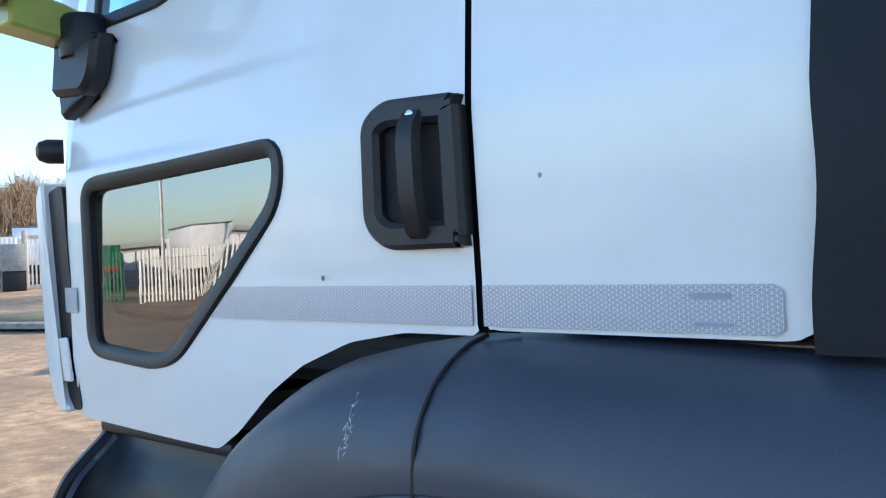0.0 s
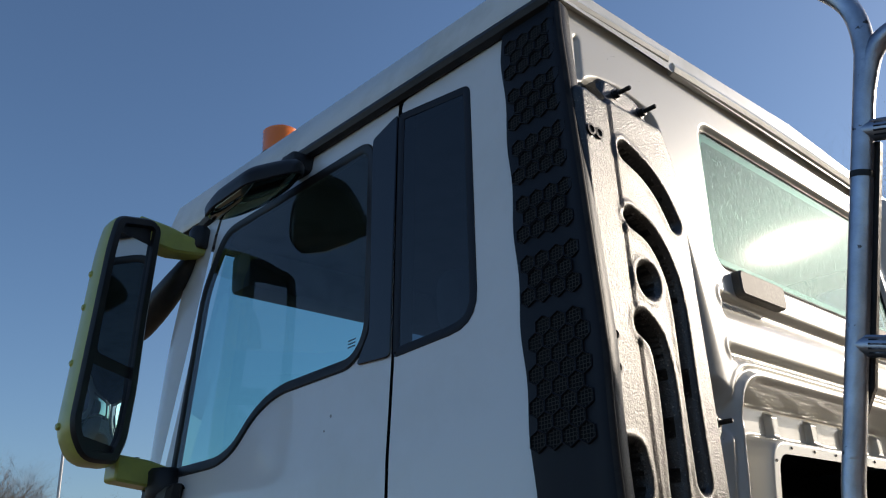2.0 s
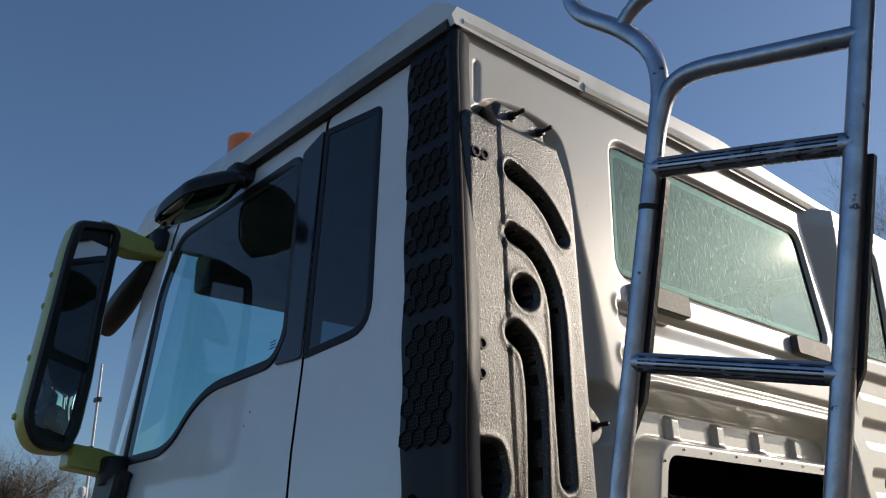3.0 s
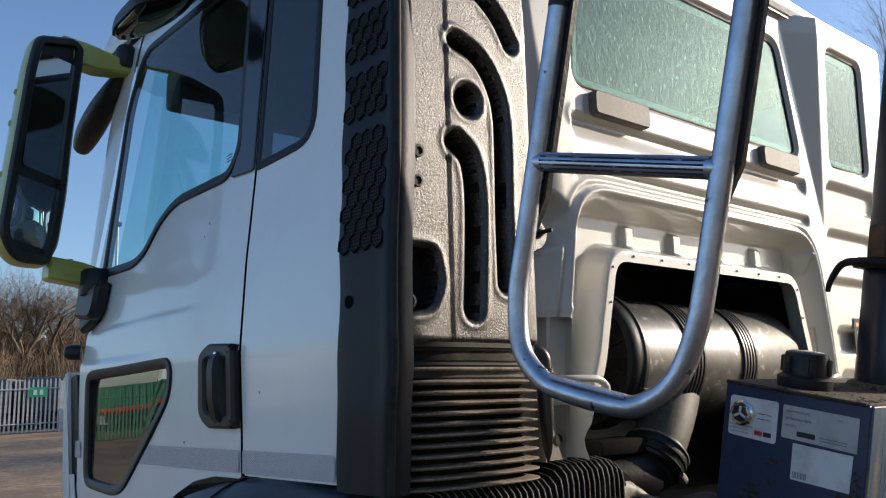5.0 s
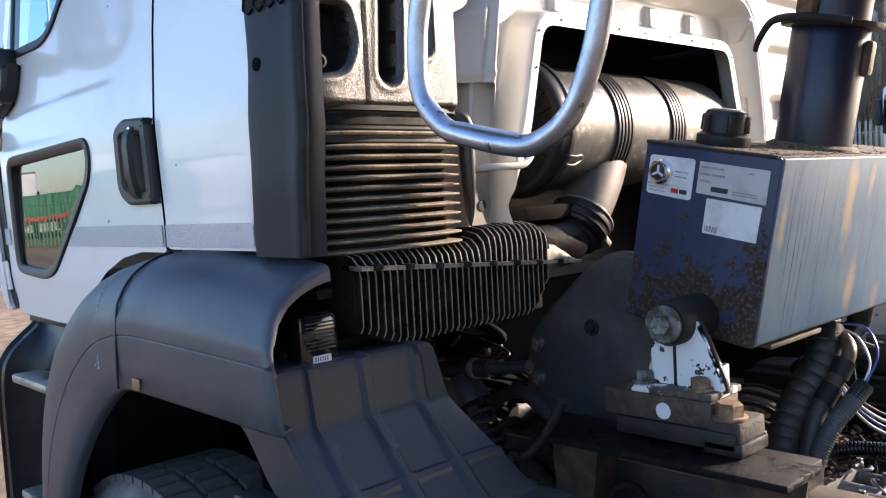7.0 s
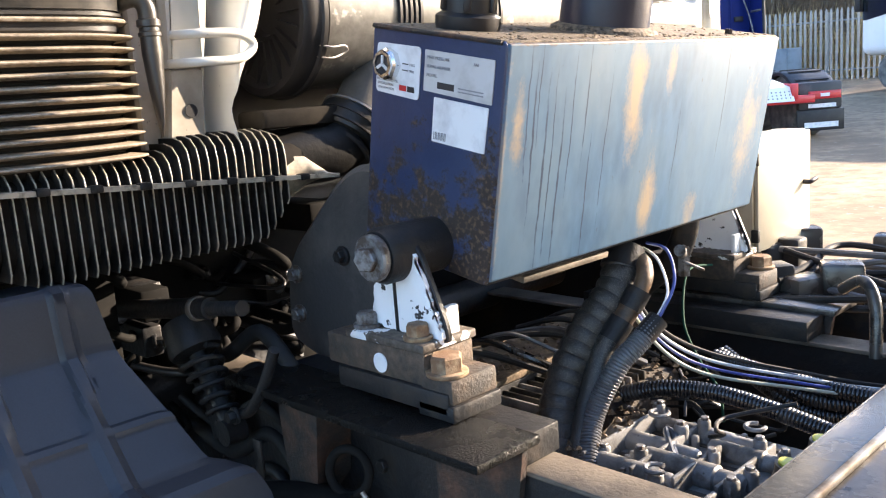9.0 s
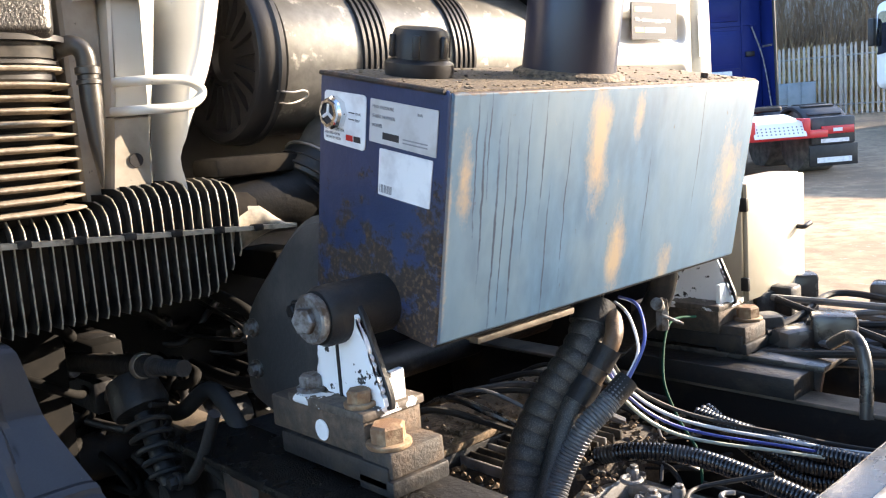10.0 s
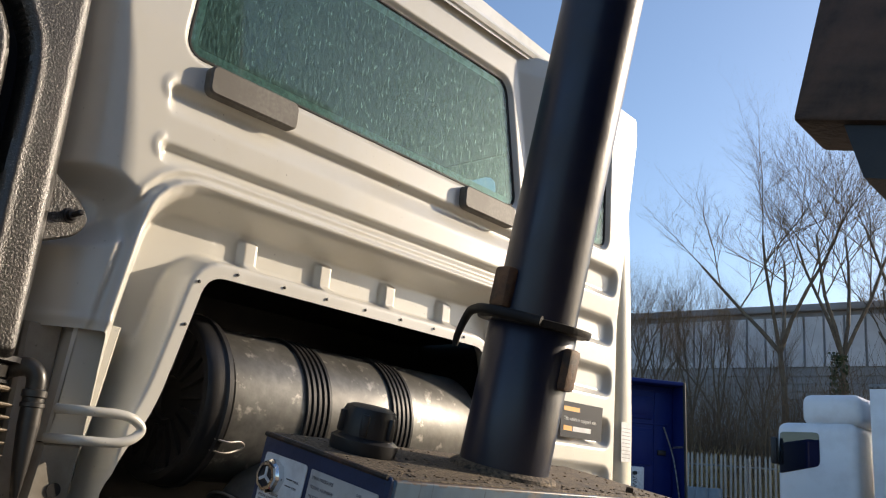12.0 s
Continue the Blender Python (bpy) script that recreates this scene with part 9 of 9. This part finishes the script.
def tractor_unit(label, paint, m):
    """Lorry tractor seen from behind: cab ahead along +x, chassis and fifth wheel behind."""
    ob = holder("tractor_unit", label, "lorry", m)
    part("cab_shell", box(0, 2.2, -1.22, 1.22, 0.95, 3.32, 0.10, None, 4), paint, ob)
    part("roof_lip", box(-0.42, 0.2, -1.20, 1.20, 3.25, 3.33, 0.03), paint, ob)
    for y in (-1.20, 1.20):
        k = 1 if y > 0 else -1
        part("side_wing", prism([Vector(p) for p in ((-0.52, 0.95), (0.06, 0.95), (0.06, 3.31), (-0.40, 3.31))], y - 0.02, y + 0.02, lambda u, v, h: (u, h, v), 0.01), paint, ob)
        part("wing_trim", tube([(-0.53, y, 0.95), (-0.41, y, 3.31)], 0.028, 8), BLACK, ob, "black rubber wing trim")
        part("wing_stay", tube([(-0.02, y - 0.22 * k, 2.5), (-0.25, y - 0.12 * k, 1.9), (-0.42, y - 0.05 * k, 1.0)], 0.014, 8), CAST, ob)
        part("wing_strut", box(-0.40, 0.0, y - 0.03, y + 0.03, 2.12, 2.16, 0.01), CAST, ob)
    for y0, y1 in ((-0.74, -0.02), (0.04, 0.76)):
        for z0, z1 in ((2.62, 3.05), (1.78, 2.46)):
            part("rear_panel", box(-0.022, 0.01, y0, y1, z0, z1, 0.012), paint, ob)
            part("panel_field", box(-0.030, -0.018, y0 + 0.10, y1 - 0.10, z0 + 0.08, z1 - 0.08, 0.006), paint, ob)
    for z in (2.54, 3.16):
        part("rear_seam", box(-0.014, 0.0, -1.1, 1.1, z - 0.012, z + 0.012, 0.004), paint, ob)
    for y in (-0.80, 0.80):
        part("rear_seam", box(-0.020, 0.0, y - 0.012, y + 0.012, 1.0, 3.1, 0.004), paint, ob)
    part("rear_latch", box(-0.05, 0.0, -1.02, -0.86, 1.98, 2.07, 0.01), BLACK, ob, "black latch")
    panel = part("air_panel", box(-0.10, -0.02, -0.58, 0.30, 1.32, 1.74, 0.03), LABEL, ob, "white coupling panel")
    for k in range(5):
        y = -0.38 + k * 0.13
        part("coupling", lathe([(0.035, 0), (0.04, 0.03), (0.03, 0.08)], pose(-0.10, y, 1.62 - 0.05 * (k % 2), 0, -90, 0), 12), BLACK, panel)
        part("coil_line", tube([(-0.13 + 0.035 * math.cos(a * 1.1), y + 0.035 * math.sin(a * 1.1), 1.56 - 0.011 * a) for a in range(24)], 0.007, 6, 3), BLACK if k else CAST, panel, "coiled air line")
    for y in (-0.42, 0.42):
        part("rail", box(-3.1, 0.2, y - 0.05, y + 0.05, 0.62, 0.86, 0.01), REDP, ob, "red chassis rail")
    part("fifth_wheel", prism(rounded([(-2.3, -0.45), (-1.5, -0.45), (-1.3, 0.0), (-1.5, 0.45), (-2.3, 0.45)], 0.1), 0.98, 1.06, lambda u, v, h: (u, v, h), 0.02), GRIME, ob, "black fifth wheel plate")
    part("walkway", box(-1.2, -0.3, -0.5, 0.5, 0.90, 0.95, 0.01), CAST, ob)
    part("cross_beam", box(-2.45, -2.30, -1.15, 1.15, 0.74, 0.86, 0.02), REDP, ob, "red cross beam")
    part("rear_beam", box(-3.08, -2.98, -0.75, 0.75, 0.56, 0.68, 0.02), REDP, ob, "red rear beam")
    ramp = part("ramp_plate", prism([Vector(p) for p in ((-2.42, 0.935), (-2.42, 0.915), (-3.02, 0.80), (-3.12, 0.60), (-3.135, 0.606), (-3.03, 0.818))], -0.40, 0.40, lambda u, v, h: (u, h, v), 0.004), LWHITE, ob, "white perforated ramp plate")
    hole = None
    for i in range(11):
        for j in range(3):
            mm = Matrix.Translation((-3.085 - 0.022 * (j - 1), -0.34 + 0.068 * i, 0.70 - 0.045 * (j - 1))) @ pose(0, 0, 0, 0, -64, 0)
            if hole is None:
                hole = part("hole", lathe([(0.012, -0.004), (0.012, 0.004), (0.002, 0.0045)], None, 6), GRIME, ramp)
                hole.matrix_basis = mm
            else:
                share(hole, "hole", ramp, mm)
    GUARD = shader("rear_guard_black", (0.020, 0.022, 0.026), 0.45, second=(0.045, 0.045, 0.048), mix_scale=5)
    for y in (-0.93, 0.93):
        wheel_part(ob, 1.2, y, 0.52, 0.32)
        for x in (-2.2, -0.95):
            wheel_part(ob, x, y, 0.50, 0.55)
            bm = bmesh.new()
            angles = [radians(12 + 12 * k) for k in range(14)]
            A = []
            for a in angles:
                r = 0.60
                A.append([bm.verts.new((x + (r + dr) * math.cos(a), y + w, 0.47 + (r + dr) * 0.93 * math.sin(a))) for w, dr in ((-0.34, -0.05), (-0.34, 0.0), (-0.31, 0.02), (0.31, 0.02), (0.34, 0.0), (0.34, -0.05))])
            for P, Q in zip(A, A[1:]):
                for k in range(5):
                    bm.faces.new((P[k], P[k + 1], Q[k + 1], Q[k]))
            g = part("mudguard", bm, GUARD, ob, "black ribbed mudguard")
            for k in range(2, 13, 2):
                a = angles[k]
                part("guard_rib", box(-0.03, 0.03, -0.27, 0.27, 0.0, 0.025, 0.01, Matrix.Translation((x + 0.615 * math.cos(a), y, 0.47 + 0.575 * math.sin(a))) @ pose(0, 0, 0, 0, 90 - math.degrees(a), 0)), GUARD, g)
        back = part("guard_back", box(-2.90, -2.76, y - 0.35, y + 0.35, 0.44, 0.86, 0.04), GUARD, ob)
        part("tail_lamp", box(-2.93, -2.895, y - 0.31, y + 0.20, 0.60, 0.72, 0.01), REDP, back, "red tail lamp")
        part("lamp_bar", box(-2.935, -2.930, y - 0.12, y + 0.02, 0.635, 0.685), LABEL, back)
        part("guard_bar", box(-2.907, -2.900, y - 0.24, y + 0.20, 0.47, 0.53), LABEL, back)
        fl = part("mud_flap", box(-2.90, -2.875, y - 0.38, y + 0.38, 0.12, 0.44, 0.01), BLACK, ob)
        part("flap_bar", box(-2.907, -2.900, y - 0.28, y + 0.26, 0.17, 0.25), LABEL, fl)
    part("number_plate", box(-2.92, -2.90, 0.52, 0.64, 0.46, 0.58), shader("plate_yellow", (0.70, 0.50, 0.03), 0.4), ob, "yellow plate")
    return ob


def box_lorry(label, m, length=7.0, height=3.6, paint=None):
    paint = paint or LWHITE
    ob = holder("box_lorry", label, "lorry", m)
    part("cab_shell", box(0, 1.9, -1.2, 1.2, 0.9, 3.0, 0.22, None, 4), paint, ob)
    part("roof_fairing", box(-0.1, 1.3, -1.1, 1.1, 2.95, height, 0.2, None, 4), paint, ob)
    part("windscreen", box(1.85, 1.915, -1.05, 1.05, 1.9, 2.7, 0.02), GLASS_DARK, ob)
    for y in (-1.21, 1.21):
        part("door_window", prism(rounded([(0.85, 1.95), (1.86, 1.72), (1.80, 2.75), (0.85, 2.75)], 0.12), y - 0.006, y + 0.006, lambda u, v, h: (u, h, v)), GLASS_DARK, ob, "dark cab window")
        part("mirror", box(1.8, 1.95, y * 1.14 - 0.1, y * 1.14 + 0.1, 1.95, 2.6, 0.04), BLACK, ob)
        wheel_part(ob, 1.0, y * 0.82, 0.5, 0.3)
        wheel_part(ob, -length + 1.6, y * 0.82, 0.5, 0.5)
        wheel_part(ob, -length + 3.0, y * 0.82, 0.5, 0.5)
        part("side_skirt", box(-length + 3.6, -0.4, y * 0.96 - 0.02, y * 0.96 + 0.02, 0.45, 1.05, 0.02), paint, ob)
    part("load_box", box(-length, -0.35, -1.25, 1.25, 1.1, height + 0.15, 0.03), paint, ob)
    part("top_rail", box(-length, -0.35, -1.27, 1.27, height + 0.1, height + 0.22, 0.02), CAST, ob)
    part("chassis", box(-length, 1.4, -0.5, 0.5, 0.6, 1.08, 0.02), GRIME, ob)
    part("hazard_panel", box(-0.5, -0.345, -0.55, -0.2, 1.9, 2.3, 0.0), LABEL, ob)
    return ob


def container_trailer(label, m):
    """Ribbed steel container on a red skeletal trailer."""
    ob = holder("container_trailer", label, "trailer", m)
    green = shader("container_green", (0.012, 0.13, 0.07), 0.5, second=(0.02, 0.17, 0.09), mix_scale=1.5)
    part("container", box(-6, 6, -1.2, 1.2, 1.15, 2.35, 0.03), green, ob, "ribbed green steel container")
    for k in range(30):
        x = -5.8 + k * 0.4
        part("rib", box(x - 0.08, x + 0.08, -1.245, 1.245, 1.22, 2.28, 0.02), green, ob)
    for y in (-0.5, 0.5):
        part("chassis_rail", box(-6, 6, y - 0.08, y + 0.08, 0.85, 1.24, 0.02), REDP, ob, "red trailer rail")
    part("side_rail", box(-6, 6, -1.22, -1.10, 1.0, 1.24, 0.02), REDP, ob)
    part("side_rail", box(-6, 6, 1.10, 1.22, 1.0, 1.24, 0.02), REDP, ob)
    for x in (-4.6, -3.3, -2.0):
        for y in (-0.95, 0.95):
            wheel_part(ob, x, y, 0.5, 0.35)
    for y in (-0.8, 0.8):
        part("landing_leg", box(3.4, 3.6, y - 0.08, y + 0.08, 0.0, 0.9, 0.02), GRIME, ob)
    return ob


container_trailer("green container on a red trailer across the yard", Matrix.Translation(far_spot(109.5, 50)) @ pose(0, 0, 0, 0, 0, 109))
tractor_unit("dark blue tractor unit with red chassis and white ramp plate", BLUE, Matrix.Translation(far_spot(28.65, 16.8)) @ pose(0, 0, -0.07, 0, 0, 141))
box_lorry("white lorry parked by the fence", Matrix.Translation(far_spot(14.2, 24.5)) @ pose(0, 0, 0, 0, 0, 180), 7.5, 3.7)
for az, d, turn in ((121, 56, 200), (113, 57, 200), (129, 54, 205), (136, 53, 205), (106, 58, 198)):
    box_lorry("white lorry parked across the yard", Matrix.Translation(far_spot(az, d)) @ pose(0, 0, 0, 0, 0, turn), 6.5, 3.3)
DARK_VAN = shader("van_dark_grey", (0.05, 0.055, 0.065), 0.35, second=(0.04, 0.042, 0.05), mix_scale=2, coat=0.4)
for az, d, turn, kind, paint in ((66.2, 43.5, 160, "dark grey", DARK_VAN), (69.6, 42, 155, "white", LWHITE), (73.2, 42.0, 150, "dark grey", DARK_VAN), (76.5, 42, 150, "dark grey", DARK_VAN), (79.5, 43, 150, "white", LWHITE), (63, 44, 160, "dark grey", DARK_VAN)):
    box_lorry(kind + " van parked behind the palisade fence", Matrix.Translation(far_spot(az, d)) @ pose(0, 0, 0, 0, 0, turn) @ Matrix.Diagonal((0.62, 0.75, 0.62, 1)), 4.6, 3.1, paint)
box_lorry("white van with a red load cover behind the gate", Matrix.Translation(far_spot(67.2, 44)) @ pose(0, 0, 0, 0, 0, 158) @ Matrix.Diagonal((0.7, 0.8, 0.7, 1)), 5.0, 3.2)
cabn = holder("steel_cabinet", "blue-grey steel utility cabinet by the fence", "cabinet", Matrix.Translation(far_spot(23.8, 29.6)) @ pose(0, 0, 0, 0, 0, 24))
CABG = shader("cabinet_grey", (0.16, 0.21, 0.25), 0.5, second=(0.12, 0.16, 0.19), mix_scale=3)
part("case", box(-0.62, 0.62, -0.3, 0.3, 0.0, 1.15, 0.02), CABG, cabn)
for x in (-0.6, -0.18, 0.20):
    part("door", box(x + 0.01, x + 0.38, -0.32, -0.303, 0.06, 1.10, 0.008), CABG, cabn)
